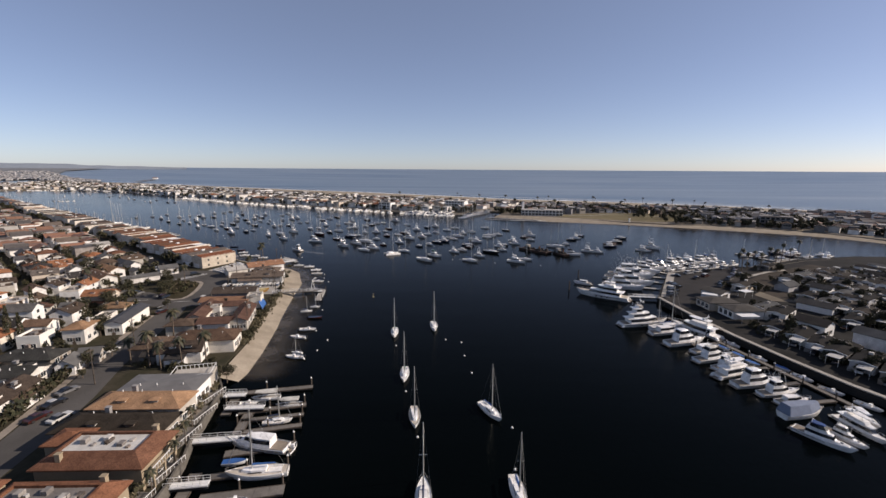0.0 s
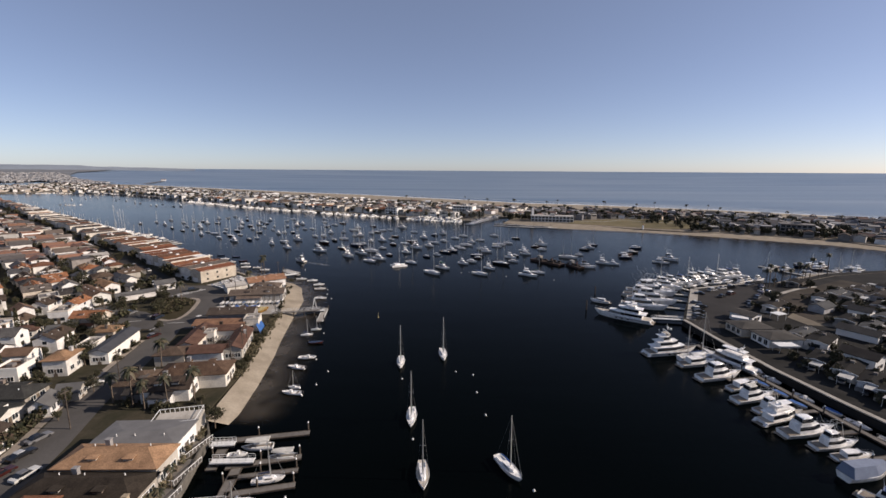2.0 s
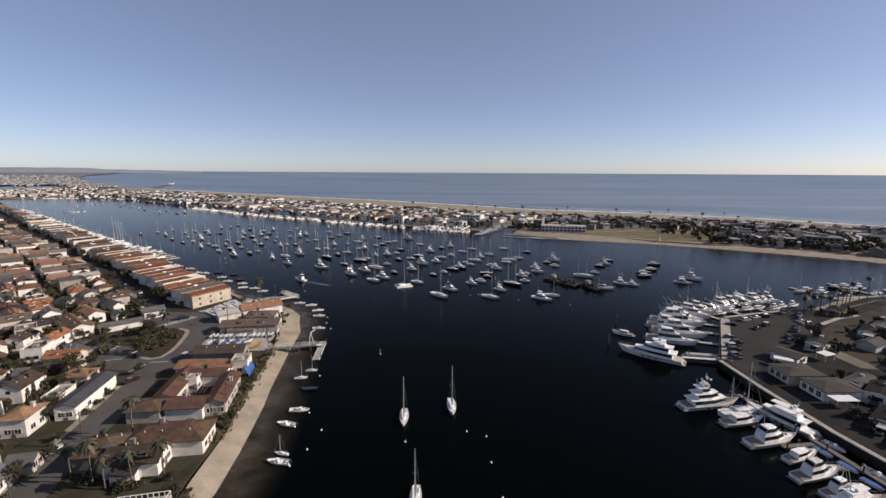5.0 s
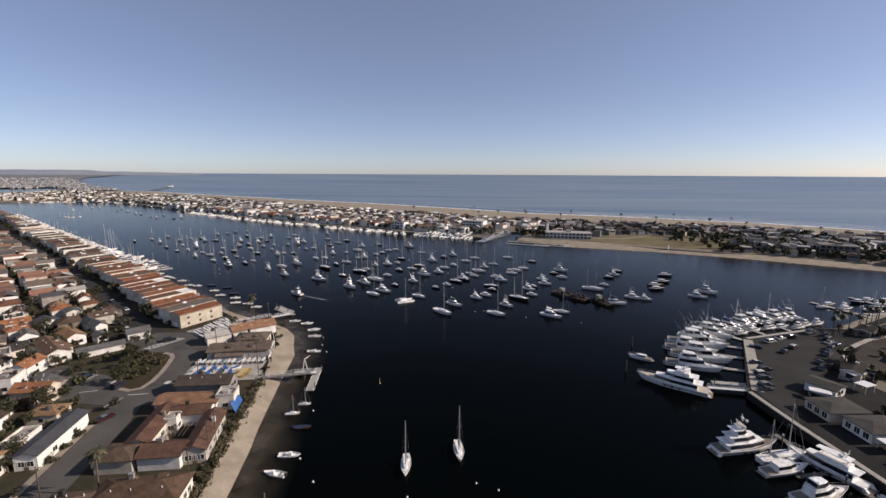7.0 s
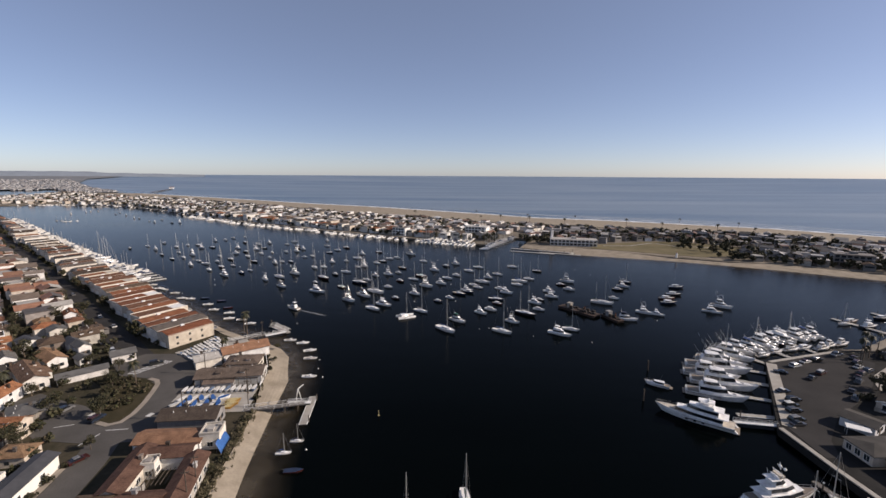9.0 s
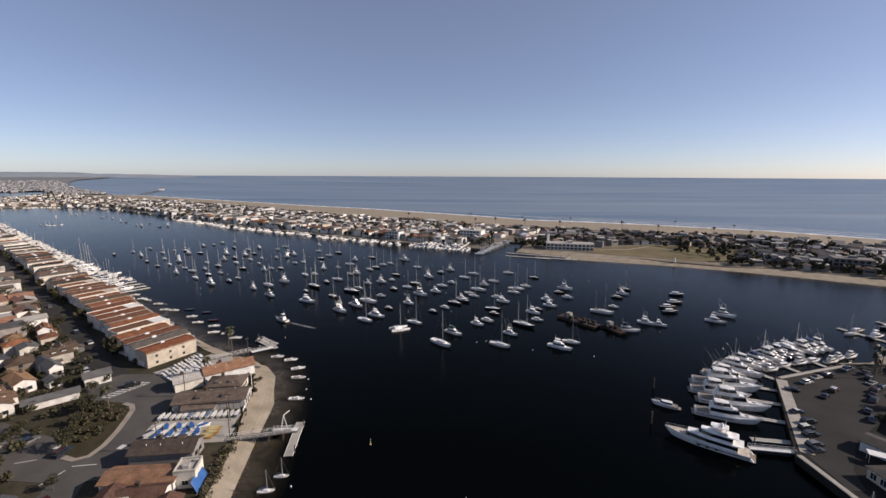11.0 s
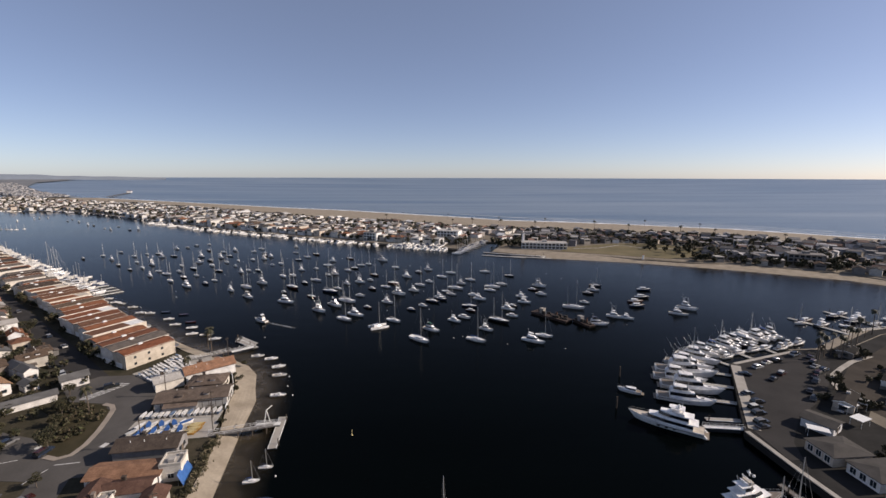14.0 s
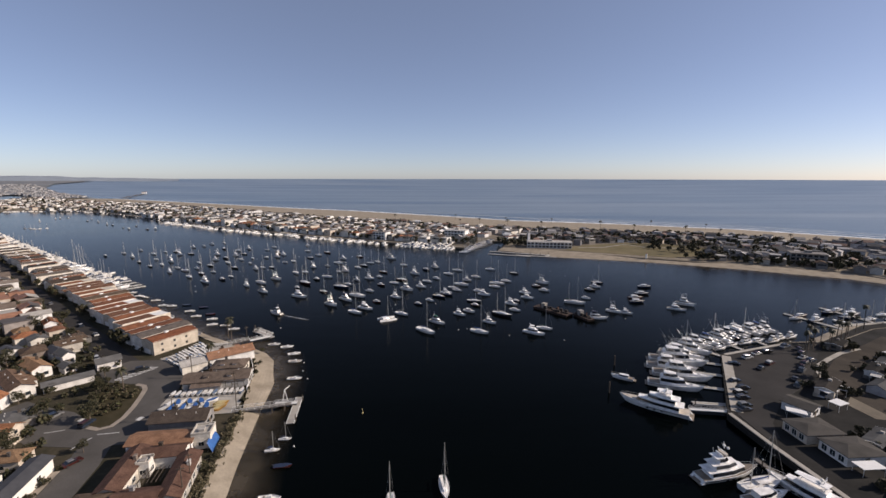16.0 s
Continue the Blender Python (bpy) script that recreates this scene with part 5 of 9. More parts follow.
def moored(rows, lo=0.78, hi=1.03, turn=-35):
    return [at(-5 + (x + 5) * 0.985, 55 + (y - 55) * 0.985, 0, turn + rng.gauss(0, 6), rng.uniform(lo, hi)) for x, y in rows]


def share(protos, poses):
    for k, proto in enumerate(protos):
        if poses[k::len(protos)]:
            place(proto, poses[k::len(protos)])


SAILS = SAIL_A + SAIL_B + SAIL_C
share([sailboat(10.0, label="white sailboat with a covered boom on a mooring", plain=True, tall=1.5),
       sailboat(10.5, dark=True, label="dark-hulled sailboat with a covered boom on a mooring", plain=True, tall=1.5),
       sailboat(9.2, label="small white sailboat with tan deck on a mooring", plain=True, tall=1.55),
       sailboat(11.5, cover=BLUECOVER, label="long white sailboat with a blue boom cover on a mooring", plain=True, tall=1.5)], moored([p for p in SAILS if p[1] < 400]))
share([sailboat(10.0, label="far white sailboat with a covered boom on a mooring", plain=True, tall=1.5, far=True),
       sailboat(10.5, dark=True, label="far dark-hulled sailboat on a mooring", plain=True, tall=1.5, far=True),
       sailboat(9.2, label="far small white sailboat on a mooring", plain=True, tall=1.55, far=True)], moored([p for p in SAILS if p[1] >= 400]))
share([sailboat(12.5, 2, label="white two-masted sailing boat on a mooring", tall=1.25), sailboat(13.0, 2, True, label="dark-hulled two-masted sailing boat on a mooring", tall=1.25)], moored(TWO_MAST, 0.95, 1.1))
place(sailboat(13.0, label="large white cruising sailboat, bare mast, on a mooring", plain=True, tall=1.2), moored([(-11, 258)], 1, 1))
place(catamaran(label="white sailing catamaran with a tall bare mast"), [at(-33, 274, 0, 25, 0.82)])
share([cruiser(9.5, label="white flybridge motor boat on a mooring", plain=True),
       cruiser(8.5, False, label="small white cabin motor boat on a mooring", plain=True),
       cruiser(9.0, False, True, label="dark-hulled cabin motor boat on a mooring", plain=True),
       cruiser(10.0, True, False, True, label="white fishing boat with a tower and outriggers", plain=True)], moored(MOTOR_A + MOTOR_B + MOTOR_C, 0.7, 0.95))
share([cruiser(12.5, label="large white flybridge motor boat on a mooring", plain=True), cruiser(12.0, True, False, True, label="large white sport fishing boat with a tower"), cruiser(12.5, True, cover=CANVAS, label="large white motor boat with a canvas top")], moored(BIG_MOTOR, 0.84, 1.02))


place(cruiser(10.0, False, True, label="dark low workboat rafted with others on a mooring", plain=True), [at(x, y, 0, r) for x, y, r in ((144.9, 344.7, -8), (134.1, 325.9, -5), (125.2, 316.2, -2), (122.1, 307.1, 1))])


def work_barge(length, beam, seed, label):
    r = random.Random(seed)
    ob = tagged(new("work_barge"), label, "barge", "work barges")
    bm = bmesh.new()
    low = [(-length / 2 + 1, -beam / 2), (length / 2 - 1, -beam / 2), (length / 2 - 1, beam / 2), (-length / 2 + 1, beam / 2)]
    high = [(-length / 2, -beam / 2), (length / 2, -beam / 2), (length / 2, beam / 2), (-length / 2, beam / 2)]
    prism(bm, low, high, -0.4, 1.3)
    part("hull", bm, RUST, ob)
    for _ in range(26):
        x, y, s = r.uniform(-length * 0.45, length * 0.4), r.uniform(-beam * 0.38, beam * 0.3), r.uniform(0.3, 1.3)
        boxes("cargo", [(x, x + s * 1.6, y, y + s, 1.3, 1.3 + s * r.uniform(0.5, 1.5))], RUST, ob)
    boxes("wheelhouse", [(-length * 0.3, -length * 0.3 + 2.4, -1.2, 1.2, 1.3, 3.9), (-length * 0.3 - 0.2, -length * 0.3 + 2.6, -1.4, 1.4, 3.9, 4.05)], GREYWALL, ob)
    tubes("crane", [((length * 0.15, 0, 1.3), (length * 0.15, 0, 4.2), 0.3), ((length * 0.15, 0, 4.0), (length * 0.42, 0.5, 6.4), 0.16, 0.08)], RUST, ob)
    return ob


place(work_barge(24, 6.5, 3, "rusty brown work barge heaped with gear"), [at(63, 288, 0, -50)])
place(work_barge(13, 4.5, 8, "dark workboat with a crane beside the barge"), [at(77.5, 276, 0, -66)])
place(cruiser(9.5, label="white motor boat under way in the fairway"), [at(-99, 285, 0, 150)])

# channel moorings
CHANNEL = [(-16, 136, -86, 0.95), (-3, 142, -84, 1.0), (-10, 106, -88, 0.95), (-6, 86, -84, 0.95), (-3, 62.5, 92, 1.05)]
place(sailboat(8.8, label="white sailboat with a tall mast moored in the channel", tall=1.42), [at(*r[:2], 0, r[2], r[3]) for r in CHANNEL])
place(sailboat(8.6, cover=BLUECOVER, label="white sailboat with a blue boom cover in the channel", tall=1.32), [at(11, 88.5, 0, -62, 1.0), at(13, 63.5, 0, -86, 1.0)])


def buoy(label):
    ob = tagged(new("mooring_buoy"), label, "buoy", "mooring buoys")
    bm = bmesh.new()
    bmesh.ops.create_uvsphere(bm, u_segments=12, v_segments=8, radius=0.27, matrix=Matrix.Translation((0, 0, 0.1)))
    part("ball", bm, BUOY, ob, smooth=True)
    tubes("ring", [((0, 0, 0.45), (0, 0, 0.62), 0.05)], WIRE, ob)
    return ob


BUOYS = [(6, 129), (8, 108), (-5, 79.5), (15, 83), (-14.5, 126), (-9, 98), (1, 131), (6.5, 119), (13.5, 70), (-40, 116), (-37, 130), (-43, 138), (-47, 160), (-56, 203), (-62, 218), (-38, 122), (-46.5, 151), (-60, 210)]
place(buoy("small white ball buoy floating on the water"), [at(x, y) for x, y in BUOYS])
mark = tagged(new("channel_marker"), "yellow channel marker post on the water", "marker")
tubes("float", [((0, 0, -0.3), (0, 0, 0.3), 0.4)], YELLOW, mark, n=10)
tubes("post", [((0, 0, 0.3), (0, 0, 2.2), 0.1, 0.08)], YELLOW, mark, n=8)
boxes("topmark", [(-0.14, 0.14, -0.14, 0.14, 2.1, 2.4)], YELLOW, mark)
mark.matrix_basis = at(-30, 178, 0, 0, 0.75)
ball_rows = []
for _ in range(400):
    x, y = rng.uniform(-230, 130), rng.uniform(235, 500)
    if len(ball_rows) < 46 and -0.72 * x + 130 < y < -0.62 * x + 470 and all((x - a) ** 2 + (y - b) ** 2 > 40 for a, b in SAILS + MOTOR_A + MOTOR_B + MOTOR_C + BIG_MOTOR):
        ball_rows.append((x, y))
bm = bmesh.new()
bmesh.ops.create_uvsphere(bm, u_segments=8, v_segments=6, radius=0.26, matrix=Matrix.Translation((0, 0, 0.15)))
ball = tagged(part("mooring_ball", bm, BUOY, None, smooth=True), "white mooring ball between the moored boats", "buoy", "mooring balls")
place(ball, [at(x, y) for x, y in ball_rows])

# small boats off the beach
OPEN = [(-43, 117, 175), (-47, 132, 170), (-61, 203, 5), (-66, 219, 8), (-69, 227, 20), (-75, 235, 15), (-82, 238, 10), (-214, 331, 20), (-203.5, 322.5, 15), (-198.5, 320, 170), (-185.6, 312, 12), (-174, 301, 10), (-168, 300, 8), (-151, 289.5, 15), (-142, 280, 12), (-130.5, 275, 15), (-125.7, 266, 20), (-118, 264.5, 10), (-111, 259, 18), (-46, 139, 5)]
place(skiff(5.6, label="white open motor boat off the beach"), [at(x, y, 0, r) for x, y, r in OPEN])
DARKS = [(-47, 151, 8), (-160, 302, 12), (-147, 297, 12), (-136, 284, 15)]
place(skiff(5.0, cover=True, mat=NAVY, label="dark small boat under a dark cover"), [at(x, y, 0, r) for x, y, r in DARKS])
place(sailboat(6.0, name="day_sailer", label="small white day sailer off the beach", tall=1.35), [at(-52.5, 158, 0, 12, 0.72), at(-50.8, 163.5, 0, 8, 0.66), at(-43.5, 120, 0, 172, 0.6)])

place(sailboat(5.0, plain=True, far=True, name="day_sailer", label="small sailing boat in the far harbour", tall=1.5), [at(x, y, 0, 20 * k) for k, (x, y) in enumerate(((-643, 708), (-634, 707), (-623, 702), (-616, 703), (-612, 711)))])
# private docks beside the houses
place(cruiser(13.0, False, label="white express cruiser at a private dock"), [at(-36.5, 76, 0, 170)])
place(sailboat(10.8, cover=BLUECOVER, label="white sailboat with blue cover at a private dock", tall=1.12), [at(-33, 68, 0, 188)])
place(launch(label="electric launch with a pale canopy at a dock"), [at(-42, 94, 0, 190), at(-35.5, 91, 0, 188, 0.9)])
place(sailboat(6.2, name="day_sailer", label="small sailboat at a private dock", tall=1.3), [at(-35.5, 84.3, 0, 15)])
place(skiff(4.4, False, True, label="blue covered dinghy at a dock"), [at(-38.5, 71.2, 0, 8)])
place(skiff(3.4, label="small inflatable tender behind the cruiser"), [at(-29.2, 75.3, 0, 80)])
place(skiff(4.0, False, label="white dinghy beside the dock"), [at(-34, 61.6, 0, 12), at(-45, 91.5, 0, 10)])
DOCKS = [(-52, 95.2, 12, 20, 1.6), (-45.5, 87.4, 15, 14.5, 1.5), (-43.5, 84.4, 12, 13.0, 1.2), (-42, 80.0, 14, 12.5, 1.4), (-41.5, 73.2, 15, 13.0, 2.0), (-41, 67.0, 11, 13.5, 1.6), (-40, 61.6, 11, 13.5, 2.4), (-39, 55, 11, 13, 1.6)]
for x, y, r, length, width in DOCKS:
    float_dock(length, width, "weathered plank floating dock with capped piles", ((length - 0.4, 1), (length * 0.45, 1))).matrix_basis = at(x, y, 0, r)
for x, y, length in ((-42, 79.5, 8.0), (-43, 61.5, 6.5), (-48, 86.5, 9)):
    float_dock(length, 2.0, "short weathered cross dock", ((length * 0.5, 1),)).matrix_basis = at(x, y, 0, 98)
for x, y, r, length in ((-49, 75.7, 8, 9.0), (-48.5, 87.8, 4, 8.5), (-46.5, 63.5, 8, 7.0), (-51.5, 93.2, 6, 5.0)):
    float_dock(length, 1.3, "white railed gangway down to a dock", name="gangway", rail=True, mat=WHITE).matrix_basis = at(x, y, 0.95, r)


def pier(length, width, deck_z, label):
    """A fixed pier along +x on rows of piles, with rails."""
    ob = tagged(new("pier"), label, "pier", "piers")
    n = int(length / 0.6)
    boxes("decking", [(k * length / n, (k + 1) * length / n - 0.03, -width / 2, width / 2, deck_z - 0.16, deck_z) for k in range(n)], PLANK, ob)
    for k in range(int(length / 4) + 1):
        for s in (-1, 1):
            tubes("piling", [((k * 4 + 0.2, s * width * 0.42, -1.5), (k * 4 + 0.2, s * width * 0.42, deck_z - 0.1), 0.16)], PILE, ob, n=7)
    for s in (-1, 1):
        tubes("rail", [((0, s * width / 2, deck_z + 1.0), (length, s * width / 2, deck_z + 1.0), 0.05), ((0, s * width / 2, deck_z + 0.5), (length, s * width / 2, deck_z + 0.5), 0.03)] + [((k * length / 8, s * width / 2, deck_z), (k * length / 8, s * width / 2, deck_z + 1.0), 0.05) for k in range(9)], WHITE, ob, n=4)
    return ob


pier(18.5, 2.2, 2.1, "pale wooden pier with rails over the beach").matrix_basis = at(-72.5, 176, 0, 16)
float_dock(17.0, 2.4, "pale floating dock at the pier's end", ((2, 1), (15, 1)), mat=CONCRETE).matrix_basis = at(-54.4, 188.2, 0, -82)
float_dock(7.5, 1.4, "white railed gangway beside the pier", name="gangway", rail=True, mat=WHITE).matrix_basis = at(-61, 182.4, 0.7, 6)
hoist = tagged(new("boat_hoist"), "white boat hoist frame on the pier", "hoist")
tubes("leg", [((s * 1.2, 0, 0), (0, 0, 4.6), 0.12) for s in (-1, 1)], WHITE, hoist)
tubes("jib", [((0, 0, 4.6), (2.6, 0.4, 4.9), 0.12)], WHITE, hoist)
hoist.matrix_basis = at(-57, 181.5, 2.1, 60)
pier(15.5, 2.0, 2.0, "pale wooden pier by the club beach").matrix_basis = at(-107, 230.6, 0, 38)
float_dock(9.5, 1.6, "white railed gangway down to the club dock", name="gangway", rail=True, mat=WHITE).matrix_basis = at(-94.6, 240.3, 0.9, 38)
for x, y, r, length in ((-86.4, 246.8, 143, 15.5), (-88.3, 251.4, 143, 14.5), (-87.6, 246.2, 110, 6.0), (-98.2, 254.4, 95, 6.0)):
    float_dock(length, 2.2, "pale floating club dock", ((length - 1, 1),), mat=CONCRETE).matrix_basis = at(x, y, 0, r)

# ---- yachts at the peninsula ----
place(yacht(21.5, 3, label="white three-deck motor yacht moored stern to the quay"), [at(72.5, 146.5, 0, 11, 0.85)])
place(yacht(24.5, 2, label="large white motor yacht with a long low deckhouse"), [at(69.5, 180.8, 0, 146, 0.9)])
FISH = [(85, 195, -24, 1.0), (92, 203, -23, 1.12), (98, 216.5, -20, 1.2), (92, 210.5, -22, 1.0), (103, 223, -36, 0.95), (111, 229.5, -46, 0.92)]
place(cruiser(19.0, True, False, True, name="sport_fisher", label="white sport fishing yacht, bow towards the quay"), [at(x, y, 0, r, s) for x, y, r, s in FISH])
SLIPS = [(118, 236, -55, 0.95), (125, 239, -64, 0.9), (133, 243, -70, 0.95), (140, 246.5, -72, 1.0), (147, 250, -74, 0.9), (155, 252.5, -76, 0.9), (161, 255, -78, 0.9), (166, 256.5, -78, 0.85)]
share([cruiser(15.0, label="white flybridge cruiser in a marina slip"), cruiser(14.5, True, cover=CANVAS, label="white cruiser with a canvas top in a slip"), cruiser(15.0, True, False, True, label="white fishing boat with outriggers in a slip"), cruiser(13.0, True, True, label="dark-hulled flybridge boat in a slip"), yacht(15.0, 1, label="white motor yacht in a marina slip")], [at(x, y, 0, r, s) for x, y, r, s in SLIPS])
SLIPS_B = [(114, 234.5, -52, 0.8), (121.5, 239, -60, 0.85), (129, 242.5, -66, 0.8), (136.5, 246, -70, 0.85), (143.5, 249.5, -73, 0.85), (151, 252.5, -75, 0.8), (158, 254.5, -77, 0.85), (163.5, 256.5, -78, 0.8), (106.5, 227.5, -42, 0.9)]
share([cruiser(14.0, label="white motor boat tightly berthed in the marina"), cruiser(13.0, False, label="white express boat berthed in the marina"), sailboat(13.0, label="white sailboat berthed in the marina", tall=1.25)], [at(x, y, 0, r, s) for x, y, r, s in SLIPS_B])
INNER = [(143, 238.5, 15, 0.7), (150, 240.5, 15, 0.7), (158, 240.5, 18, 0.7), (134, 235.5, 15, 0.65), (164, 244, 20, 0.7), (126, 231.5, 15, 0.6), (171, 246, 20, 0.7)]
share([cruiser(13.0, label="white motor boat alongside the marina walkway"), cruiser(12.0, False, label="white open cruiser alongside the walkway")], [at(x, y, 0, r, s) for x, y, r, s in INNER])
place(cruiser(8.4, False, label="small white boat beside the big yachts"), [at(68, 202.5, 0, 151)])
QUAY = [(78, 129.5, 14, 0.98), (79.5, 117.5, 16, 0.9), (79.8, 108.2, 18, 0.88), (81.5, 102.6, 10, 0.92), (78, 79, -59, 0.72), (89, 82.5, -84, 0.68)]
share([cruiser(15.0, label="white flybridge cruiser moored off the quay"), cruiser(14.5, True, cover=CANVAS, label="white cruiser with a canvas top off the quay"), yacht(15.5, 1, label="white motor yacht with raked deckhouse off the quay")], [at(x, y, 0, r, s) for x, y, r, s in QUAY])
QUAY_B = [(81, 123.8, 20, 0.8), (80.5, 112.4, 16, 0.8), (84, 94, 6, 0.66), (83, 79.5, -72, 0.6), (94, 87, -100, 0.65), (83.5, 97.8, 8, 0.85), (76.4, 138.0, 12, 0.95)]
share([cruiser(13.5, False, label="white express cruiser moored off the quay"), cruiser(13.0, True, False, True, label="white sport fisher moored off the quay")], [at(x, y, 0, r, s) for x, y, r, s in QUAY_B])
place(yacht(16.5, 1, label="white motor yacht lying along the quay"), [at(86.5, 139.5, 0, 118)])
place(sailboat(15.0, 2, label="white two-masted sailing yacht beside the motor yachts", tall=1.05), [at(78.8, 142.6, 0, 12, 0.9)])
covered = cruiser(11.0, False, plain=True, label="motor boat under a blue fitted cover")
low = cabin_shape(11.0, 3.7, 0.02, 0.9, 0.95, nose=0.3)
bm = bmesh.new()
prism(bm, low, shrink(low, 1.0, 0.62, 0.4), 1.2, 3.3)
part("boat_cover", bm, surface("pale_blue_cover", (0.20, 0.24, 0.32), (0.15, 0.18, 0.25), 0.6, 0.8), covered)
place(covered, [at(81.5, 88.5, 0, 10)])
place(skiff(5.2, label="grey inflatable tender by the quay wall"), [at(96, 106, 0, -70), at(93, 118, 0, -75), at(97.5, 99, 0, -60), at(92, 128, 0, -75), at(100, 92, 0, -65)])
place(skiff(4.2, False, True, label="small covered boat by the quay wall"), [at(90, 136, 0, -80), at(95, 111.5, 0, -75), at(87.4, 125.6, 0, -75), at(88.6, 120.2, 0, -78), at(89, 114.8, 0, -72)])
for x, y, r, length in ((97.5, 181.5, 172, 13), (103.5, 192, 162, 15), (109.5, 203.5, 160, 15), (115.5, 213.5, 158, 14), (121, 222.5, 120, 17), (136, 228, 112, 17), (151, 233, 106, 20)):
    float_dock(length, 1.6, "pale floating finger dock with white edges", ((length - 0.5, 1),), mat=CONCRETE).matrix_basis = at(x, y, 0, r)
float_dock(64, 1.5, "long weathered floating dock beside the quay", tuple((k * 8.0 + 3, -1) for k in range(8))).matrix_basis = at(84.5, 153, 0, -79)
for k in range(7):
    float_dock(9.0, 1.2, "short floating finger dock", ((8.5, 1),)).matrix_basis = at(84.5 + k * 1.6, 146 - k * 8.6, 0, 190)
float_dock(12, 1.3, "white railed gangway down to the yacht dock", name="gangway", rail=True, mat=WHITE).matrix_basis = at(92, 176, 0.9, 172)
mooring_post = tagged(new("mooring_post"), "dark timber mooring pile standing in the water", "post", "mooring posts")
tubes("post", [((0, 0, -2), (0, 0, 4.2), 0.3, 0.26)], PILE, mooring_post, n=8)
place(mooring_post, [at(x, y) for x, y in ((58.5, 191.5), (70, 215))])
# far floats behind the car park
for x, y, r, length in ((197, 283, -70, 30), (228, 294, -78, 34), (208, 262, 8, 34)):
    float_dock(length, 2.2, "grey floating dock in the far basin", tuple((k * 6.0 + 2, 1) for k in range(5)), mat=CONCRETE).matrix_basis = at(x, y, 0, r)
far_slips = [(203, 278, 10), (205, 270, 10), (196, 274, 190), (233, 288, 10), (235, 280, 10), (237, 272, 10), (223, 284, 190), (225, 275, 190), (216, 267, -80), (240, 262, -60), (248, 270, 10), (252, 280, 10)]
share([cruiser(9.0, False, True, label="dark motor boat in the far basin", plain=True), cruiser(10.0, True, True, label="dark workboat in the far basin", plain=True), sailboat(8.5, label="small sailboat in the far basin", plain=True)], [at(x, y, 0, r) for x, y, r in far_slips])


RED = roof_tiles("dark_red_tiles", [(0.165, 0.098, 0.074), (0.14, 0.082, 0.062)])
# ---- island houses: those along the water and the street ----
TAKEN = []


def claim(x, y, r):
    TAKEN.append((x, y, r))


def free(x, y, r):
    return all((x - a) ** 2 + (y - b) ** 2 > (r + c) ** 2 for a, b, c in TAKEN)


def set_house(ob, x, y, turn, r=7.0):
    ob.matrix_basis = at(x, y, 1.9, turn)
    claim(x, y, r)


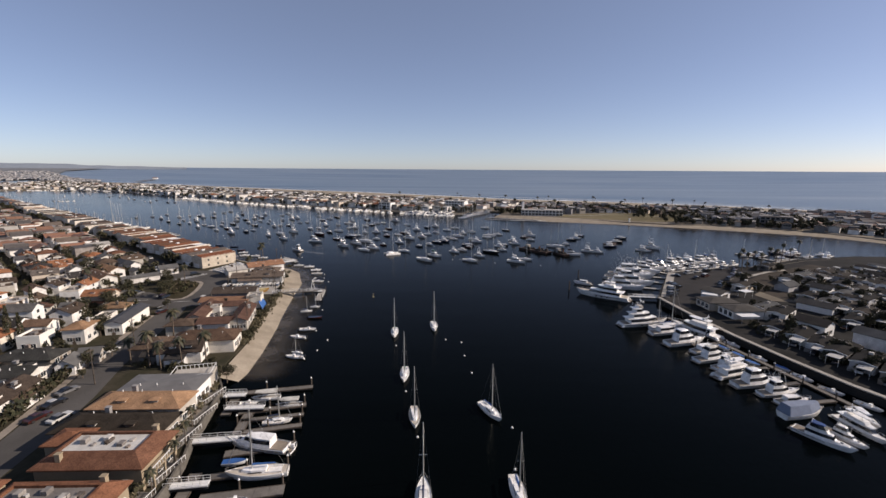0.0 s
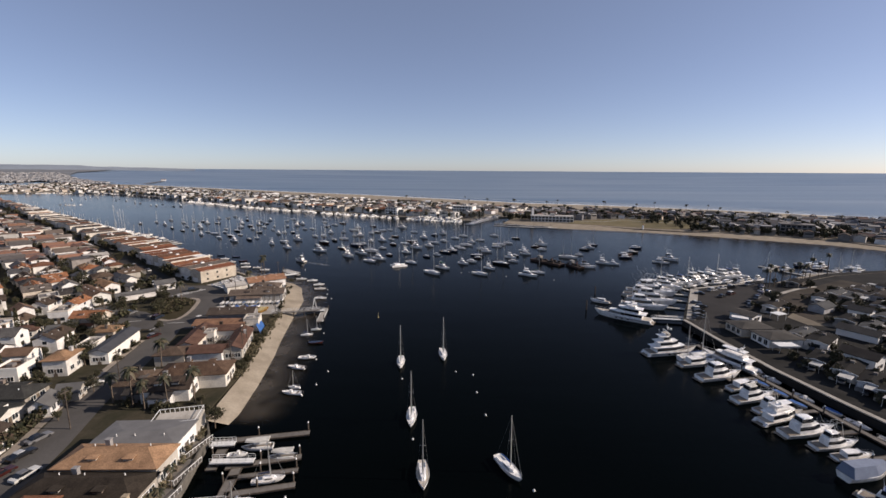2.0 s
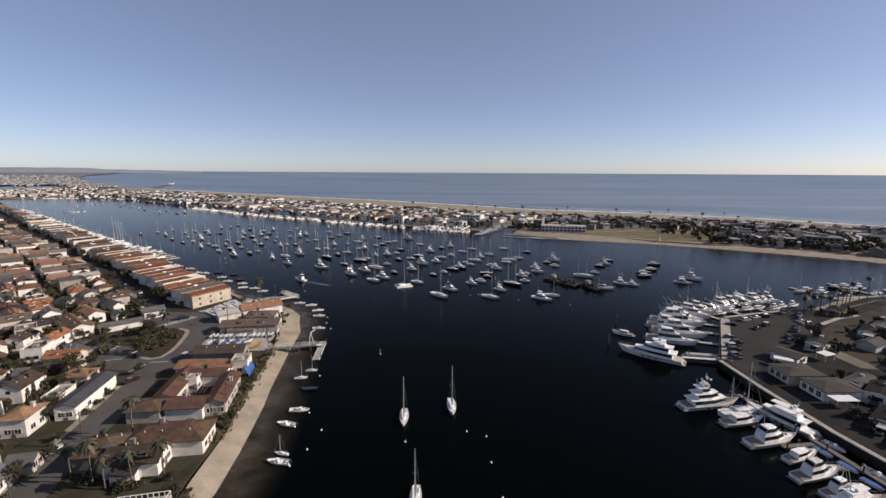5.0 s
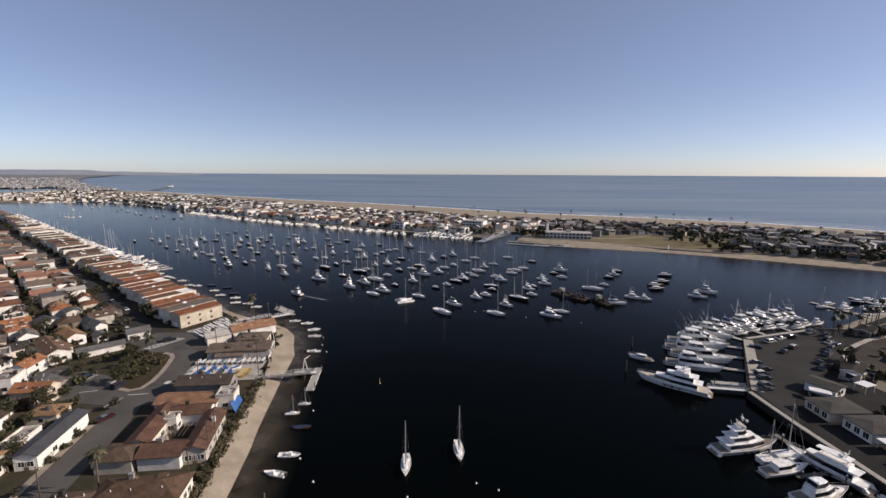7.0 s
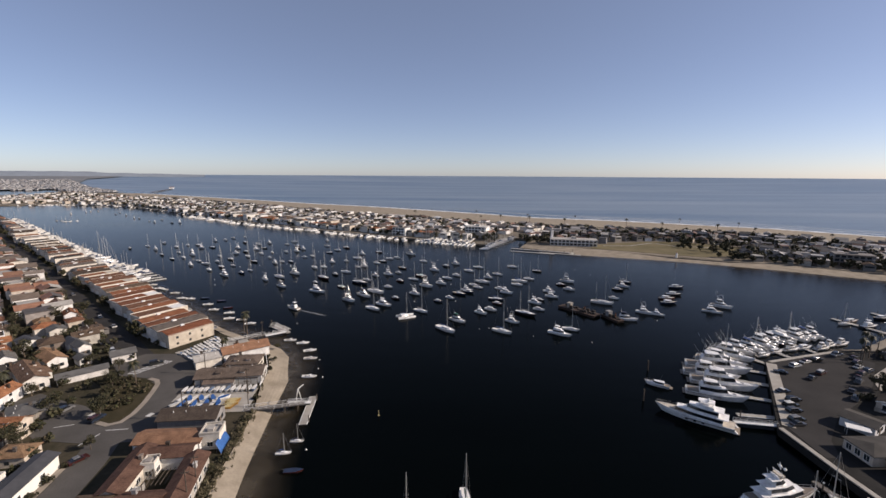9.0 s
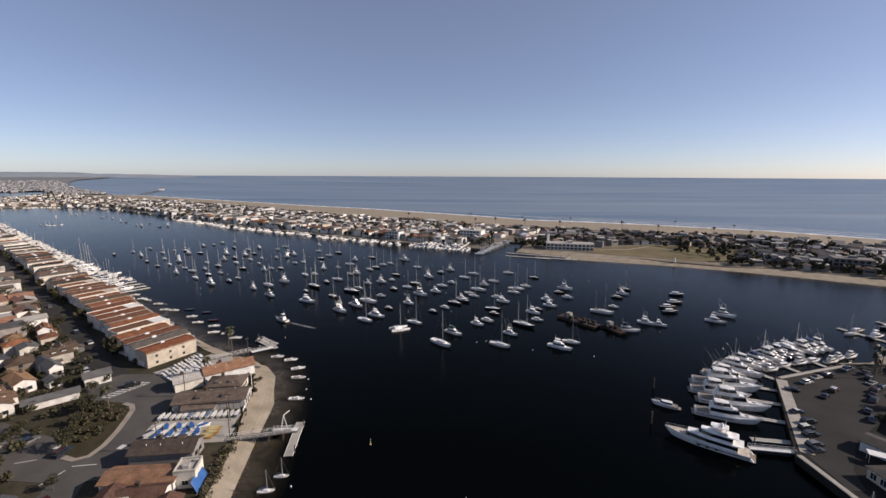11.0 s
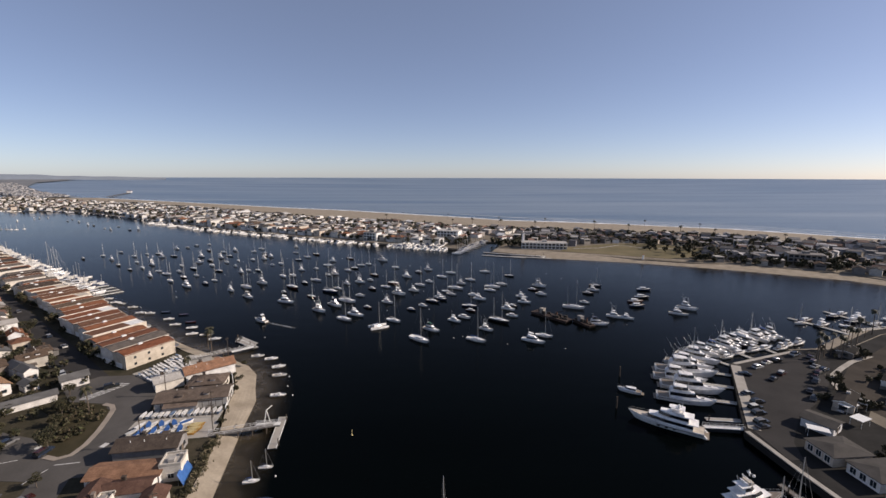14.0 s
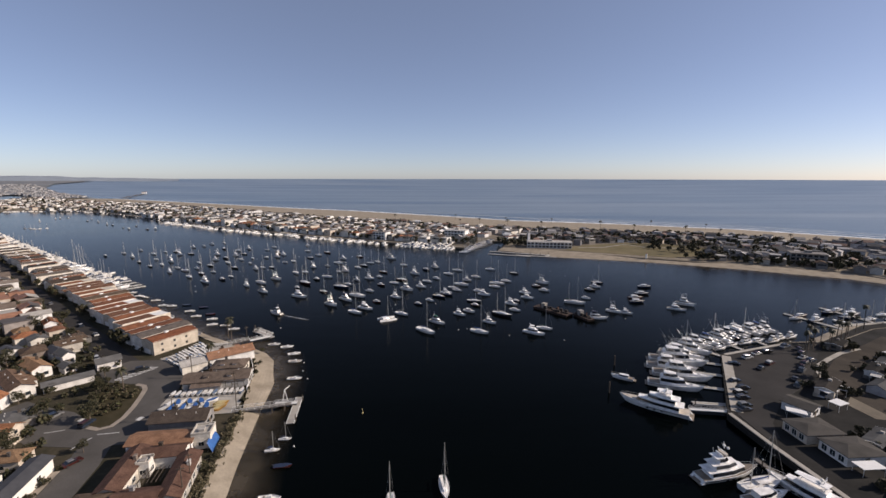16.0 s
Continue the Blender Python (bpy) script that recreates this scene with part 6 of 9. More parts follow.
def mansard(w, d, h, label, deckm, rise=1.6, inset=1.9):
    """A villa with tiled slopes all round a sunken flat deck, an arched loggia, chimneys and a garage wing."""
    ob = tagged(new("villa"), label, "house", "island houses")
    boxes("wall", [(-w / 2, w / 2, -d / 2, d / 2, 0, h)], TAN, ob)
    bm = bmesh.new()
    o, rings = 0.55, []
    for hw, hd, z in ((w / 2 + o, d / 2 + o, h - 0.15), (w / 2 + o, d / 2 + o, h + 0.08), (w / 2 - inset, d / 2 - inset, h + rise), (w / 2 - inset - 0.35, d / 2 - inset - 0.35, h + rise), (w / 2 - inset - 0.35, d / 2 - inset - 0.35, h + 0.2)):
        rings.append([bm.verts.new((x * hw, y * hd, z)) for x, y in ((-1, -1), (1, -1), (1, 1), (-1, 1))])
    for p, q in zip(rings, rings[1:]):
        for i in range(4):
            bm.faces.new((p[i], p[(i + 1) % 4], q[(i + 1) % 4], q[i]))
    bm.faces.new(rings[0][::-1])
    part("roof", bm, TERRACOTTA, ob)
    hw, hd = w / 2 - inset - 0.35, d / 2 - inset - 0.35
    boxes("roof_deck", [(-hw, hw, -hd, hd, h + rise - 0.7, h + rise - 0.45)], deckm, ob)
    for k, (x, y) in enumerate(((-hw * 0.4, -hd * 0.5), (hw * 0.2, 0.1), (-hw * 0.1, hd * 0.55))):
        boxes("roof_unit", [(x, x + 1.2, y, y + 0.9, h + rise - 0.45, h + rise + 0.1 + 0.15 * k)], FLATROOF, ob)
    for x, y in ((w / 2 - 1.3, -d / 2 + 2.2), (-w / 2 + 0.5, d / 2 - 4.0)):
        boxes("chimney", [(x, x + 0.7, y, y + 0.8, h * 0.6, h + rise + 0.5), (x - 0.08, x + 0.78, y - 0.08, y + 0.88, h + rise + 0.4, h + rise + 0.55)], TAN, ob)
    for k in range(5):
        window(ob, 2, (k - 2) * d / 5.6, 0.9, w / 2, 1.1, 1.2, k > 2)
    for k in (-0.28, 0.0, 0.28):
        window(ob, 3, k * w, 0.4, d / 2, 1.7, 2.0, True)
    boxes("balcony", [(-w / 2 + 0.6, w * 0.2, -d / 2 - 1.5, -d / 2, 2.7, 2.9)] + [(x, x + 0.3, -d / 2 - 1.5, -d / 2 - 1.2, 0, 2.7) for x in (-w / 2 + 0.6, -w * 0.12, w * 0.2 - 0.3)], TAN, ob)
    rows = [(-w / 2 + 0.6 + k * w * 0.07, -w / 2 + 0.66 + k * w * 0.07, -d / 2 - 1.46, -d / 2 - 1.38, 2.9, 3.7) for k in range(10)]
    boxes("balustrade", rows + [(-w / 2 + 0.6, w * 0.2, -d / 2 - 1.5, -d / 2 - 1.36, 3.7, 3.8)], WHITE, ob)
    r = random.Random(int(w * 10))
    for k in range(5):
        x, y, q = r.uniform(-hw + 1, hw - 2), r.uniform(-hd + 1, hd - 2), r.uniform(0.5, 1.3)
        boxes("roof_clutter", [(x, x + q, y, y + q * 0.7, h + rise - 0.45, h + rise - 0.45 + r.uniform(0.2, 0.6))], (SHINGLE, FLATROOF, GREYWALL)[k % 3], ob)
    return ob


TAN = surface("tan_stucco", (0.36, 0.29, 0.20), (0.27, 0.215, 0.15), 0.3, 0.9, grain=4.0, spec=0.05)
PALEDECK = surface("pale_roof_coating", (0.62, 0.60, 0.56), (0.40, 0.385, 0.36), 0.35, 0.85, grain=2.0, spec=0.1)
set_house(mansard(9.5, 17, 4.4, "cream villa with red tiled slopes round a pale roof deck", PALEDECK), -57.5, 66.3, 92)
set_house(house(4.6, 5.4, 4.3, "hip", TAN, TERRACOTTA, 1.1, 1, chimney=False, extra=False, label="garage wing with a red tiled hip roof"), -66.9, 69.6, 92, 3)
set_house(mansard(8.6, 17, 4.2, "villa with red tiles and a pale grey roof deck", FLATROOF), -57, 54, 92)
set_house(house(4.6, 5.4, 4.3, "hip", TAN, TERRACOTTA, 1.1, 1, chimney=False, extra=False, label="garage wing with a red tiled hip roof"), -70, 56, 92, 3)
set_house(house(8, 17, 4.2, "hip", TAN, TERRACOTTA, 1.8, 3, label="house with a red tiled hip roof by the water"), -56, 43.5, 92)
set_house(house(6.6, 20, 3.4, "hip", GREYWALL, roof_tiles("dark_shakes", [(0.052, 0.043, 0.034), (0.052, 0.043, 0.034)], 4.5), 1.7, 3, True, label="low house with a dark brown shingle roof"), -63, 75.6, 91)
set_house(house(6.4, 18, 4.4, "hip", top=roof_tiles("peach_tiles", [(0.40, 0.245, 0.145), (0.40, 0.245, 0.145)]), rise=1.8, panes=3, fine=True, label="white house with a peach tiled hip roof"), -62.4, 82.2, 92)
set_house(house(8.0, 16, 4.3, "hip", WHITE, top=surface("grey_membrane", (0.17, 0.165, 0.16), (0.125, 0.12, 0.117), 0.4, 0.8), rise=0.5, panes=3, fine=True, chimney=False, label="white modern house with a grey flat roof"), -62.6, 89.6, 94)


def roof_deck():
    ob = tagged(new("roof_terrace"), "white railed terrace on a garden pavilion", "terrace")
    boxes("slab", [(-4.5, 4.5, -3, 3, 0, 3.6)], STUCCO, ob)
    boxes("rail_cap", [(-4.5, 4.5, s * 2.9 - 0.06, s * 2.9 + 0.06, 4.5, 4.6) for s in (-1, 1)] + [(s * 4.4 - 0.06, s * 4.4 + 0.06, -2.8, 2.8, 4.5, 4.6) for s in (-1, 1)], WHITE, ob)
    for k in range(10):
        for s in (-1, 1):
            boxes("baluster", [(-4.4 + k * 0.97, -4.3 + k * 0.97, s * 2.9 - 0.05, s * 2.9 + 0.05, 3.6, 4.5)], WHITE, ob)
    return ob


set_house(roof_deck(), -60, 96, 14, 5)
set_house(house(8, 17, 3.7, "hip", top=roof_tiles("brown_shakes", [(0.13, 0.085, 0.06), (0.13, 0.085, 0.06)], 4.5), rise=2.0, panes=3, fine=True, label="house with a brown shingle hip roof by the beach"), -69.5, 119.2, 100, 7.5)
set_house(house(7, 11, 3.4, "gable", STUCCO, SHINGLE, 1.7, 2, True, label="white wing with a brown gable roof"), -72, 112, 100, 5)
set_house(house(8, 9, 3.6, "hip", GREYWALL, SHINGLE, 1.8, 2, label="small garden house with a brown roof"), -81, 114, 100, 4)
set_house(house(5.2, 17, 3.8, "gable", STUCCO, RED, 1.1, 4, True, extra=False, label="long white villa wing with a dark red-brown tiled roof"), -83.6, 143, 11, 5)
set_house(house(5.0, 17, 3.7, "gable", STUCCO, RED, 1.1, 4, True, extra=False, label="white villa wing facing the beach, dark tiled roof"), -68.6, 141, 14, 5)
set_house(house(6.4, 8.2, 3.3, "hip", STUCCO, SHINGLE, 1.2, 2, True, chimney=False, extra=False, label="low villa garage with a brown hip roof"), -83.6, 131.5, 98, 4)
set_house(house(6.2, 9.4, 3.5, "gable", STUCCO, RED, 1.1, 2, True, extra=False, label="white front wing with a red-brown tiled roof"), -74, 133.2, 98, 4)
set_house(house(5.0, 10.0, 3.6, "gable", STUCCO, RED, 1.0, 2, extra=False, label="low link wing with a red-brown tiled roof"), -78, 150.5, 100, 4)
set_house(house(3, 3.4, 3.9, "flat", STUCCO, FLATROOF, 0.4, 1, True, chimney=False, extra=False, label="small white roof tower with a terrace"), -80.5, 146, 12, 2)
stair = tagged(new("garden_stair"), "white stepped walls and planters in the courtyard", "stairs")
for k in range(4):
    boxes("step", [(-2.2, 2.2, k * 0.7, k * 0.7 + 0.68, 0, 0.35 + 0.3 * k)], WHITE, stair)
for x in (-2.5, 2.3):
    boxes("side_wall", [(x, x + 0.22, -0.3, 3.4, 0, 1.8)], STUCCO, stair)
stair.matrix_basis = at(-80.5, 137.5, 1.9, 14)
pergola = tagged(new("pergola"), "dark timber pergola over the courtyard", "pergola")
for k in range(9):
    boxes("slat", [(-4 + k, -3.86 + k, -3, 3, 2.6, 2.75)], PILE, pergola)
for x in (-3.9, 3.9):
    for y in (-2.8, 2.8):
        tubes("post", [((x, y, 0), (x, y, 2.6), 0.1)], PILE, pergola, n=5)
pergola.matrix_basis = at(-74.5, 142.5, 1.9, 12)
set_house(house(6.4, 17, 3.3, "gable", STUCCO, roof_tiles("orange_brown_tiles", [(0.29, 0.165, 0.105), (0.25, 0.14, 0.09)]), 1.0, 3, True, extra=False, chimney=False, label="long house with an orange tiled roof"), -82.5, 157, 96, 8)
set_house(house(5.0, 5.4, 4.4, "flat", STUCCO, FLATROOF, 0.4, 1, True, chimney=False, extra=False, label="white corner room with a roof terrace"), -72.4, 159, 12, 3)
tarp = tagged(new("tarpaulin"), "bright blue tarpaulin over a scaffold frame", "tarpaulin")
bm = bmesh.new()
for k in range(6):
    for j in range(4):
        p = [(-1.4 + 0.5 * a + 0.15 * math.sin(3 * b + a), -5 + 2 * b * 0.85, 4.6 - a * 1.25 + 0.18 * math.sin(5 * a + 2 * b)) for a, b in ((j, k), (j + 1, k), (j + 1, k + 1), (j, k + 1))]
        bm.faces.new([bm.verts.new(q) for q in p])
bmesh.ops.remove_doubles(bm, verts=bm.verts, dist=0.001)
sheet = part("sheet", bm, BLUECOVER, tarp, smooth=True)
fat = sheet.modifiers.new("thickness", "SOLIDIFY")
fat.thickness = 0.05
tubes("pole", [((-1.3, y, 0), (-1.3, y, 4.6), 0.05) for y in (-4.5, -1.5, 1.5, 4.5)], ALLOY, tarp, n=5)
tarp.matrix_basis = at(-68.9, 158, 1.9, 12) @ Matrix.Scale(0.7, 4)
# club buildings
FADED = roof_tiles("faded_shakes", [(0.20, 0.155, 0.125), (0.165, 0.13, 0.105)], 4.5)
set_house(house(8.5, 22, 3.4, "gable", GREYWALL, FADED, 1.3, 3, label="long brown-roofed clubhouse with an open veranda"), -86.5, 195.5, 102, 8)
set_house(house(8, 12, 3.4, "hip", STUCCO, FADED, 1.6, 2, label="clubhouse wing with a grey-brown roof"), -87, 205.5, 100, 6)
set_house(house(8, 17, 3.8, "gable", STUCCO, roof_tiles("bright_orange_tiles", [(0.36, 0.20, 0.125), (0.33, 0.18, 0.115)]), 1.6, 3, label="boat shed with an orange tiled roof"), -92.5, 217, 128, 7)
set_house(house(7, 9, 3.4, "gable", STUCCO, FLATROOF, 1.0, 2, label="pale-roofed store beside the boat yard"), -103, 208, 130, 5)
set_house(house(7, 16, 3.6, "gable", GREYWALL, SHINGLE, 1.5, 2, label="dark-roofed house beside the boat yard"), -84, 168, 98, 7)
veranda = tagged(new("veranda"), "row of slim posts carrying a club veranda roof", "veranda")
for k in range(11):
    tubes("post", [((-10.5 + k * 2.1, 0, 0), (-10.5 + k * 2.1, 0, 3.0), 0.09)], PILE, veranda, n=5)
boxes("beam", [(-10.8, 10.8, -0.12, 0.12, 3.0, 3.25)], PILE, veranda)
veranda.matrix_basis = at(-86, 190.4, 1.9, 8)

# dinghies ashore
hull_paint = palette("dinghy_paint", [(0.78, 0.77, 0.74), (0.70, 0.69, 0.66), (0.16, 0.22, 0.32), (0.72, 0.70, 0.66), (0.52, 0.52, 0.50), (0.8, 0.8, 0.78), (0.62, 0.60, 0.56), (0.76, 0.75, 0.72)], 1.0, 0.5, 0.0)


def dinghy(label, cover=hull_paint):
    ob = tagged(new("dinghy"), label, "dinghy", "dinghies ashore")
    hull(ob, 3.6, 1.4, 0.5, hull_paint, 0.8, 0.8, 0.2)
    deck(ob, 3.6, 1.4, 0.5, cover, 0.8, 0.2, drop=-0.12, name="boat_cover")
    return ob


rows = [(-98 + k * 1.75, 186.4 + k * 0.22, 95) for k in range(14)]
place(dinghy("small white sailing dinghy stored on the club yard"), [at(x, y, 2.45, r) for x, y, r in rows])
rows = [(-95.5 + (k % 8) * 1.9 + (k * 7 % 5) * 0.2, 173.6 + (k // 8) * 3.4 + (k % 8) * 0.25, 40 + (k * 47) % 90) for k in range(24)]
place(dinghy("small white boat in the crowded boat yard"), [at(x, y, 2.45, r) for x, y, r in rows[::2]])
place(dinghy("boat under a blue cover in the crowded boat yard", BLUECOVER), [at(x, y, 2.45, r, 1.1) for x, y, r in rows[1::2]])
rows = [(-78.5 + (k % 5) * 0.2, 176.2 + k * 0.75, 8) for k in range(8)]
kayak = tagged(new("kayak"), "orange kayak lying on the yard", "kayak", "kayaks")
hull(kayak, 4.2, 0.7, 0.3, surface("orange_plastic", (0.62, 0.34, 0.08), (0.5, 0.26, 0.06), 1.0, 0.5), 0.3, 0.8, 0.1)
deck(kayak, 4.2, 0.7, 0.3, YELLOW, 0.3, 0.1, drop=-0.08)
place(kayak, [at(x, y, 2.5, r) for x, y, r in rows])
rows = []
for k in range(108):
    a, b = (k % 9 + 0.5) / 9, (k // 9 + 0.5) / 12
    q = (Vector((-119.6, 216.2)).lerp(Vector((-108.7, 208.6)), a)).lerp(Vector((-115.4, 236.0)).lerp(Vector((-102.3, 224.1)), a), b)
    if free(q.x, q.y, -1.2):
        rows.append((q.x + rng.uniform(-0.3, 0.3), q.y + rng.uniform(-0.3, 0.3), 136 + (k * 37) % 24))
place(dinghy("small white boat stored in the boat yard"), [at(x, y, 2.3, r, 0.66) for x, y, r in rows])
claim(-108, 224, 12)
claim(-86, 180, 14)
claim(-100, 192, 6)

# across the street
SLATE = surface("slate_roof", (0.07, 0.07, 0.075), (0.045, 0.045, 0.05), 0.5, 0.8)
FELT = surface("grey_roof_felt", (0.15, 0.145, 0.14), (0.10, 0.097, 0.094), 0.3, 0.9, spec=0.05)
BROWNTILE = roof_tiles("brown_tiles", [(0.20, 0.13, 0.09), (0.20, 0.13, 0.09)])
TANTILE = roof_tiles("tan_tiles", [(0.36, 0.22, 0.13), (0.36, 0.22, 0.13)])
DARKSHAKE = roof_tiles("dark_grey_shakes", [(0.060, 0.060, 0.056), (0.075, 0.072, 0.066)], 4.5)
CREAMWALL = surface("cream_stucco", (0.80, 0.77, 0.70), (0.72, 0.69, 0.62), 0.4, 0.8)
PALEWALL = palette("pale_house_walls", [(0.64, 0.62, 0.58), (0.70, 0.68, 0.65), (0.58, 0.55, 0.50), (0.74, 0.72, 0.69)])
NEARBY = [
    (9, 15, 3.6, "gable", PALEWALL, SHINGLE, 1.5, -97, 86, 8, 7, "low white house with a dark shingle gable roof"),
    (8.4, 12, 3.4, "gable", PALEWALL, DARKSHAKE, 1.5, -104, 97.5, 95, 6, "low white house with a grey-brown roof"),
    (9, 16, 3.0, "hip", GREYWALL, DARKSHAKE, 1.8, -110, 107.5, 95, 7, "wide dark cottage under hipped grey shingles"),
    (5.2, 7, 3.2, "gable", STUCCO, FELT, 1.7, -96.5, 103.5, 20, 3.5, "small gabled cottage with pale walls"),
    (4.8, 6, 2.9, "gable", STUCCO, FELT, 1.6, -96, 110, 105, 3.2, "small grey-roofed garden cottage"),
    (7.4, 9.4, 5.2, "hip", PALEWALL, TANTILE, 1.5, -111, 124.5, 12, 5, "white two-storey house with a tan tiled hip roof"),
    (7.4, 8.6, 4.6, "flat", CREAMWALL, BROWNTILE, 0.6, -119.5, 119, 12, 4.6, "cream house with arched windows and a flat brown roof"),
    (7, 8.6, 5.0, "gable", CREAMWALL, BROWNTILE, 1.4, -125.5, 127, 100, 4.6, "cream two-storey house with a brown tiled roof"),
    (8, 9, 4.8, "hip", STUCCO, TERRACOTTA, 1.6, -130, 118, 12, 5, "house with an orange tiled hip roof"),
    (6.4, 21, 4.2, "gable", CREAMWALL, SLATE, 0.9, -106.3, 138, 12, 9, "long cream house with a dark slate roof"),
    (5.6, 9, 4.0, "flat", STUCCO, FLATROOF, 0.4, -113, 136.5, 12, 4, "flat-roofed wing with a white walled deck"),
    (8, 9, 3.2, "hip", STUCCO, RED, 1.2, -146, 149.5, 30, 5, "low house with a dark red tiled roof"),
    (6.6, 9, 3.0, "gable", PALEWALL, FELT, 1.2, -135.5, 151, 110, 4.4, "low white house with a grey gable roof"),
    (8, 10, 4.8, "flat", STUCCO, FELT, 0.5, -148, 165.5, 20, 5.5, "house with a walled flat grey roof"),
    (9, 11, 3.2, "hip", GREYWALL, FELT, 0.9, -136.5, 168, 40, 6, "low building with a grey roof beside the junction"),
    (6.6, 8.4, 5.2, "gable", PALEWALL, BROWNTILE, 1.9, -163, 165, 58, 4.6, "white gabled two-storey house"),
    (6.4, 16, 2.8, "gable", PALEWALL, FELT, 0.9, -141.8, 195, 135, 6, "low long white house with a grey roof"),
    (8.6, 22, 4.6, "gable", PALEWALL, BROWNTILE, 1.8, -157, 190.5, 55, 8, "big white house with a brown tiled gable roof"),
    (7.6, 16, 4.4, "gable", PALEWALL, TANTILE, 1.6, -163, 204.5, 60, 7, "white house with a tan tiled gable roof"),
    (5, 7, 2.9, "gable", PALEWALL, FELT, 1.2, -152, 206.5, 60, 3.6, "small white gabled house"),
    (7.4, 10, 3.8, "gable", PALEWALL, FELT, 1.4, -138.5, 210, 135, 5, "white gabled house with a grey roof by the junction"),
    (5.4, 9.4, 4.6, "gable", PALEWALL, FELT, 1.5, -160, 215, 60, 4, "white gabled house with a grey roof"),
    (5.4, 9.4, 4.6, "gable", PALEWALL, SLATE, 1.5, -167, 218.5, 60, 4, "white gabled house with a dark roof"),
    (9, 10, 4.2, "hip", GREYWALL, SHINGLE, 1.8, -172, 234, 50, 5.5, "grey house with a broad brown hip roof"),
    (8, 10.5, 5.2, "gable", PALEWALL, SLATE, 1.2, -185, 217.5, 63, 5, "white house with a dark slate roof"),
    (9, 9, 5.2, "hip", PALEWALL, TERRACOTTA, 1.5, -187.5, 206.5, 60, 5, "white house with a red tiled hip roof"),
    (7.6, 9, 4.8, "gable", PALEWALL, FELT, 1.2, -187, 232, 55, 4.6, "pale house with a grey gable roof"),
    (7.6, 8.6, 4.4, "hip", STUCCO, TERRACOTTA, 1.4, -190, 244.5, 55, 4.4, "house with a red tiled roof beside the street")]
for w, d, h, roof, wall, top, rise, x, y, turn, r, label in NEARBY:
    set_house(house(w * 0.78, d * (0.78 if d < 14 else 0.9), h * 0.9, roof, wall, top, rise * 0.85, 2, y < 150, chimney=w > 7, extra=w > 8.2, label=label), x, y, turn, r * 0.8)

# row houses along the water
U, V, O = Vector((-0.777, 0.629)), Vector((-0.629, -0.777)), Vector((-122.9, 229.6))
row_turn = math.degrees(math.atan2(-V.y, -V.x)) - 90 + 10
protos = [townhouse(label="cream row house with a low terracotta roof"), townhouse(h=5.9, label="cream row house, lower, with terracotta roof"),
          townhouse(h=6.5, roof="flat", label="white row house with a tiled flat roof and terrace"), townhouse(h=6.2, top=SHINGLE, label="row house with a brown shingle roof"),
          townhouse(h=6.0, plain=True, label="distant row house with a terracotta roof"), townhouse(h=6.5, roof="flat", top=FLATROOF, plain=True, label="distant white row house with a pale flat roof"), townhouse(h=6.4, top=SHINGLE, plain=True, label="distant row house with a brown roof")]


def row_at(s, v):
    """A point s metres along the row and v metres inland of its middle; the shore bends slowly inland."""
    return O + U * s + V * (v + 0.03 * max(0.0, s - 150))


order = [0, 3, 0, 1, 2, 0, 1, 0, 2, 1, 0, 3, 1, 2, 0, 1, 0, 2] + [rng.choice((4, 6, 6, 6, 5)) for _ in range(36)]
far_row = [row_at(4.7 + 9.4 * k, rng.uniform(-1.0, 2.2)) for k in range(len(order), len(order) + 34)]
poses = [[] for _ in protos]
for k, kind in enumerate(order):
    p = row_at(4.7 + 9.4 * k, rng.uniform(-0.6, 2.4) if k < 18 else rng.uniform(-2.5, 4.5))
    poses[kind].append(at(p.x, p.y, 1.9, row_turn + rng.uniform(-1, 1)) @ Matrix.Diagonal((1.0, rng.uniform(0.88, 1.04) if k < 18 else rng.uniform(0.75, 1.02), rng.uniform(0.80, 0.95) if k < 18 else rng.uniform(0.6, 1.0), 1)))
    claim(p.x, p.y, 5.5)
    q = p + V * 8
    claim(q.x, q.y, 4)
for proto, rows in zip(protos, poses):
    place(proto, rows)
# docks and boats in front of the far part of the row
poses_a, poses_b, poses_c = [], [], []
for k in range(16, 76):
    p = row_at(4.7 + 9.4 * k, -20)
    turn = math.degrees(math.atan2(-V.y, -V.x))
    if k % 3 == 0:
        poses_c.append(at((p + V * 7).x, (p + V * 7).y, 0, turn))
    poses_a.append(at(p.x, p.y, 0, turn + (180 if k % 2 else 0) + rng.gauss(0, 3), rng.uniform(0.75, 1.15)))
    q = p + U * 4.0 + V * 1.5
    if k % 2:
        poses_b.append(at(q.x, q.y, 0, turn + 180 + rng.gauss(0, 3), rng.uniform(0.7, 1.0)))
share([cruiser(11.0, False, plain=True, label="white motor boat at a dock behind the row houses"), cruiser(10.0, False, True, plain=True, label="dark-hulled cabin boat at a row house dock")], poses_a[:8])
share([sailboat(10.0, plain=True, far=True, label="sailboat at a dock behind the row houses"), skiff(6.0, label="open boat at a row house dock")], poses_b[:8])
place(float_dock(14, 1.8, "pale floating dock behind the row houses", ((13, 1), (7, 1)), mat=CONCRETE), poses_c)
place(sailboat(16.0, plain=True, far=True, label="large white sailing yacht with a tall mast at a dock", tall=1.35), [at(row_at(q, -21).x, row_at(q, -21).y, 0, turn, z) for q, z in ((243, 0.95), (251, 1.0), (258, 0.9), (270, 1.1))])
near_float = float_dock(22, 2.0, "pale floating dock at the end of the beach", ((21, 1), (14, -1), (7, 1)), mat=CONCRETE)
place(near_float, [at(*row_at(q, -11.5)[:], 0, 52) for q in (148, 156, 166, 176)])

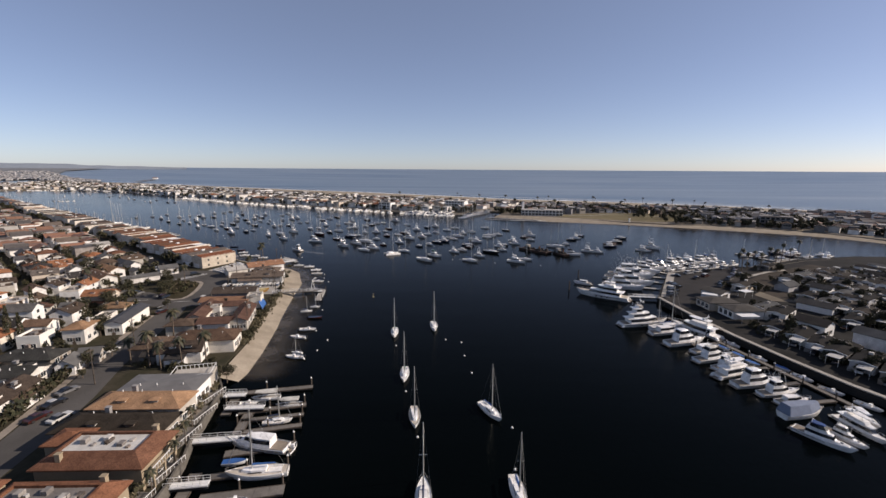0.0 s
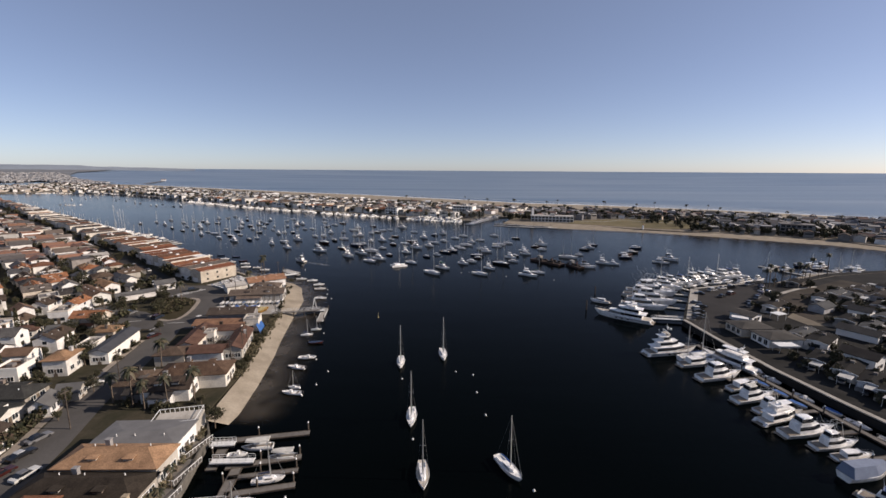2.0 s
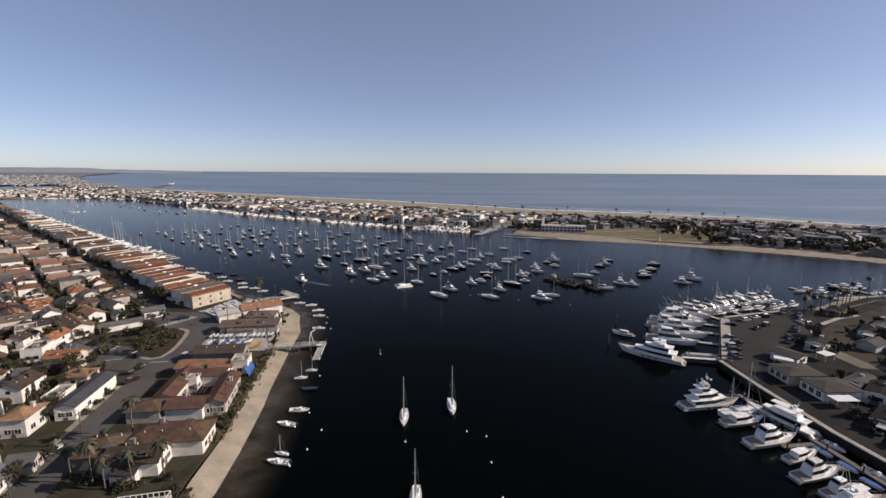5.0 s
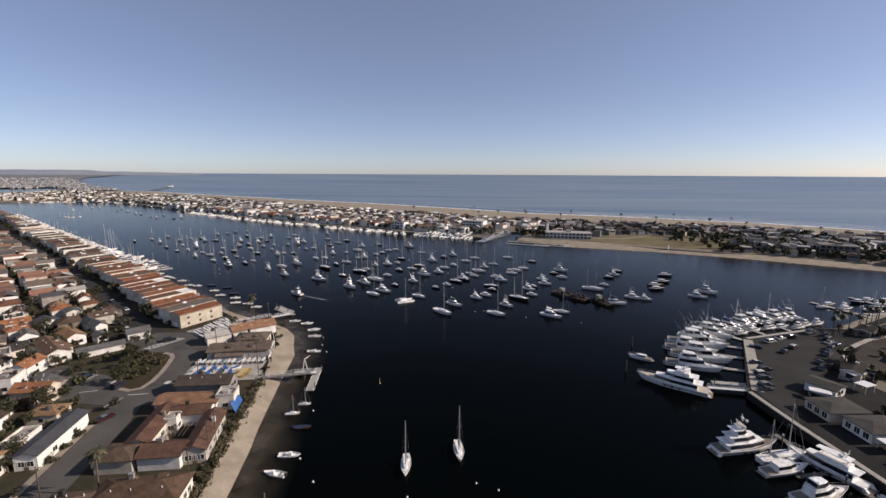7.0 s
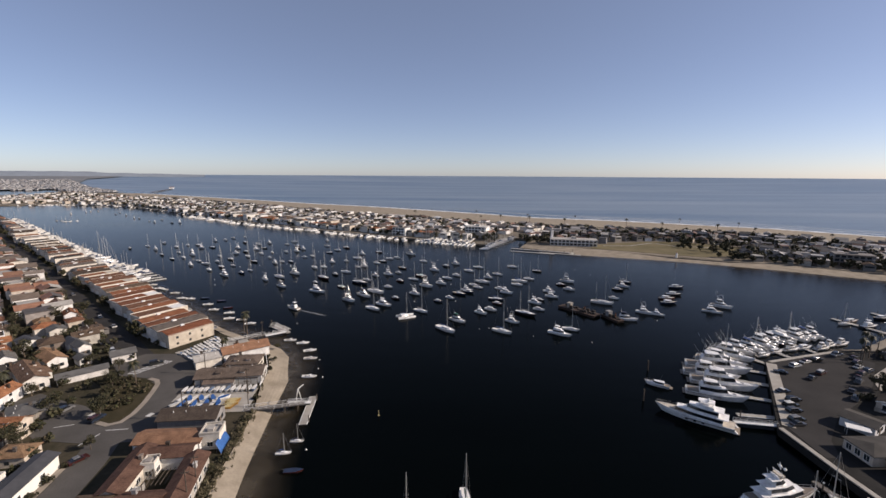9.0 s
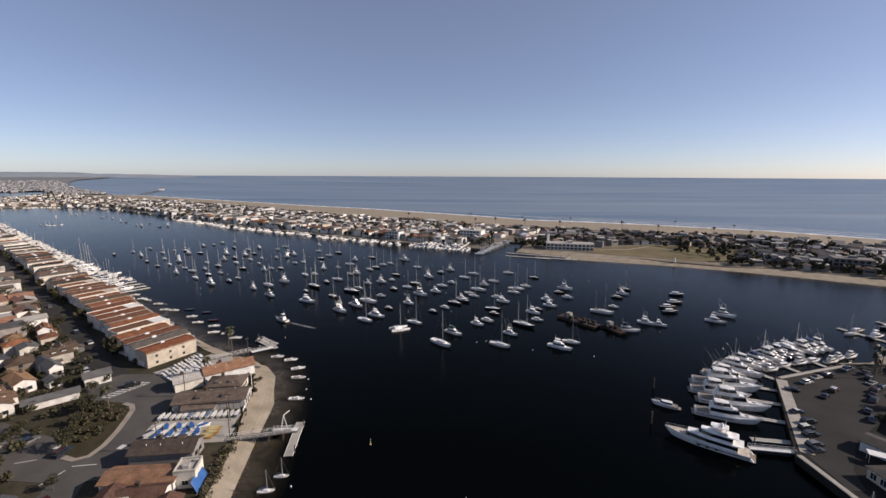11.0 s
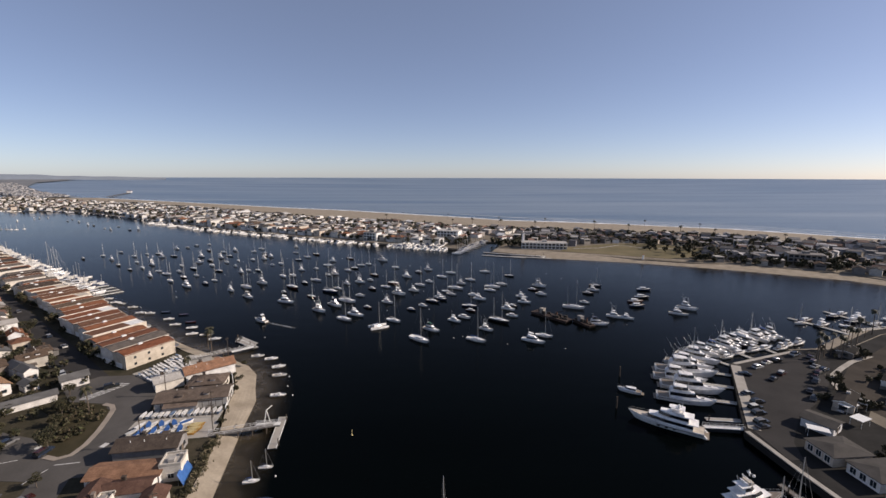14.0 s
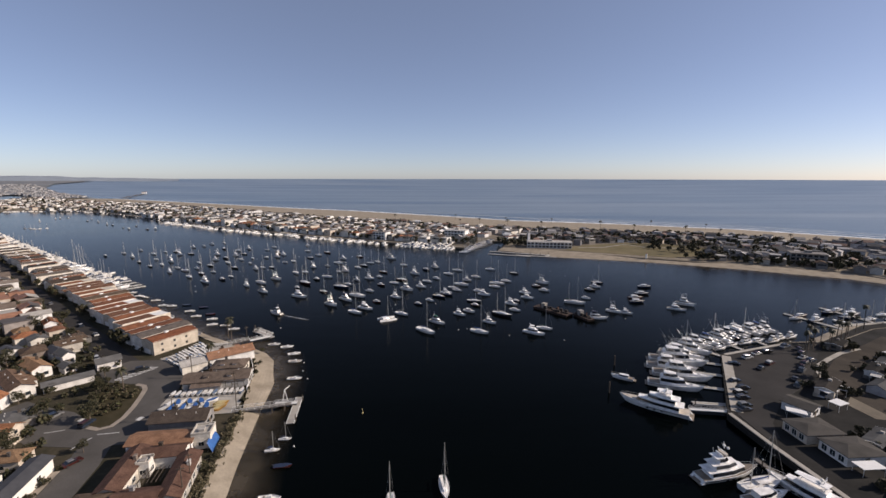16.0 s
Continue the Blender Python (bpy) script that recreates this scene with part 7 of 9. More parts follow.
# inland houses
KINDS = [dict(w=8, d=11, h=5.4, roof="gable", top=SHINGLE, label="two-storey house with a grey-brown shingle gable roof"),
         dict(w=8.5, d=10, h=5.4, roof="hip", top=TERRACOTTA, label="two-storey house with a red tiled hip roof"),
         dict(w=7.5, d=10.5, h=5.6, roof="flat", top=FLATROOF, chimney=False, label="white two-storey house with a flat pale roof"),
         dict(w=8, d=12, h=3.4, roof="gable", top=SHINGLE, label="low house with a brown shingle gable roof"),
         dict(w=9, d=10, h=5.2, roof="hip", top=SHINGLE, wall=GREYWALL, label="grey house with a dark hipped shingle roof"),
         dict(w=7, d=12, h=5.5, roof="gable", top=TERRACOTTA, label="long house with a red-brown tiled gable roof"),
         dict(w=7.8, d=10.5, h=5.6, roof="flat", top=SHINGLE, label="cream house with a dark flat roof and parapet"),
         dict(w=7.5, d=10.5, h=3.5, roof="hip", top=roof_tiles("tan_shakes", [(0.24, 0.17, 0.115), (0.19, 0.14, 0.10), (0.28, 0.18, 0.11)], 4.5), wall=STUCCO, label="low cream house with a tan shingle hip roof"),
         dict(w=7.0, d=9.5, h=5.4, roof="gable", top=roof_tiles("grey_shakes", [(0.14, 0.135, 0.13), (0.10, 0.10, 0.105), (0.19, 0.18, 0.165)], 4.5), wall=WHITE, label="narrow white house with a grey gable roof")]
protos = [house(panes=1, garage=k % 3 == 0, terrace=k in (1, 2), extra=k in (0, 3, 5), **kind) for k, kind in enumerate(KINDS)]
poses = [[] for _ in protos]
deal = itertools.cycle((0, 5, 4, 1, 7, 3, 8, 5, 6, 0, 7, 1, 2, 3))
green, low_green, hedge = [], [], []


town = [(p.x, p.y, row_turn) for p in far_row]


def settle(x, y, turn, r=4.0):
    if x > -1.12 * y - 25 and free(x, y, r):
        claim(x, y, r)
        if math.hypot(x, y) > 330:
            town.append((x, y, turn))
            return True
        poses[next(deal)].append(at(x, y, 1.9, turn + rng.choice((0, 90, 180, -90)) + rng.gauss(0, 3), rng.uniform(0.74, 0.9)))
        return True


for line in (NEAR_STREET, ROW_STREET):
    for (ax, ay), (bx, by) in zip(line, line[1:]):
        n = max(1, int(math.hypot(bx - ax, by - ay) / 5))
        for k in range(n):
            claim(ax + (bx - ax) * k / n, ay + (by - ay) * k / n, 3.0)
for x, y, r in ((-118, 166, 9), (-104, 178, 12), (-124, 203, 9), (-112, 200, 10), (-140, 176, 7), (-122, 186, 9)):
    claim(x, y, r)
grid = math.degrees(math.atan2(U.y, U.x))
for j in range(13):
    back = 31.0 + j * 10.2 + (j // 2) * 5
    for i in range(int(76 - j * 0.9)):
        p = row_at(6 + i * 8.8 + rng.uniform(-1.0, 1.0), back + rng.uniform(-1.5, 1.5))
        if p.x > -1000 and (i < 42 or j < 8):
            settle(p.x, p.y, grid)
        q = p + U * 5 + V * rng.choice((-5.8, 5.8))
        hedge += [(p.x + rng.uniform(-6, 6), p.y + rng.uniform(-6, 6)) for _ in range(3)]
        (green if rng.random() < 0.5 else low_green).append((q.x, q.y))
for j in range(11):
    for i in range(18):
        x = -99 - j * 10.4 - (j // 2) * 5 - i * 2.3 + rng.uniform(-1, 1)
        y = 70 + i * 8.8 + rng.uniform(-1, 1)
        if x < -100:
            settle(x, y, 102)
            (green if rng.random() < 0.55 else low_green).append((x + rng.choice((-6, 6)), y + 5.1))
            hedge += [(x + rng.uniform(-6, 6), y + rng.uniform(-6, 6)) for _ in range(3)]
for proto, rows in zip(protos, poses):
    place(proto, rows)

# trees and shrubs among the houses
trees = [tree(1, 7.5, 3.2, label="rounded dark green garden tree"), tree(2, 9.0, 4.0, 520, label="broad dark green street tree"), tree(3, 6.0, 2.6, 330, label="small olive-green garden tree"), tree(4, 8.0, 3.0, 400, label="loose grey-green garden tree")]
spots = [(-122, 182), (-125, 188), (-119, 178.5), (-129, 192), (-118, 173), (-114.5, 170.5), (-136, 179), (-147, 181), (-140, 162), (-104, 155), (-112, 118), (-108, 128), (-98, 120), (-110, 132), (-125, 133), (-121, 146), (-119, 155), (-131, 150), (-90.5, 100), (-94, 106), (-134, 202), (-148, 205), (-128, 196), (-93, 113), (-110, 95), (-112, 84), (-62, 108)]
rows = [(x, y) for x, y in spots] + [p for p in green if p[0] > -1.1 * p[1] - 25 and free(p[0], p[1], 0.6)][:72]
share(trees, [at(x, y, 1.9, rng.uniform(0, 360), rng.uniform(0.4, 0.7) if k < len(spots) else rng.uniform(0.6, 1.0)) for k, (x, y) in enumerate(rows)])
share([tree(5, 9.0, 4.6, 560, label="broad dark brown-green tree beside the junction"), tree(6, 8.0, 3.8, 480, label="loose brown tree beside the junction")], [at(x, y, 1.9, 40 * x, s) for x, y, s in ((-126.5, 153.5, 0.8), (-131.5, 171.5, 0.8), (-122.5, 154.5, 0.55), (-143.3, 152.5, 0.75), (-53.2, 98.2, 0.5))])
bushes = [shrub(11, 1.8, "dark clipped garden shrub"), shrub(12, 1.3, "low grey-green garden shrub")]
spots = [(-91.5, 82), (-92.5, 87), (-93.5, 92), (-94.5, 98), (-96, 103), (-97, 116), (-101.5, 132), (-102.5, 137), (-103.5, 142), (-104.5, 148), (-74, 108), (-72, 106), (-70, 105), (-77, 108), (-80, 107), (-68, 106), (-83, 112), (-63, 103), (-60, 105), (-62, 120), (-66, 148), (-68, 165), (-69, 170), (-71.5, 183), (-79, 213), (-77, 205), (-76.5, 199), (-83, 226), (-92, 230), (-52, 66), (-51, 61), (-53, 72), (-55, 78), (-54.5, 82), (-57, 88), (-67, 160), (-65.5, 152), (-62, 133), (-61, 127)]
rows = spots + [p for p in low_green if p[0] > -1.1 * p[1] - 25 and free(p[0], p[1], 0.5)][:60]
share(bushes, [at(x, y, 1.9, rng.uniform(0, 360), rng.uniform(0.7, 1.2)) for x, y in rows])
scrub = [(-75 - k * 0.45 + rng.uniform(-1, 1), 192 + k * 1.6) for k in range(16)] + [(-62.5 + rng.uniform(-1, 1), 123 + k * 1.6) for k in range(10)] + [(-58 + rng.uniform(-2, 2), 101 + k * 0.8) for k in range(6)]
place(shrub(13, 0.9, "low dry dune shrub at the top of the beach"), [at(x, y, 1.8, rng.uniform(0, 360), rng.uniform(0.5, 1.1)) for x, y in scrub])
palms = [palm(21, 9.5, "tall slender fan palm beside the street"), palm(22, 11.0, "tall fan palm with a shaggy crown")]
spots = [(-84, 108), (-78, 106.5), (-74, 105), (-69, 106), (-64, 108.5), (-81, 122), (-47.4, 68.2), (-48.6, 73.2), (-46.8, 61), (-51.0, 79.5), (-118, 190), (-103, 240), (-106, 243), (-152, 178), (-99, 214)]
share(palms, [at(x, y, 1.9, rng.uniform(0, 360), rng.uniform(0.75, 1.0) * (0.55 if x > -52 else 1)) for x, y in spots])
place(cypress(31, 9.5, "dark narrow cypress beside a white house"), [at(x, y, 1.9, 30 * k) for k, (x, y) in enumerate(((-111.5, 127), (-112.5, 129.5), (-127, 118), (-126, 121), (-137, 128), (-150, 150), (-131, 108)))])
light_pole = tagged(new("utility_pole"), "tall dark timber pole beside the beach", "pole", "utility poles")
tubes("post", [((0, 0, 0), (0, 0, 9.5), 0.16, 0.11)], PILE, light_pole, n=6)
boxes("crossarm", [(-0.9, 0.9, -0.06, 0.06, 8.7, 8.9)], PILE, light_pole)
place(light_pole, [at(x, y, 1.9, r) for x, y, r in ((-63.5, 126, 20), (-65, 136, 20), (-66, 141, 20), (-72, 178, 10), (-76, 186, 10), (-88, 170, 40), (-99, 200, 40), (-92, 232, 60), (-85, 97, 80), (-90, 118, 80))])

# beach edge: low walls and decks by the water
STAINED = surface("stained_concrete", (0.17, 0.155, 0.135), (0.09, 0.082, 0.07), 0.5, 0.9, grain=2.5, spec=0.05)
sea_wall = tagged(new("sea_wall"), "pale low sea wall between gardens and water", "wall", kind="structure")
line = [(-44, 20), (-45.7, 62.8), (-47.2, 70), (-49.2, 76), (-50.2, 82), (-53.2, 95.7), (-58, 103)]
for a, b in zip(line, line[1:]):
    bm = bmesh.new()
    box(bm, 0, math.hypot(b[0] - a[0], b[1] - a[1]), -0.2, 0.2, -1.5, 2.35, m=pose(a[0], a[1], 0, 0, 0, math.degrees(math.atan2(b[1] - a[1], b[0] - a[0]))))
    part("panel", bm, STAINED, sea_wall)
walk_wall = tagged(new("beach_wall"), "low white wall along the top of the beach", "wall", kind="structure")
line = [(-63.6, 141), (-65.6, 151), (-67.2, 162), (-69.6, 175)]
line2 = [(-74.2, 191), (-78.2, 206), (-83.2, 216), (-90, 223.4)]
for part_line in (line2,):
    for a, b in zip(part_line, part_line[1:]):
        bm = bmesh.new()
        box(bm, 0, math.hypot(b[0] - a[0], b[1] - a[1]), 0.0, 0.2, 1.5, 2.9, m=pose(a[0], a[1], 0, 0, 0, math.degrees(math.atan2(b[1] - a[1], b[0] - a[0]))))
        part("panel", bm, WHITE, walk_wall)


def patio(w, d, label):
    ob = tagged(new("patio_deck"), label, "deck", "waterside decks")
    boxes("floor", [(-w / 2, w / 2, -d / 2, d / 2, 0, 0.18)], PLANK, ob)
    boxes("rail", [(w / 2 - 0.1, w / 2, -d / 2, d / 2, 1.05, 1.13), (-w / 2, w / 2, -d / 2, -d / 2 + 0.1, 1.05, 1.13)], WHITE, ob)
    for k in range(9):
        y = -d / 2 + 0.05 + k * (d - 0.1) / 8
        boxes("baluster", [(w / 2 - 0.08, w / 2 - 0.02, y - 0.03, y + 0.03, 0.18, 1.05)], WHITE, ob)
    boxes("table", [(-0.8, 0.8, -0.5, 0.5, 0.85, 0.92), (-0.1, 0.1, -0.1, 0.1, 0.18, 0.85)], TEAK, ob)
    return ob


place(patio(5, 7, "timber deck with white rails beside the water"), [at(-49.2, 58, 1.95, -5), at(-49.5, 66.5, 1.95, -10), at(-51.8, 76, 1.95, -8), at(-52.8, 84, 1.95, -10), at(-54.8, 91.5, 1.95, -15)])

# parked cars
sedan, van = car(label="parked dark saloon car at the kerb"), car("van", "parked sport utility car")
CARS_A = [(-85.0, 82, 76), (-86.4, 87.5, 75), (-88.2, 93, 72), (-80.2, 82, 77), (-103, 150, 65), (-95.6, 116, 75), (118, 211, 150), (135, 221, 20), (126, 206.5, 30), (108, 196, 10), (97.5, 175.5, 10), (152, 217, 25), (144, 208, 35), (132, 197, 40), (-160, 225, 140), (-172, 246, 140), (-190, 259, 140), (-215, 268, 140), (-240, 298, 140), (158, 226, 30)]
CARS_B = [(-128, 173, 75), (-114, 168.5, 85), (-123, 207, 40), (128, 217, 20), (141, 223, 20), (133, 211, 30), (103.5, 186.5, 10), (102, 183, 10), (99, 178, 10), (152.5, 213.5, 25), (141, 204.5, 38), (129, 192, 40), (154, 229, 20), (-150, 218, 140), (-203, 259, 140), (-263, 306, 140), (148, 211, 30), (155, 221, 28), (107, 190, 10)]
place(sedan, [at(x, y, 1.99, r) for x, y, r in CARS_A])
place(van, [at(x, y, 1.99, r) for x, y, r in CARS_B])


def step_along(line, step):
    out = []
    for a, b in zip(line, line[1:]):
        d = math.hypot(b[0] - a[0], b[1] - a[1])
        n = max(1, round(d / step))
        t = Vector((b[0] - a[0], b[1] - a[1])).normalized()
        out += [(Vector(a).lerp(Vector(b), k / n), t) for k in range(n)]
    return out


def inside(x, y, outline):
    hit = False
    for (ax, ay), (bx, by) in zip(outline, outline[1:] + outline[:1]):
        if (ay > y) != (by > y) and x < (bx - ax) * (y - ay) / (by - ay) + ax:
            hit = not hit
    return hit


# ---- homes on the peninsula ----
AWNING = surface("awning_metal", (0.50, 0.49, 0.47), (0.34, 0.33, 0.31), 0.6, 0.6)
CREAM = surface("dull_metal_roof", (0.105, 0.105, 0.105), (0.065, 0.065, 0.065), 0.3, 0.9, spec=0.04)
DARKROOF = surface("dark_felt_roof", (0.036, 0.034, 0.033), (0.022, 0.021, 0.020), 0.3, 0.95, spec=0.03)
BROWNROOF = surface("brown_felt_roof", (0.062, 0.055, 0.049), (0.038, 0.034, 0.031), 0.3, 0.95, spec=0.03)
DULL = palette("home_cladding", [(0.22, 0.215, 0.21), (0.40, 0.40, 0.41), (0.15, 0.14, 0.13), (0.70, 0.70, 0.70), (0.52, 0.53, 0.55), (0.28, 0.25, 0.22), (0.74, 0.73, 0.71)], spec=0.05)
homes = [mobile_home(roofm=DARKROOF, wallm=DULL, label="grey mobile home with a dark shallow roof and white carport"), mobile_home(5.0, 13.5, "grey-blue mobile home with a dull metal roof", True, CREAM, wallm=DULL, side=True), mobile_home(5.8, 12.0, "white-trimmed mobile home with a dark roof", False, DARKROOF, wallm=DULL), mobile_home(5.4, 11.5, "tan mobile home with a brown felt roof", True, BROWNROOF, wallm=DULL), mobile_home(5.2, 12.5, "pale mobile home with a brown roof and side awning", True, BROWNROOF, 0.8, STUCCO, True)]
poses = [[] for _ in homes]
LOT = [(90, 174), (121, 222), (165, 236), (168, 222), (148, 204), (136, 193), (124, 176), (119, 140), (100, 140), (92, 160)]
spots = []
for j in range(7):
    for i in range(-9, 13):
        far = 15.0 * j + 6.0 * (j // 2)
        spots.append((113.3 + i * 1.07 + 0.83 * far + rng.uniform(-0.8, 0.8), 129.2 - i * 6.4 + 0.56 * far + rng.uniform(-0.8, 0.8), 124 + rng.gauss(0, 3), j))
for i in range(8):
    for j in range(4):
        spots.append((156 + i * 12 + j * 4, 198 - j * 10 + i * 4, 20 + rng.gauss(0, 3), 9))
LANE = [(215, 238), (186, 222), (168, 212), (153, 200), (146, 186), (147, 172)]
lane_dots = [p for p, t in step_along(LANE, 4.0)]
kept = []
BIG = ((122.5, 134.5, 9), (131.5, 123, 8), (144, 158, 9), (155.6, 187.5, 8), (165, 180, 8), (142, 175, 8))
for x, y, r, j in spots:
    if all(math.hypot(x - a, y - b) > c for a, b, c in BIG) and x < 1.06 * y + 14 and y < 230 and not inside(x, y, LOT) and all((x - p.x) ** 2 + (y - p.y) ** 2 > 50 for p in lane_dots) and all((x - a) ** 2 + (y - b) ** 2 > 33 for a, b in kept):
        kept.append((x, y))
        poses[rng.choice((0, 0, 3)) if j == 0 else rng.randrange(len(homes))].append(at(x, y, 1.9, r, rng.uniform(0.88, 1.06)))
for proto, rows in zip(homes, poses):
    place(proto, rows)
HALLROOF = surface("grey_brown_felt", (0.098, 0.09, 0.082), (0.062, 0.058, 0.053), 0.25, 0.9, spec=0.04)
for x, y, label in ((107.6, 161.4, "white hall with arched windows and a grey-brown roof"), (110.2, 151.6, "second white hall with a shallow grey-brown roof")):
    hall = house(11.4, 8.2, 2.9, "hip", STUCCO, HALLROOF, 0.9, 1, chimney=False, extra=False, name="clubhouse", label=label, group="homes on the peninsula")
    for k in (-0.3, 0.0, 0.3):
        window(hall, 2, k * 8.2, 0.6, 5.7, 1.5, 1.7, True)
    set_house(hall, x, y, 3, 6)
set_house(house(7, 8, 2.9, "gable", DULL, HALLROOF, 0.8, 2, chimney=False, extra=False, name="clubhouse", label="low grey annex behind the white halls", group="homes on the peninsula"), 115.5, 175, 30, 4)
for x, y, r, w, d, h, roofm, label in ((122.5, 134.5, 28, 8, 10, 4.8, BROWNROOF, "white two-storey house with windows among the homes"), (131.5, 123, 30, 7.5, 10, 5.0, CREAM, "tall pale house with a grey gable roof"), (144, 158, 32, 7, 13, 3.0, HALLROOF, "long white home with a grey roof"), (155.6, 187.5, 118, 6.5, 11, 3.0, CREAM, "grey-blue home beside the lane"), (165, 180, 30, 6.5, 8, 3.8, HALLROOF, "bright white gabled home beside a garden")):
    set_house(house(w * 0.85, d * 0.85, h * 0.85, "gable", WHITE if "white" in label else DULL, roofm, 1.3, 2, True, chimney=False, extra=False, label=label, group="homes on the peninsula"), x, y, r, 6)
for x, y, r, w, d in ((110.5, 170.8, -32, 5.4, 3), (133, 184, 15, 5.5, 3), (107.7, 144.4, 3, 6.6, 3.4), (129, 176, 20, 5, 3.5)):
    canopy = tagged(new("canopy"), "white flat shade canopy on posts", "canopy", "shade canopies")
    boxes("cover", [(-w / 2, w / 2, -d / 2, d / 2, 2.5, 2.62)], WHITE, canopy)
    tubes("post", [((s * w * 0.45, q * d * 0.42, 0), (s * w * 0.45, q * d * 0.42, 2.52), 0.05) for s in (-1, 1) for q in (-1, 1)], WHITE, canopy, n=4)
    canopy.matrix_basis = at(x, y, 1.95, r)
rows, low_rows = [], []
for x, y in kept:
    for k in range(5):
        q = (x + rng.uniform(-7, 8), y + rng.choice((-3.6, 3.6)) + rng.uniform(-1.2, 1.2))
        (rows if k < 2 else low_rows).append(q)
low_rows += [(107 + k * 1.0 + rng.uniform(-1, 1), 134 - k * 4.2) for k in range(12)]
share([tree(41, 5.0, 2.0, 260, label="small dark tree between the homes"), tree(42, 4.2, 2.3, 260, label="low spreading tree between the homes"), tree(45, 6.0, 1.8, 240, label="thin brown tree between the homes")], [at(x, y, 1.9, rng.uniform(0, 360), rng.uniform(0.6, 1.1)) for x, y in rows[:55]])
share([shrub(43, 1.5, "dark hedge shrub beside a home"), shrub(46, 1.1, "dry brown shrub beside a home")], [at(x, y, 1.9, rng.uniform(0, 360), rng.uniform(0.6, 1.2)) for x, y in low_rows[:70]])
cart_rows = [(x - 7.4 * 0.83 + rng.uniform(-1, 1), y - 7.4 * 0.56 + rng.uniform(-0.6, 0.6), 34 + rng.gauss(0, 6)) for x, y in kept[:12]]
place(car(label="dark saloon car under a carport"), [at(x, y, 1.98, r, 0.9) for x, y, r in cart_rows])
share([tree(44, 5.5, 3.0, 460, label="round dark tree at the car park's corner")], [at(143, 199, 1.9), at(153, 207.5, 1.9, 90, 0.5)])
spots = [(157, 222), (161, 225), (165, 227), (170, 229), (175, 230), (181, 233), (188, 238), (196, 243), (205, 248), (214, 253), (185, 233), (170, 224)]
share([palm(51, 10.0, "tall fan palm behind the car park", 18, 1.7), palm(52, 11.5, "slender tall palm near the cove", 18, 1.6)], [at(x, y, 1.9, rng.uniform(0, 360), rng.uniform(0.8, 1.1)) for x, y in spots])
street_lines = tagged(new("street_markings"), "worn white markings on the junction", "road marking", kind="structure")
for x, y, r, l, w in ((-124.6, 205.0, 60, 13, 0.3), (-121.9, 203.5, 60, 13, 0.3), (-121, 165, 20, 5, 0.25), (-118, 172, 80, 3, 1.2), (-108, 159, 75, 6, 0.3), (-100, 172, 80, 2, 1.6), (-104, 164, 10, 6, 0.3)):
    bm = bmesh.new()
    box(bm, -l / 2, l / 2, -w / 2, w / 2, 1.975, 1.982, m=pose(x, y, 0, 0, 0, r))
    part("line", bm, MARK, street_lines)
for k in range(9):
    bm = bmesh.new()
    box(bm, -0.28, 0.28, -1.55, 1.55, 1.975, 1.982, m=pose(-126.4 + k * 0.78, 198.8 + k * 1.36, 0, 0, 0, 95))
    part("line", bm, MARK, street_lines)

# ---- the far spit ----
HARBOUR = [(-891, 1064), (-805, 1029), (-729, 984), (-630, 917), (-560, 872), (-459, 794), (-364, 725), (-304, 687), (-252, 658), (-205, 633), (-160, 604), (-120, 586), (-83, 567), (-48, 551), (-14, 537), (6, 525)]


BUILT = [(-1380, 1400), (-1460, 1240), (-1480, 1020), (-978, 1052), (-812, 1036), (-636, 926), (-464, 803), (-309, 696), (-208, 642), (-122, 596), (-49, 561), (0, 536), (18, 530), (44, 576), (84, 574), (100, 545), (150, 528), (214, 552), (255, 548), (295, 512), (262, 456), (244, 440), (272, 432), (302, 414), (336, 392), (354, 372), (368, 330), (420, 305), (690, 305), (690, 400), (550, 502), (484, 540), (422, 550), (382, 588), (329, 627), (249, 628), (175, 653), (97, 688), (11, 719), (-85, 790), (-193, 830), (-335, 940), (-510, 1064), (-697, 1183), (-979, 1351), (-1248, 1483), (-1440, 1640), (-1480, 1600)]
LAWN = [(132, 495), (160, 482), (200, 463), (222, 452), (250, 458), (290, 500), (291, 510), (271, 529), (247, 545), (214, 546), (176, 533), (150, 520), (138, 510)]
land("lawn_park", LAWN, 1.95, 1.5, DRYLAWN, "dry green park lawn behind the harbour beach", "lawn")
ribbon("pavement_park", *along([(150, 512), (180, 515), (212, 536), (226, 515), (262, 508)], 2.5), 2.0, 2.0, CONCRETE, "pale path across the park lawn", "pavement")
FAR = [dict(w=10, d=12, h=6.5, roof="gable", top=SHINGLE, rise=1.8, label="far beach house with a brown gable roof"), dict(w=10, d=12, h=6.8, roof="flat", top=FLATROOF, label="far white flat-roofed beach house"),
       dict(w=11, d=12, h=6.0, roof="hip", top=TERRACOTTA, rise=1.8, label="far beach house with a red tiled roof"), dict(w=9, d=13, h=8.0, roof="flat", top=FLATROOF, wall=STUCCO, label="far pale three-storey beach house")]


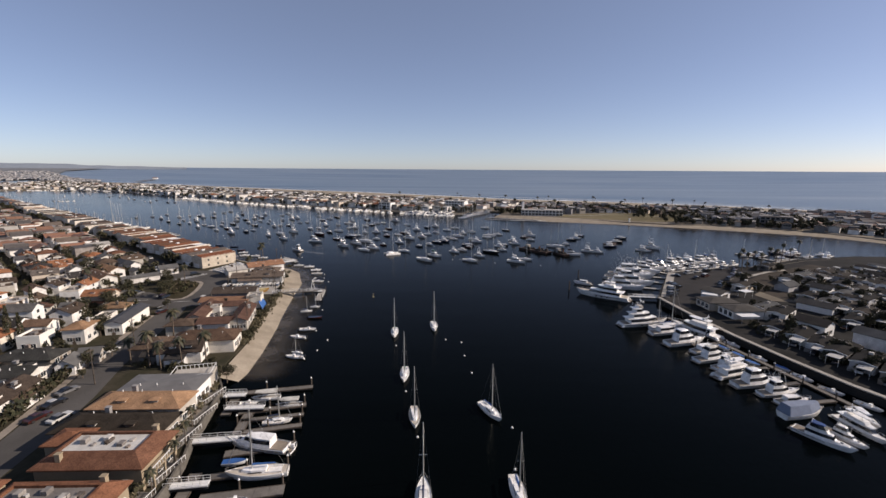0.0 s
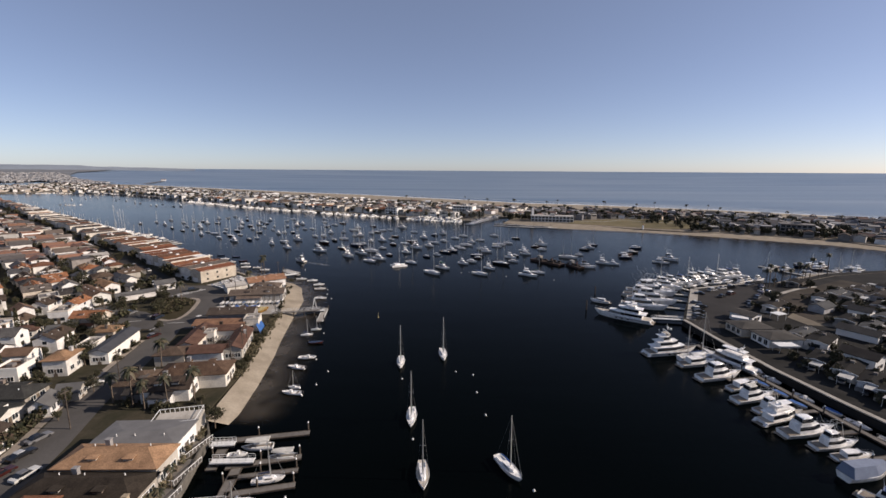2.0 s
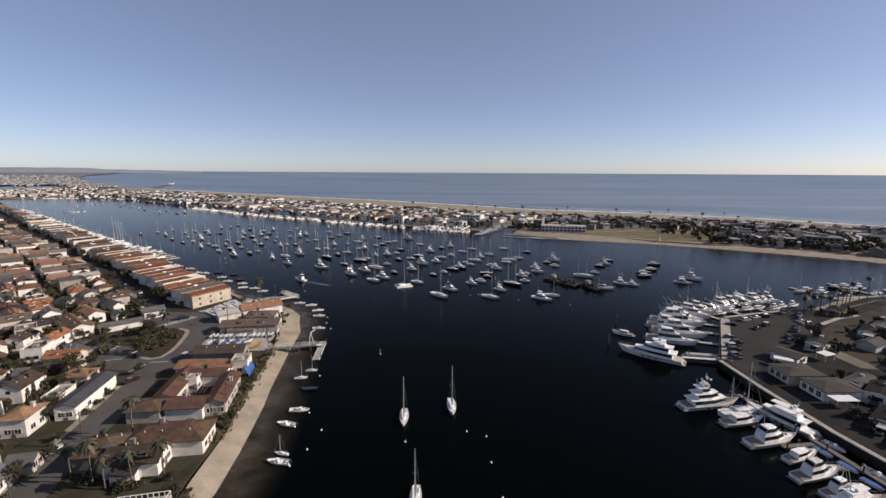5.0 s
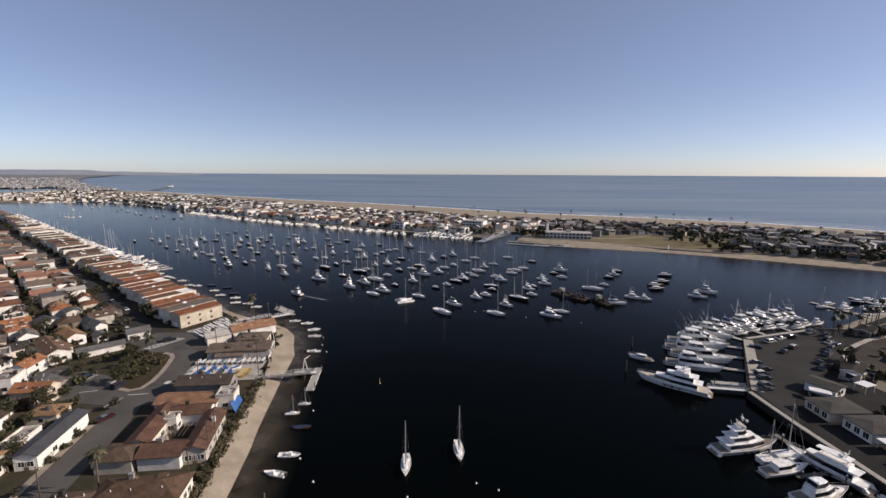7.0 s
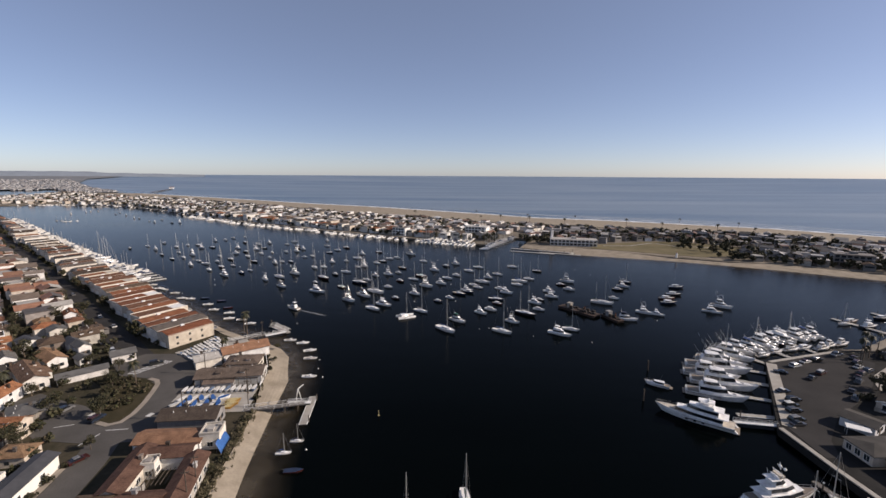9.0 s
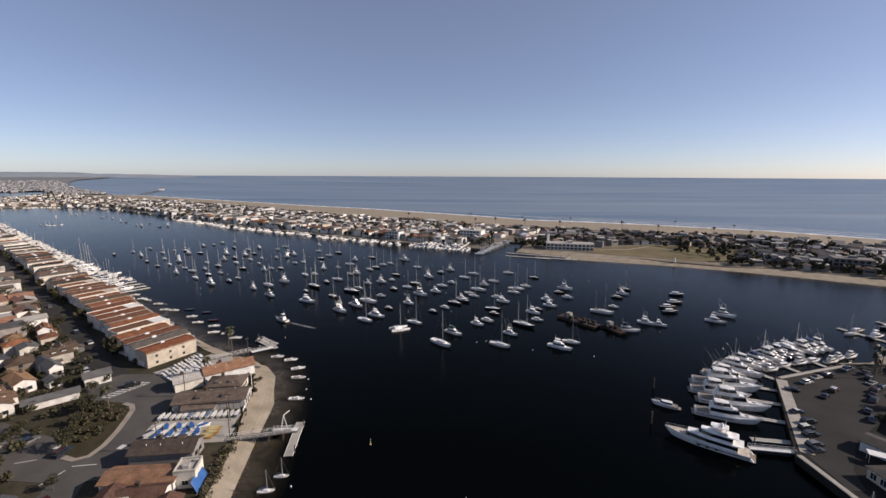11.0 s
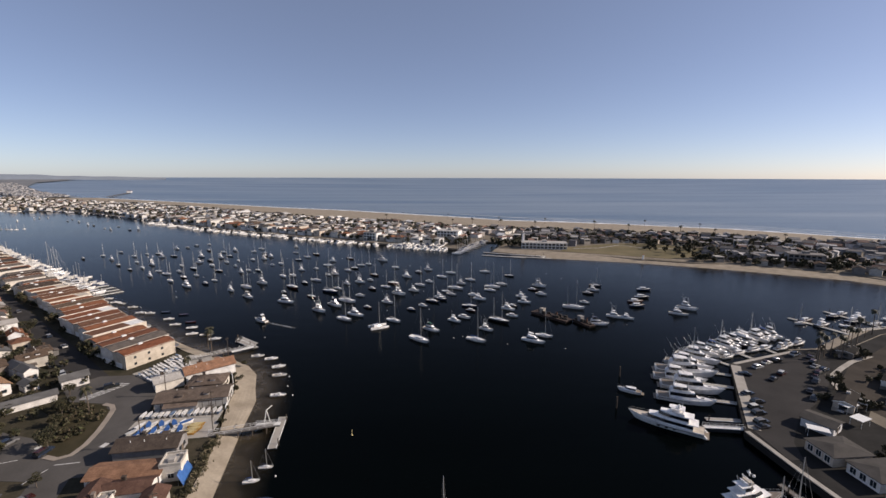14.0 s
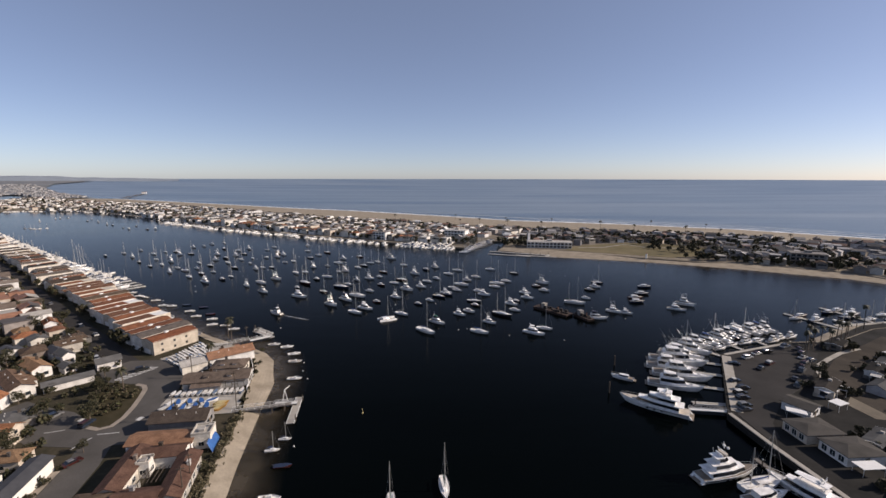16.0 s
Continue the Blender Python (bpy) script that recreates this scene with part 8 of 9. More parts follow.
def far_house(w, d, h, roof, top, wall=STUCCO, rise=1.8, label=""):
    ob = tagged(new("beach_house"), label, "house", "houses on the far spit")
    bm = bmesh.new()
    walls(bm, w, d, h, rise if roof == "gable" else 0)
    part("wall", bm, wall, ob)
    bm = bmesh.new()
    if roof == "gable":
        gable(bm, w, d, h, rise)
    elif roof == "hip":
        hip(bm, w, d, h, rise)
    else:
        box(bm, -w / 2 - 0.2, w / 2 + 0.2, -d / 2 - 0.2, d / 2 + 0.2, h, h + 0.35)
    part("roof", bm, top, ob)
    bm = bmesh.new()
    box(bm, -w * 0.38, w * 0.38, -d / 2 - 0.05, -d / 2 + 0.02, h - 2.3, h - 0.8)
    part("window", bm, GLASS, ob)
    return ob


protos = [far_house(**k) for k in FAR] + [far_house(8, 10, 5.4, "gable", SHINGLE, GREYWALL, 1.6, "small dark beach house with a brown roof"), far_house(8.5, 10, 6.2, "flat", FLATROOF, GREYWALL, 1.0, "grey flat-roofed house near the bay beach"), far_house(8, 9, 4.6, "hip", SHINGLE, STUCCO, 1.6, "low beach house with a dark hip roof")]
poses = [[] for _ in protos]
rest, far_trees = [], []
count = 0
for j in range(15):
    for p, t in step_along(HARBOUR, 13.0 if j < 3 else 15.0):
        n = Vector((-t.y, t.x))
        q = p + n * (16 + j * 17 + (j // 2) * 7 + rng.uniform(-3, 3)) + t * rng.uniform(-2, 2)
        if not inside(q.x, q.y, BUILT):
            continue
        far_trees.append((q.x + rng.uniform(-7, 7), q.y - 7 + rng.uniform(-3, 3)))
        if rng.random() < 0.16:
            far_trees.append((q.x, q.y))
            continue
        if j < 3 and -480 < q.x and count < 75:
            count += 1
            poses[rng.randrange(4)].append(at(q.x, q.y, 1.8, math.degrees(math.atan2(t.y, t.x)) + rng.choice((0, 0, 180)), rng.uniform(0.85, 1.15)))
        else:
            rest.append((q.x, q.y, math.degrees(math.atan2(t.y, t.x))))
        if rng.random() < 0.9:
            far_trees.append((q.x + rng.uniform(-6, 6), q.y + rng.uniform(-7, 7)))
EAST = [(100, 566), (140, 552), (176, 546), (214, 556), (250, 556), (282, 532), (300, 508), (268, 462), (246, 442), (272, 436), (302, 418), (334, 396), (352, 380), (380, 345)]
far_trees += [(rng.uniform(66, 104), rng.uniform(524, 560)) for _ in range(30)] + [(rng.uniform(20, 40), rng.uniform(530, 590)) for _ in range(20)] + [(240 + k * 1.8, 437 - k * 0.85 + rng.uniform(0, 12)) for k in range(0, 60, 4)] + [(rng.uniform(225, 290), rng.uniform(452, 540)) for _ in range(34)]
east_built = [(120, 516), (104, 518), (134, 514)]
for j in range(13):
    for p, t in step_along(EAST, 11.5):
        n = Vector((0.25, 0.97))
        q = p + n * (j * 17 + rng.uniform(-3, 3)) + t * rng.uniform(-2, 2)
        if not inside(q.x, q.y, BUILT) or inside(q.x, q.y, LAWN) or any((q.x - a) ** 2 + (q.y - b) ** 2 < 90 for a, b in east_built):
            continue
        east_built.append((q.x, q.y))
        if rng.random() < 0.2:
            far_trees.append((q.x, q.y))
        elif j < 2 and count < 115:
            count += 1
            poses[rng.choice((4, 5, 6, 4, 6))].append(at(q.x, q.y, 1.8, math.degrees(math.atan2(t.y, t.x)) + rng.choice((0, 0, 180)), rng.uniform(0.8, 1.0)))
        else:
            rest.append((q.x, q.y, math.degrees(math.atan2(t.y, t.x))))
        for _ in range(2):
            far_trees.append((q.x + rng.uniform(-6, 6), q.y + rng.uniform(-7, 7)))
for proto, rows in zip(protos, poses):
    place(proto, rows)
WALL_FAR = palette("far_house_walls", [(0.74, 0.72, 0.68), (0.62, 0.57, 0.50), (0.80, 0.79, 0.77), (0.30, 0.27, 0.25), (0.48, 0.42, 0.36), (0.80, 0.78, 0.75), (0.70, 0.69, 0.68)], per="island")
ROOF_FAR = palette("far_house_roofs", [(0.10, 0.085, 0.075), (0.19, 0.11, 0.08), (0.42, 0.40, 0.38), (0.075, 0.07, 0.068), (0.72, 0.71, 0.69), (0.17, 0.145, 0.13), (0.30, 0.275, 0.25), (0.62, 0.61, 0.59)], per="island")



def rise_at(x, y):
    return 1.8 + 66.0 * max(0.0, (math.hypot(x, y - 60) - 2000) / 2850) ** 1.6


def far_town(name, spots, label, wallm=None, roofm=None):
    """The houses behind the front rows, too far off to tell apart: walls and roofs in two meshes."""
    ob = tagged(new(name), label, "houses", kind="stuff")
    bw, br = bmesh.new(), bmesh.new()
    for x, y, turn in spots:
        m = pose(x, y, rise_at(x, y), 0, 0, turn + rng.choice((0, 90)))
        w, d, h = rng.uniform(6.5, 10.5), rng.uniform(8, 12), rng.uniform(3.6, 6.8)
        box(bw, -w / 2, w / 2, -d / 2, d / 2, 0, h, m=m)
        one = bmesh.new()
        if rng.random() < 0.6:
            gable(one, w, d, h - 0.05, rng.uniform(1, 2.2))
            me = bpy.data.meshes.new("tmp")
            one.to_mesh(me)
            me.transform(m)
            br.from_mesh(me)
            bpy.data.meshes.remove(me)
        else:
            box(br, -w / 2 - 0.2, w / 2 + 0.2, -d / 2 - 0.2, d / 2 + 0.2, h, h + 0.4, m=m)
        one.free()
    tagged(part("walls", bw, wallm or WALL_FAR, ob), kind="stuff")
    tagged(part("roofs", br, roofm or ROOF_FAR, ob), kind="stuff")


solid = east_built + [(x, y) for x, y, r in rest]
for _ in range(6000):
    x, y = rng.uniform(-420, 640), rng.uniform(330, 1000)
    if inside(x, y, BUILT) and not inside(x, y, LAWN) and all(abs(x - a) + abs(y - b) > 12.5 for a, b in solid) and all(math.hypot(x - m.translation.x, y - m.translation.y) > 11 for rows in poses for m in rows):
        solid.append((x, y))
        rest.append((x, y, -32 + rng.gauss(0, 8)))
for _ in range(5200):
    x, y = rng.uniform(-1480, -420), rng.uniform(680, 1660)
    if inside(x, y, BUILT) and all(abs(x - a) + abs(y - b) > 15 for a, b in solid):
        solid.append((x, y))
        if rng.random() < 0.8:
            rest.append((x, y, -36 + rng.gauss(0, 8)))
        far_trees.append((x + rng.uniform(-9, 9), y + rng.uniform(-9, 9)))
# Grey siding tones, darkened to carry the shade and haze on these houses.
EAST_WALL = palette("shaded_grey_walls", [(0.34, 0.34, 0.35), (0.22, 0.21, 0.21), (0.48, 0.48, 0.49), (0.26, 0.21, 0.18), (0.62, 0.62, 0.62), (0.18, 0.18, 0.19)], per="island")
EAST_ROOF = palette("shaded_grey_roofs", [(0.09, 0.085, 0.08), (0.14, 0.13, 0.125), (0.16, 0.10, 0.08), (0.24, 0.23, 0.22), (0.075, 0.075, 0.08), (0.34, 0.33, 0.33)], per="island")
far_town("east_town", [q for q in rest if q[0] > 110], "close-set grey houses behind the bay beach, shade and haze in their tones", EAST_WALL, EAST_ROOF)
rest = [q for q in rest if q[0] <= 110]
far_town("far_town", rest, "close-set houses filling the far spit")
ISLAND_ROOF = palette("island_roofs", [(0.25, 0.13, 0.085), (0.14, 0.11, 0.09), (0.30, 0.155, 0.10), (0.095, 0.085, 0.08), (0.20, 0.165, 0.14), (0.38, 0.36, 0.33), (0.22, 0.12, 0.08)], per="island")
far_town("island_town", town, "close-set houses on the far part of the island", roofm=ISLAND_ROOF)


def woods(name, spots, label, lo=3.0, hi=6.5, leaves=60, leaf=LEAF):
    r = random.Random(77)
    bm = bmesh.new()
    verts, faces = [], []
    for x, y in spots:
        s = r.uniform(lo, hi)
        for _ in range(leaves):
            d = Vector((r.gauss(0, 1), r.gauss(0, 1), r.gauss(0, 0.8))).normalized() * s * 0.5 * r.uniform(0.5, 1)
            p = Vector((x, y, 1.8 + s * 0.75)) + d
            a, b = Vector((r.gauss(0, 1), r.gauss(0, 1), r.gauss(0, 1))).normalized() * s * 0.2, Vector((r.gauss(0, 1), r.gauss(0, 1), r.gauss(0, 1))).normalized() * s * 0.2
            i = len(verts)
            verts += [p - a, p + b, p + a, p - b]
            faces.append((i, i + 1, i + 2, i + 3))
        i = len(verts)
        verts += [Vector((x - 0.2, y, 1.8)), Vector((x + 0.2, y, 1.8)), Vector((x, y + 0.1, 1.8 + s * 0.8))]
        faces.append((i, i + 1, i + 2))
    me = bpy.data.meshes.new(name)
    me.from_pydata([tuple(v) for v in verts], [], faces)
    me.materials.append(leaf)
    tagged(new(name, me), label, "trees", kind="stuff")


hedge = [p for p in hedge if p[0] > -1.1 * p[1] - 25 and free(p[0], p[1], -0.6)]
hedge += [row_at(k * 4.6, rng.uniform(12.2, 14.0))[:] for k in range(3, 90) if rng.random() < 0.35]
hedge += [row_at(rng.uniform(165, 640), rng.uniform(-11.5, 11))[:] for _ in range(150)]
street_green = [row_at(k * 5.2, rng.uniform(13.0, 14.6))[:] for k in range(2, 120) if rng.random() < 0.27]
woods("street_trees", street_green, "dark street trees in front of the row houses", 2.6, 5.2, 80)
hedge += [row_at(k * 4.2, rng.uniform(24.0, 28.0))[:] for k in range(6, 100) if rng.random() < 0.7]
hedge += [(-89 - 0.27 * k + rng.uniform(-1, 1), 76 + 1.1 * k) for k in range(24)]
woods("garden_hedges", hedge, "dark hedges and small trees between the island houses", 1.3, 3.0, 50)
bed = [(rng.uniform(-136, -104), rng.uniform(170, 197)) for _ in range(230)]
bed = [q for q in bed if inside(*q, [(-106, 175), (-109, 184), (-113, 190), (-118, 193), (-124, 195), (-137, 193), (-126, 186), (-121, 176), (-112, 171)]) and q[0] < -110 + rng.uniform(-4, 3)]
MIXLEAF = palette("scrub_leaves", [(0.055, 0.050, 0.026), (0.085, 0.068, 0.04), (0.042, 0.042, 0.022), (0.11, 0.085, 0.055), (0.07, 0.075, 0.03)], 0.5, 0.8, 0.0, per="island")
woods("bed_plants", bed, "brown and dark green scrub on the traffic island", 0.5, 1.9, 40, MIXLEAF)
yard_green = []
for x, y in kept:
    for _ in range(15):
        yard_green.append((x + rng.uniform(-9, 9), y + rng.choice((-3.4, 3.4)) + rng.uniform(-0.9, 0.9)))
dune = [(-61.6 - 0.157 * k + rng.uniform(-0.8, 1.6), 122 + k + rng.uniform(-0.5, 0.5)) for k in range(55)] + [(-73.4 - 0.42 * k + rng.uniform(-0.6, 1.4), 188 + k) for k in range(38)]
for _ in range(60):
    k, out = rng.uniform(0, 54), rng.uniform(-0.5, 2.2)
    dune += [(-61.6 - 0.157 * k + out + rng.gauss(0, 0.7), 122 + k + rng.gauss(0, 1.3)) for _ in range(7)]
woods("dune_plants", dune, "dry brown plants along the top of the beach", 0.3, 1.0, 24, DRYLEAF)
waterside = [(-47.5 - 0.16 * k + rng.uniform(-1.6, 0.6), 50 + k + rng.uniform(-0.5, 0.5)) for k in range(48)]
woods("waterside_plants", waterside, "garden plants between the houses and the water", 0.7, 1.9, 34, DRYLEAF)
woods("yard_hedges", yard_green, "dark hedges and clutter of plants between the homes", 1.0, 2.6, 40)
woods("far_trees", far_trees, "dark trees among the far houses")
spots = [(x, y) for x, y in ((-60, 600), (-20, 620), (10, 600), (30, 640), (60, 620), (100, 600), (150, 580), (190, 575), (230, 555), (280, 540), (100, 690), (30, 725), (60, 715), (-80, 790), (-30, 640), (-120, 640), (320, 600), (360, 590), (410, 540), (300, 470), (440, 500), (-150, 700), (230, 660), (270, 640), (150, 685), (-200, 720), (340, 440), (262, 446), (240, 470), (130, 545))]
share([palm(61, 12.0, "far tall palm on the spit", 16, 2.6)], [at(x, y, 1.8, rng.uniform(0, 360), rng.uniform(0.9, 1.3)) for x, y in spots])
spots = [(p.x + rng.uniform(-2, 2), p.y + 40 + rng.uniform(0, 25)) for p, t in step_along([(-60, 850), (113, 745), (338, 680), (470, 600)], 90)]
share([palm(62, 10.0, "palm on the ocean beach", 16, 2.6)], [at(x, y, 1.6, 0, rng.uniform(0.7, 1.0)) for x, y in spots])


def big_building(w, d, floors, label, name="apartment_building", wallm=None):
    """A flat-roofed block with bands of windows, balconies and roof plant."""
    ob = tagged(new(name), label, "building")
    h = floors * 3.2
    boxes("wall", [(-w / 2, w / 2, -d / 2, d / 2, 0, h)], wallm or WHITE, ob)
    boxes("roof", [(-w / 2 - 0.5, w / 2 + 0.5, -d / 2 - 0.5, d / 2 + 0.5, h, h + 0.5)], FLATROOF, ob)
    for f in range(floors):
        for k in range(int(w / 4)):
            x = -w / 2 + 2 + k * 4
            boxes("window", [(x - 1.4, x + 1.4, -d / 2 - 0.06, -d / 2 + 0.02, f * 3.2 + 0.6, f * 3.2 + 2.6)], GLASS, ob)
        boxes("balcony", [(-w / 2, w / 2, -d / 2 - 1.4, -d / 2, f * 3.2 + 2.95, f * 3.2 + 3.15)], wallm or WHITE, ob)
    boxes("roof_plant", [(-2, 3, -2, 2, h + 0.5, h + 2.6)], FLATROOF, ob)
    return ob


big_building(48, 14, 2, "pale low community building with long window bands", wallm=STUCCO).matrix_basis = at(119, 517, 1.8, -10)
tower_ob = tagged(new("sail_tower"), "slim white tower beside the community building", "tower")
boxes("shaft", [(-1.2, 1.2, -1.2, 1.2, 0, 16)], STUCCO, tower_ob)
boxes("cap", [(-1.4, 1.4, -1.4, 1.4, 16, 16.5)], FLATROOF, tower_ob)
tower_ob.matrix_basis = at(97, 521, 1.8, 10)
big_building(26, 16, 4, "pale four-storey building behind the marina").matrix_basis = at(18, 572, 1.8, -20)
big_building(26, 14, 3, "dull grey apartment block near the bay beach", wallm=GREYWALL).matrix_basis = at(330, 424, 1.8, -28)
big_building(18, 12, 3, "white house block on the harbour front").matrix_basis = at(-76, 580, 1.8, -25)
light_house = tagged(new("lighthouse_tower"), "small white play lighthouse on the beach", "tower")
tubes("shaft", [((0, 0, 0), (0, 0, 7), 1.6, 1.1)], WHITE, light_house, n=12)
tubes("lantern", [((0, 0, 7), (0, 0, 8.6), 0.9, 0.5)], TERRACOTTA, light_house, n=10)
light_house.matrix_basis = at(196, 449, 1.9, 0, 0.6)

# boats along the far shore
poses_a, poses_b = [], []
for p, t in step_along(HARBOUR[5:], 12.0):
    n = Vector((t.y, -t.x))
    turn = math.degrees(math.atan2(n.y, n.x))
    q = p + n * rng.uniform(9, 17)
    poses_a.append(at(q.x, q.y, 0, turn + rng.choice((0, 180)) + rng.gauss(0, 4), rng.uniform(0.8, 1.3)))


def simple_boat(length, label, cabin=True):
    ob = tagged(new("berthed_boat"), label, "motor boat", "boats along the far shore")
    hull(ob, length, length * 0.32, length * 0.11, GELCOAT, 0.86)
    low = cabin_shape(length, length * 0.32, 0.2, 0.7, 0.7)
    bm = bmesh.new()
    prism(bm, low, shrink(low, 0.8, 0.85), length * 0.11, length * 0.11 + 1.7)
    part("cabin", bm, GELCOAT, ob)
    bm = bmesh.new()
    prism(bm, [(x, y * 1.02) for x, y in shrink(low, 0.4, 0.94)], [(x, y * 1.02) for x, y in shrink(low, 0.7, 0.9)], length * 0.11 + 0.8, length * 0.11 + 1.4)
    part("window", bm, TINT, ob)
    return ob


share([simple_boat(11, "white motor boat berthed along the far shore"), simple_boat(9, "small white boat berthed along the far shore")], poses_a)
rows = []
for k in range(26):
    q = Vector((-46, 535)).lerp(Vector((12, 510)), k / 25)
    rows.append((q.x, q.y - 2 + (k % 2) * 9, 65 + rng.gauss(0, 4)))
for k in range(14):
    q = Vector((18, 490)).lerp(Vector((46, 556)), k / 13)
    rows.append((q.x + 4, q.y, -20 + rng.gauss(0, 4)))
share([sailboat(9.5, plain=True, label="sailboat berthed in the far marina", tall=1.25, far=True), simple_boat(10, "white boat berthed in the far marina"), sailboat(10.5, plain=True, label="white sailboat with tall mast in the far marina", tall=1.3, far=True)], [at(x, y, 0, r) for x, y, r in rows])
for x, y, r, length in ((50, 498, -22, 60), (47, 482, -20, 44), (75, 476, -20, 40), (104, 468, 60, 20)):
    float_dock(length, 3.0, "long pale floating dock off the far beach", tuple((k * 10.0 + 4, 1) for k in range(int(length / 10))), mat=CONCRETE).matrix_basis = at(x, y, 0, r)
for k in range(6):
    float_dock(9, 1.4, "pale finger dock in the far marina", mat=CONCRETE).matrix_basis = at(28 + k * 5, 507 + k * 9.5, 0, -25)

def crowded_boats(spots, top=2.9):
    """Small craft packed in the far basin, too many and too far off to tell apart."""
    ob = tagged(new("crowded_boats"), "close-packed small boats with masts in the far basin", "boats", kind="stuff")
    bh, bs = bmesh.new(), bmesh.new()
    for x, y, turn in spots:
        l = rng.uniform(6, 11) if top > 2 else rng.uniform(5, 9.5)
        m = pose(x, y, 0, 0, 0, turn)
        low = [m @ Vector(p) for p in ((-l / 2, -l * 0.14, 0), (l * 0.15, -l * 0.15, 0), (l / 2, 0, 0), (l * 0.15, l * 0.15, 0), (-l / 2, l * 0.14, 0))]
        prism(bh, [p[:2] for p in low], [p[:2] for p in low], 0.0, top)
        box(bh, -l * 0.15, l * 0.2, -l * 0.09, l * 0.09, top, top + 0.9, m=m)
        if rng.random() < (0.6 if top > 2 else 0.12):
            tube(bs, m @ Vector((0, 0, top)), m @ Vector((0, 0, top + 1 + l * rng.uniform(0.9, 1.3))), 0.14, 0.1, n=4)
    tagged(part("hulls", bh, palette("small_craft_paint", [(0.76, 0.75, 0.72), (0.70, 0.67, 0.62), (0.05, 0.07, 0.12), (0.78, 0.77, 0.74)], per="island"), ob), kind="stuff")
    tagged(part("masts", bs, ALLOY, ob), kind="stuff")


crowded_boats([(-40 + (k % 15) * 5.6 + rng.uniform(-1, 1) + (k // 15) * 3, 536 + (k // 15) * 10 - (k % 15) * 1.4 + rng.uniform(-1, 1), 65 + rng.gauss(0, 8)) for k in range(60) if (k % 15) < 9] + [(30 + k * 3.0, 512 + k * 5.5, -22 + rng.gauss(0, 5)) for k in range(11)])
row_craft = []
for k in range(19, 84):
    for _ in range(9 if k < 50 else 6):
        p = row_at(9.4 * k + rng.uniform(0, 9), -rng.uniform(12, 32 if k < 25 else 24))
        row_craft.append((p.x, p.y, math.degrees(math.atan2(-V.y, -V.x)) + rng.choice((0, 180)) + rng.gauss(0, 5)))
SHORE_CRAFT = [(-1100, 990), (-954, 1035), (-870, 1052), (-714, 972), (-547, 860), (-446, 782), (-353, 712), (-243, 644), (-153, 590), (-79, 551), (-20, 522)]
for a, b in zip(SHORE_CRAFT, SHORE_CRAFT[1:]):
    for _ in range(int(math.hypot(b[0] - a[0], b[1] - a[1]) / 4.2)):
        p = Vector(a).lerp(Vector(b), rng.random())
        row_craft.append((p.x + rng.uniform(-3, 6), p.y + rng.uniform(-2, 12), 60 + rng.gauss(0, 16)))
crowded_boats(row_craft, 1.1)

# ocean pier and distant land
far_pier = tagged(new("ocean_pier"), "long ocean pier with a small white hall at its end", "pier")
boxes("deck", [(0, 420, -4, 4, 5.5, 6.2)], PLANK, far_pier)
for k in range(20):
    tubes("piling", [((k * 21 + 5, s * 3, -2), (k * 21 + 5, s * 3, 5.6), 0.35) for s in (-1, 1)], PILE, far_pier, n=5)
boxes("hall", [(402, 420, -9, 9, 6.2, 13)], WHITE, far_pier)
boxes("hall_roof", [(401, 421, -10, 10, 13, 14)], TERRACOTTA, far_pier)
far_pier.matrix_basis = at(-1165, 1640, 0, 115)
FARLAND = [(-4300, 3000), (-2500, 1950), (-2000, 1730), (-1730, 1690), (-1740, 1790), (-2350, 2300), (-3600, 3400)]
land("ground_far_shore", FARLAND, 2.0, -2.0, SPITSOIL, "distant built-up shore across the harbour", "ground")
COAST = [(2060, 38.6, 42.5), (2280, 40.3, 43.0), (2470, 41.0, 43.4), (2490, 41.1, 62), (2700, 41.5, 62), (3240, 42.3, 62), (3800, 41.6, 62), (4300, 38.5, 62)]


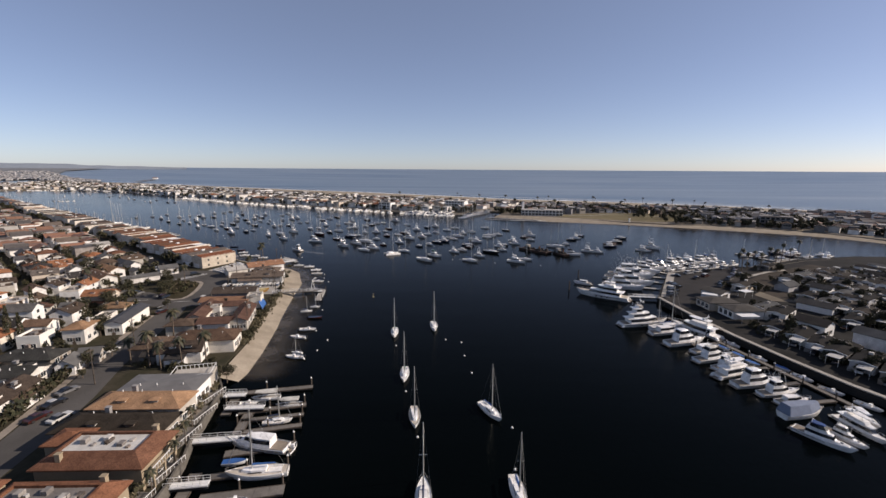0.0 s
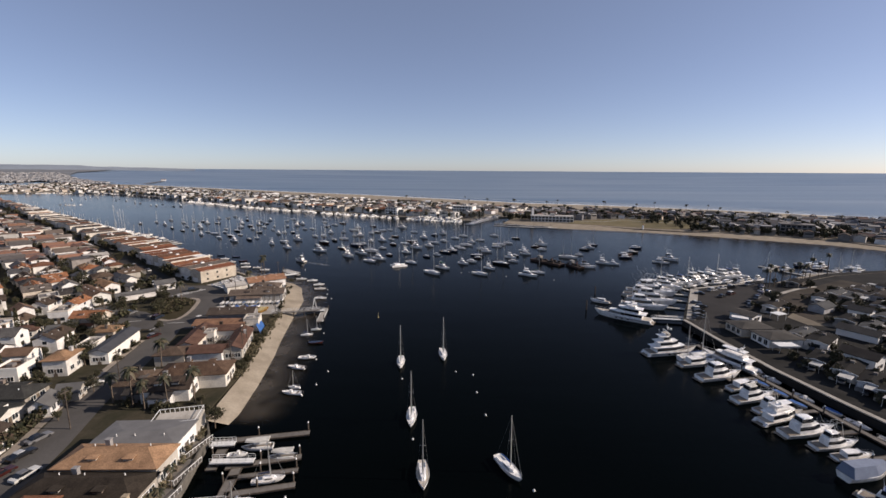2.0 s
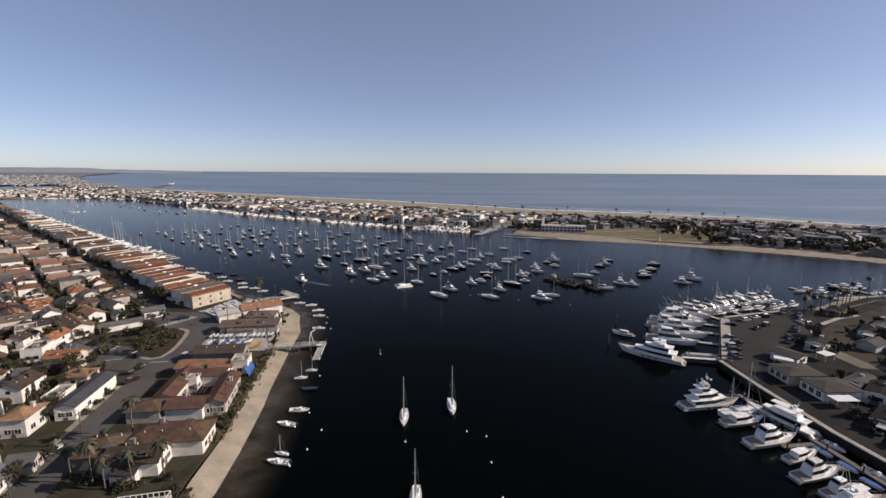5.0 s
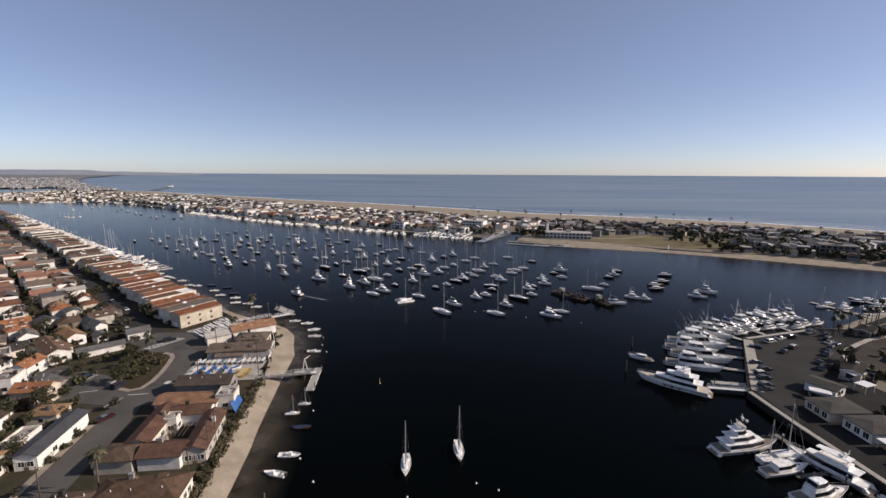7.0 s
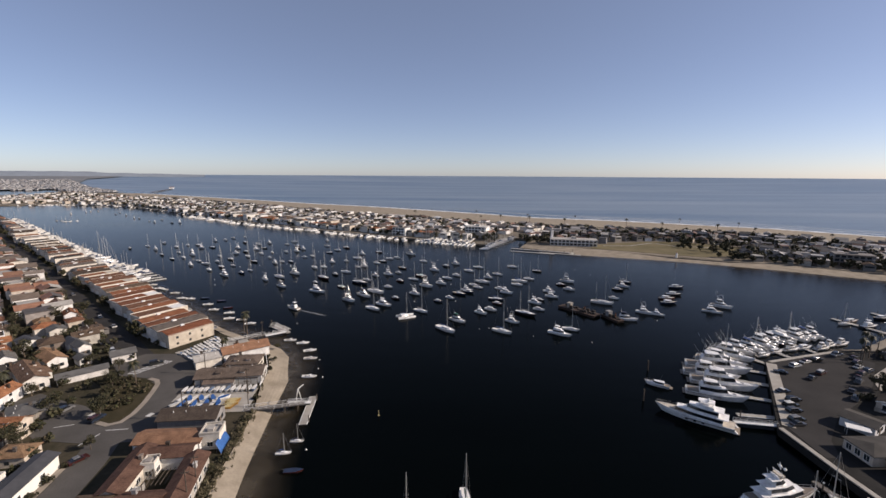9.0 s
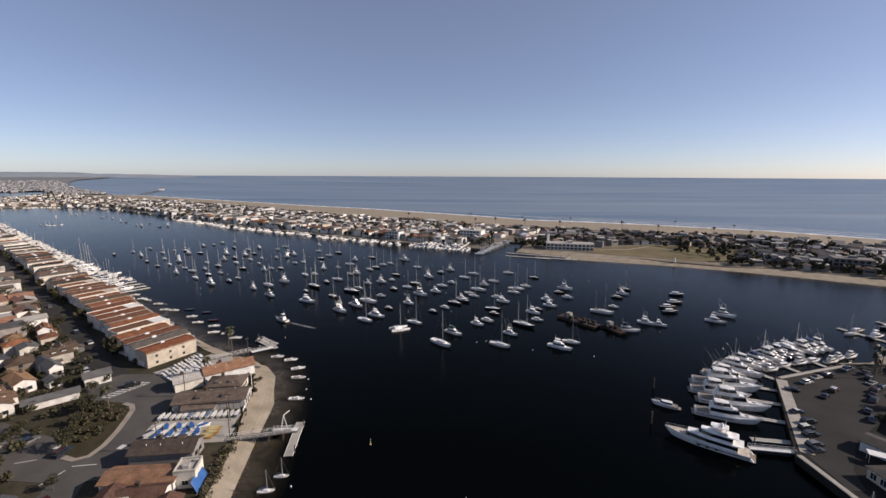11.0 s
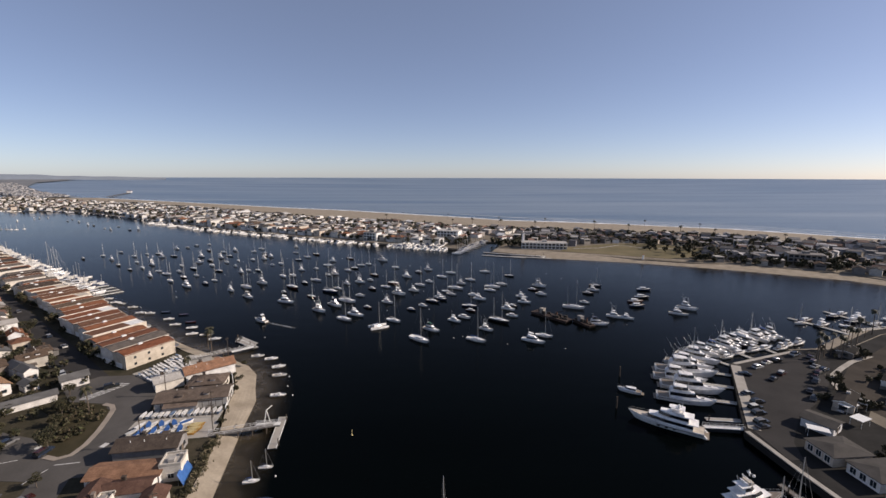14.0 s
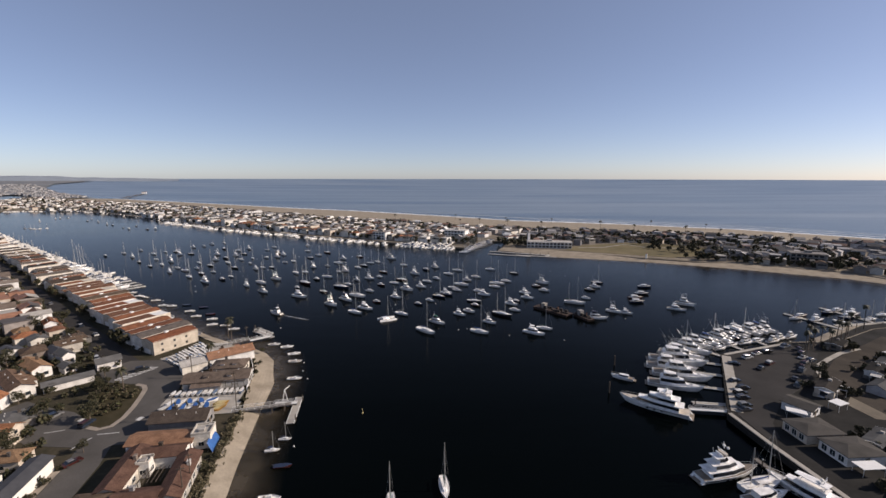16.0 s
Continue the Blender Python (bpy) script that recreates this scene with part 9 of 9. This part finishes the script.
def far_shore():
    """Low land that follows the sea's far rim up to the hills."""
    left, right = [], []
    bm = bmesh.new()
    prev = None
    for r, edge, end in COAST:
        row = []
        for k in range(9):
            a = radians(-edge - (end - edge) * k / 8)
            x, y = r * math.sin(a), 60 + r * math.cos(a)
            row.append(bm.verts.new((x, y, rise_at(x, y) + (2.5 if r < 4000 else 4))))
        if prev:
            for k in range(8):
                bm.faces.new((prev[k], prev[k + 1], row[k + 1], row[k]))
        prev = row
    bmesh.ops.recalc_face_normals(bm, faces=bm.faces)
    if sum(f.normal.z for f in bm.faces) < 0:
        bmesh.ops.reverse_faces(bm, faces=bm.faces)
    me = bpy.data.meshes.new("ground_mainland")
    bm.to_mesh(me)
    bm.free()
    # Distance haze is put into the ground's base colour: grey, low in contrast.
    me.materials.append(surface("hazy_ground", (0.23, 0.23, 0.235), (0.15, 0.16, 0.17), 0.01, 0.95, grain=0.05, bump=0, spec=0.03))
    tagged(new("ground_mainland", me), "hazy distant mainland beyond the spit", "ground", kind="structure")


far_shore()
spots = []
for _ in range(1100):
    r = 2080 + 1650 * rng.random() ** 0.9
    edge = 39.2 + 2.4 * min(1.0, (r - 2080) / 500) + max(0.0, r - 2500) * 0.0012
    a = radians(-edge - (3.2 if r < 2480 else 10) * rng.random() ** 1.2)
    spots.append((r * math.sin(a), 60 + r * math.cos(a), rng.uniform(0, 90)))
for _ in range(500):
    x, y = rng.uniform(-2400, -1650), rng.uniform(1690, 2300)
    if inside(x, y, FARLAND):
        spots.append((x, y, rng.uniform(0, 90)))
# Haze is painted into both palettes: greys close together in tone.
far_town("distant_town", spots, "distant houses on the hazy shore, in haze-tinted tones", palette("hazy_walls", [(0.40, 0.40, 0.41), (0.33, 0.33, 0.34), (0.50, 0.50, 0.50), (0.28, 0.28, 0.29)], per="island"), palette("hazy_roofs", [(0.26, 0.255, 0.255), (0.22, 0.22, 0.225), (0.34, 0.34, 0.34), (0.28, 0.25, 0.235), (0.44, 0.44, 0.44)], per="island"))


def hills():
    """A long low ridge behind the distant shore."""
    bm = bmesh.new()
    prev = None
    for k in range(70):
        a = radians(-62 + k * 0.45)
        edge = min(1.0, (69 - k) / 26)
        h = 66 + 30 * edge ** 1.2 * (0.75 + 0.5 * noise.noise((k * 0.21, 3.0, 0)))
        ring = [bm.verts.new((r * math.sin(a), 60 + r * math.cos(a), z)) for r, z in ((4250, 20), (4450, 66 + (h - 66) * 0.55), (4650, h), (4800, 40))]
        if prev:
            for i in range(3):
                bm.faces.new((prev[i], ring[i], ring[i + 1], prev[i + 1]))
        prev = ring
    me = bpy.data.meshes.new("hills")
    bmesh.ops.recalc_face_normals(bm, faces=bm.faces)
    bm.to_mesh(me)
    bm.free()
    # Bluish base colour stands in for the haze over the ridge.
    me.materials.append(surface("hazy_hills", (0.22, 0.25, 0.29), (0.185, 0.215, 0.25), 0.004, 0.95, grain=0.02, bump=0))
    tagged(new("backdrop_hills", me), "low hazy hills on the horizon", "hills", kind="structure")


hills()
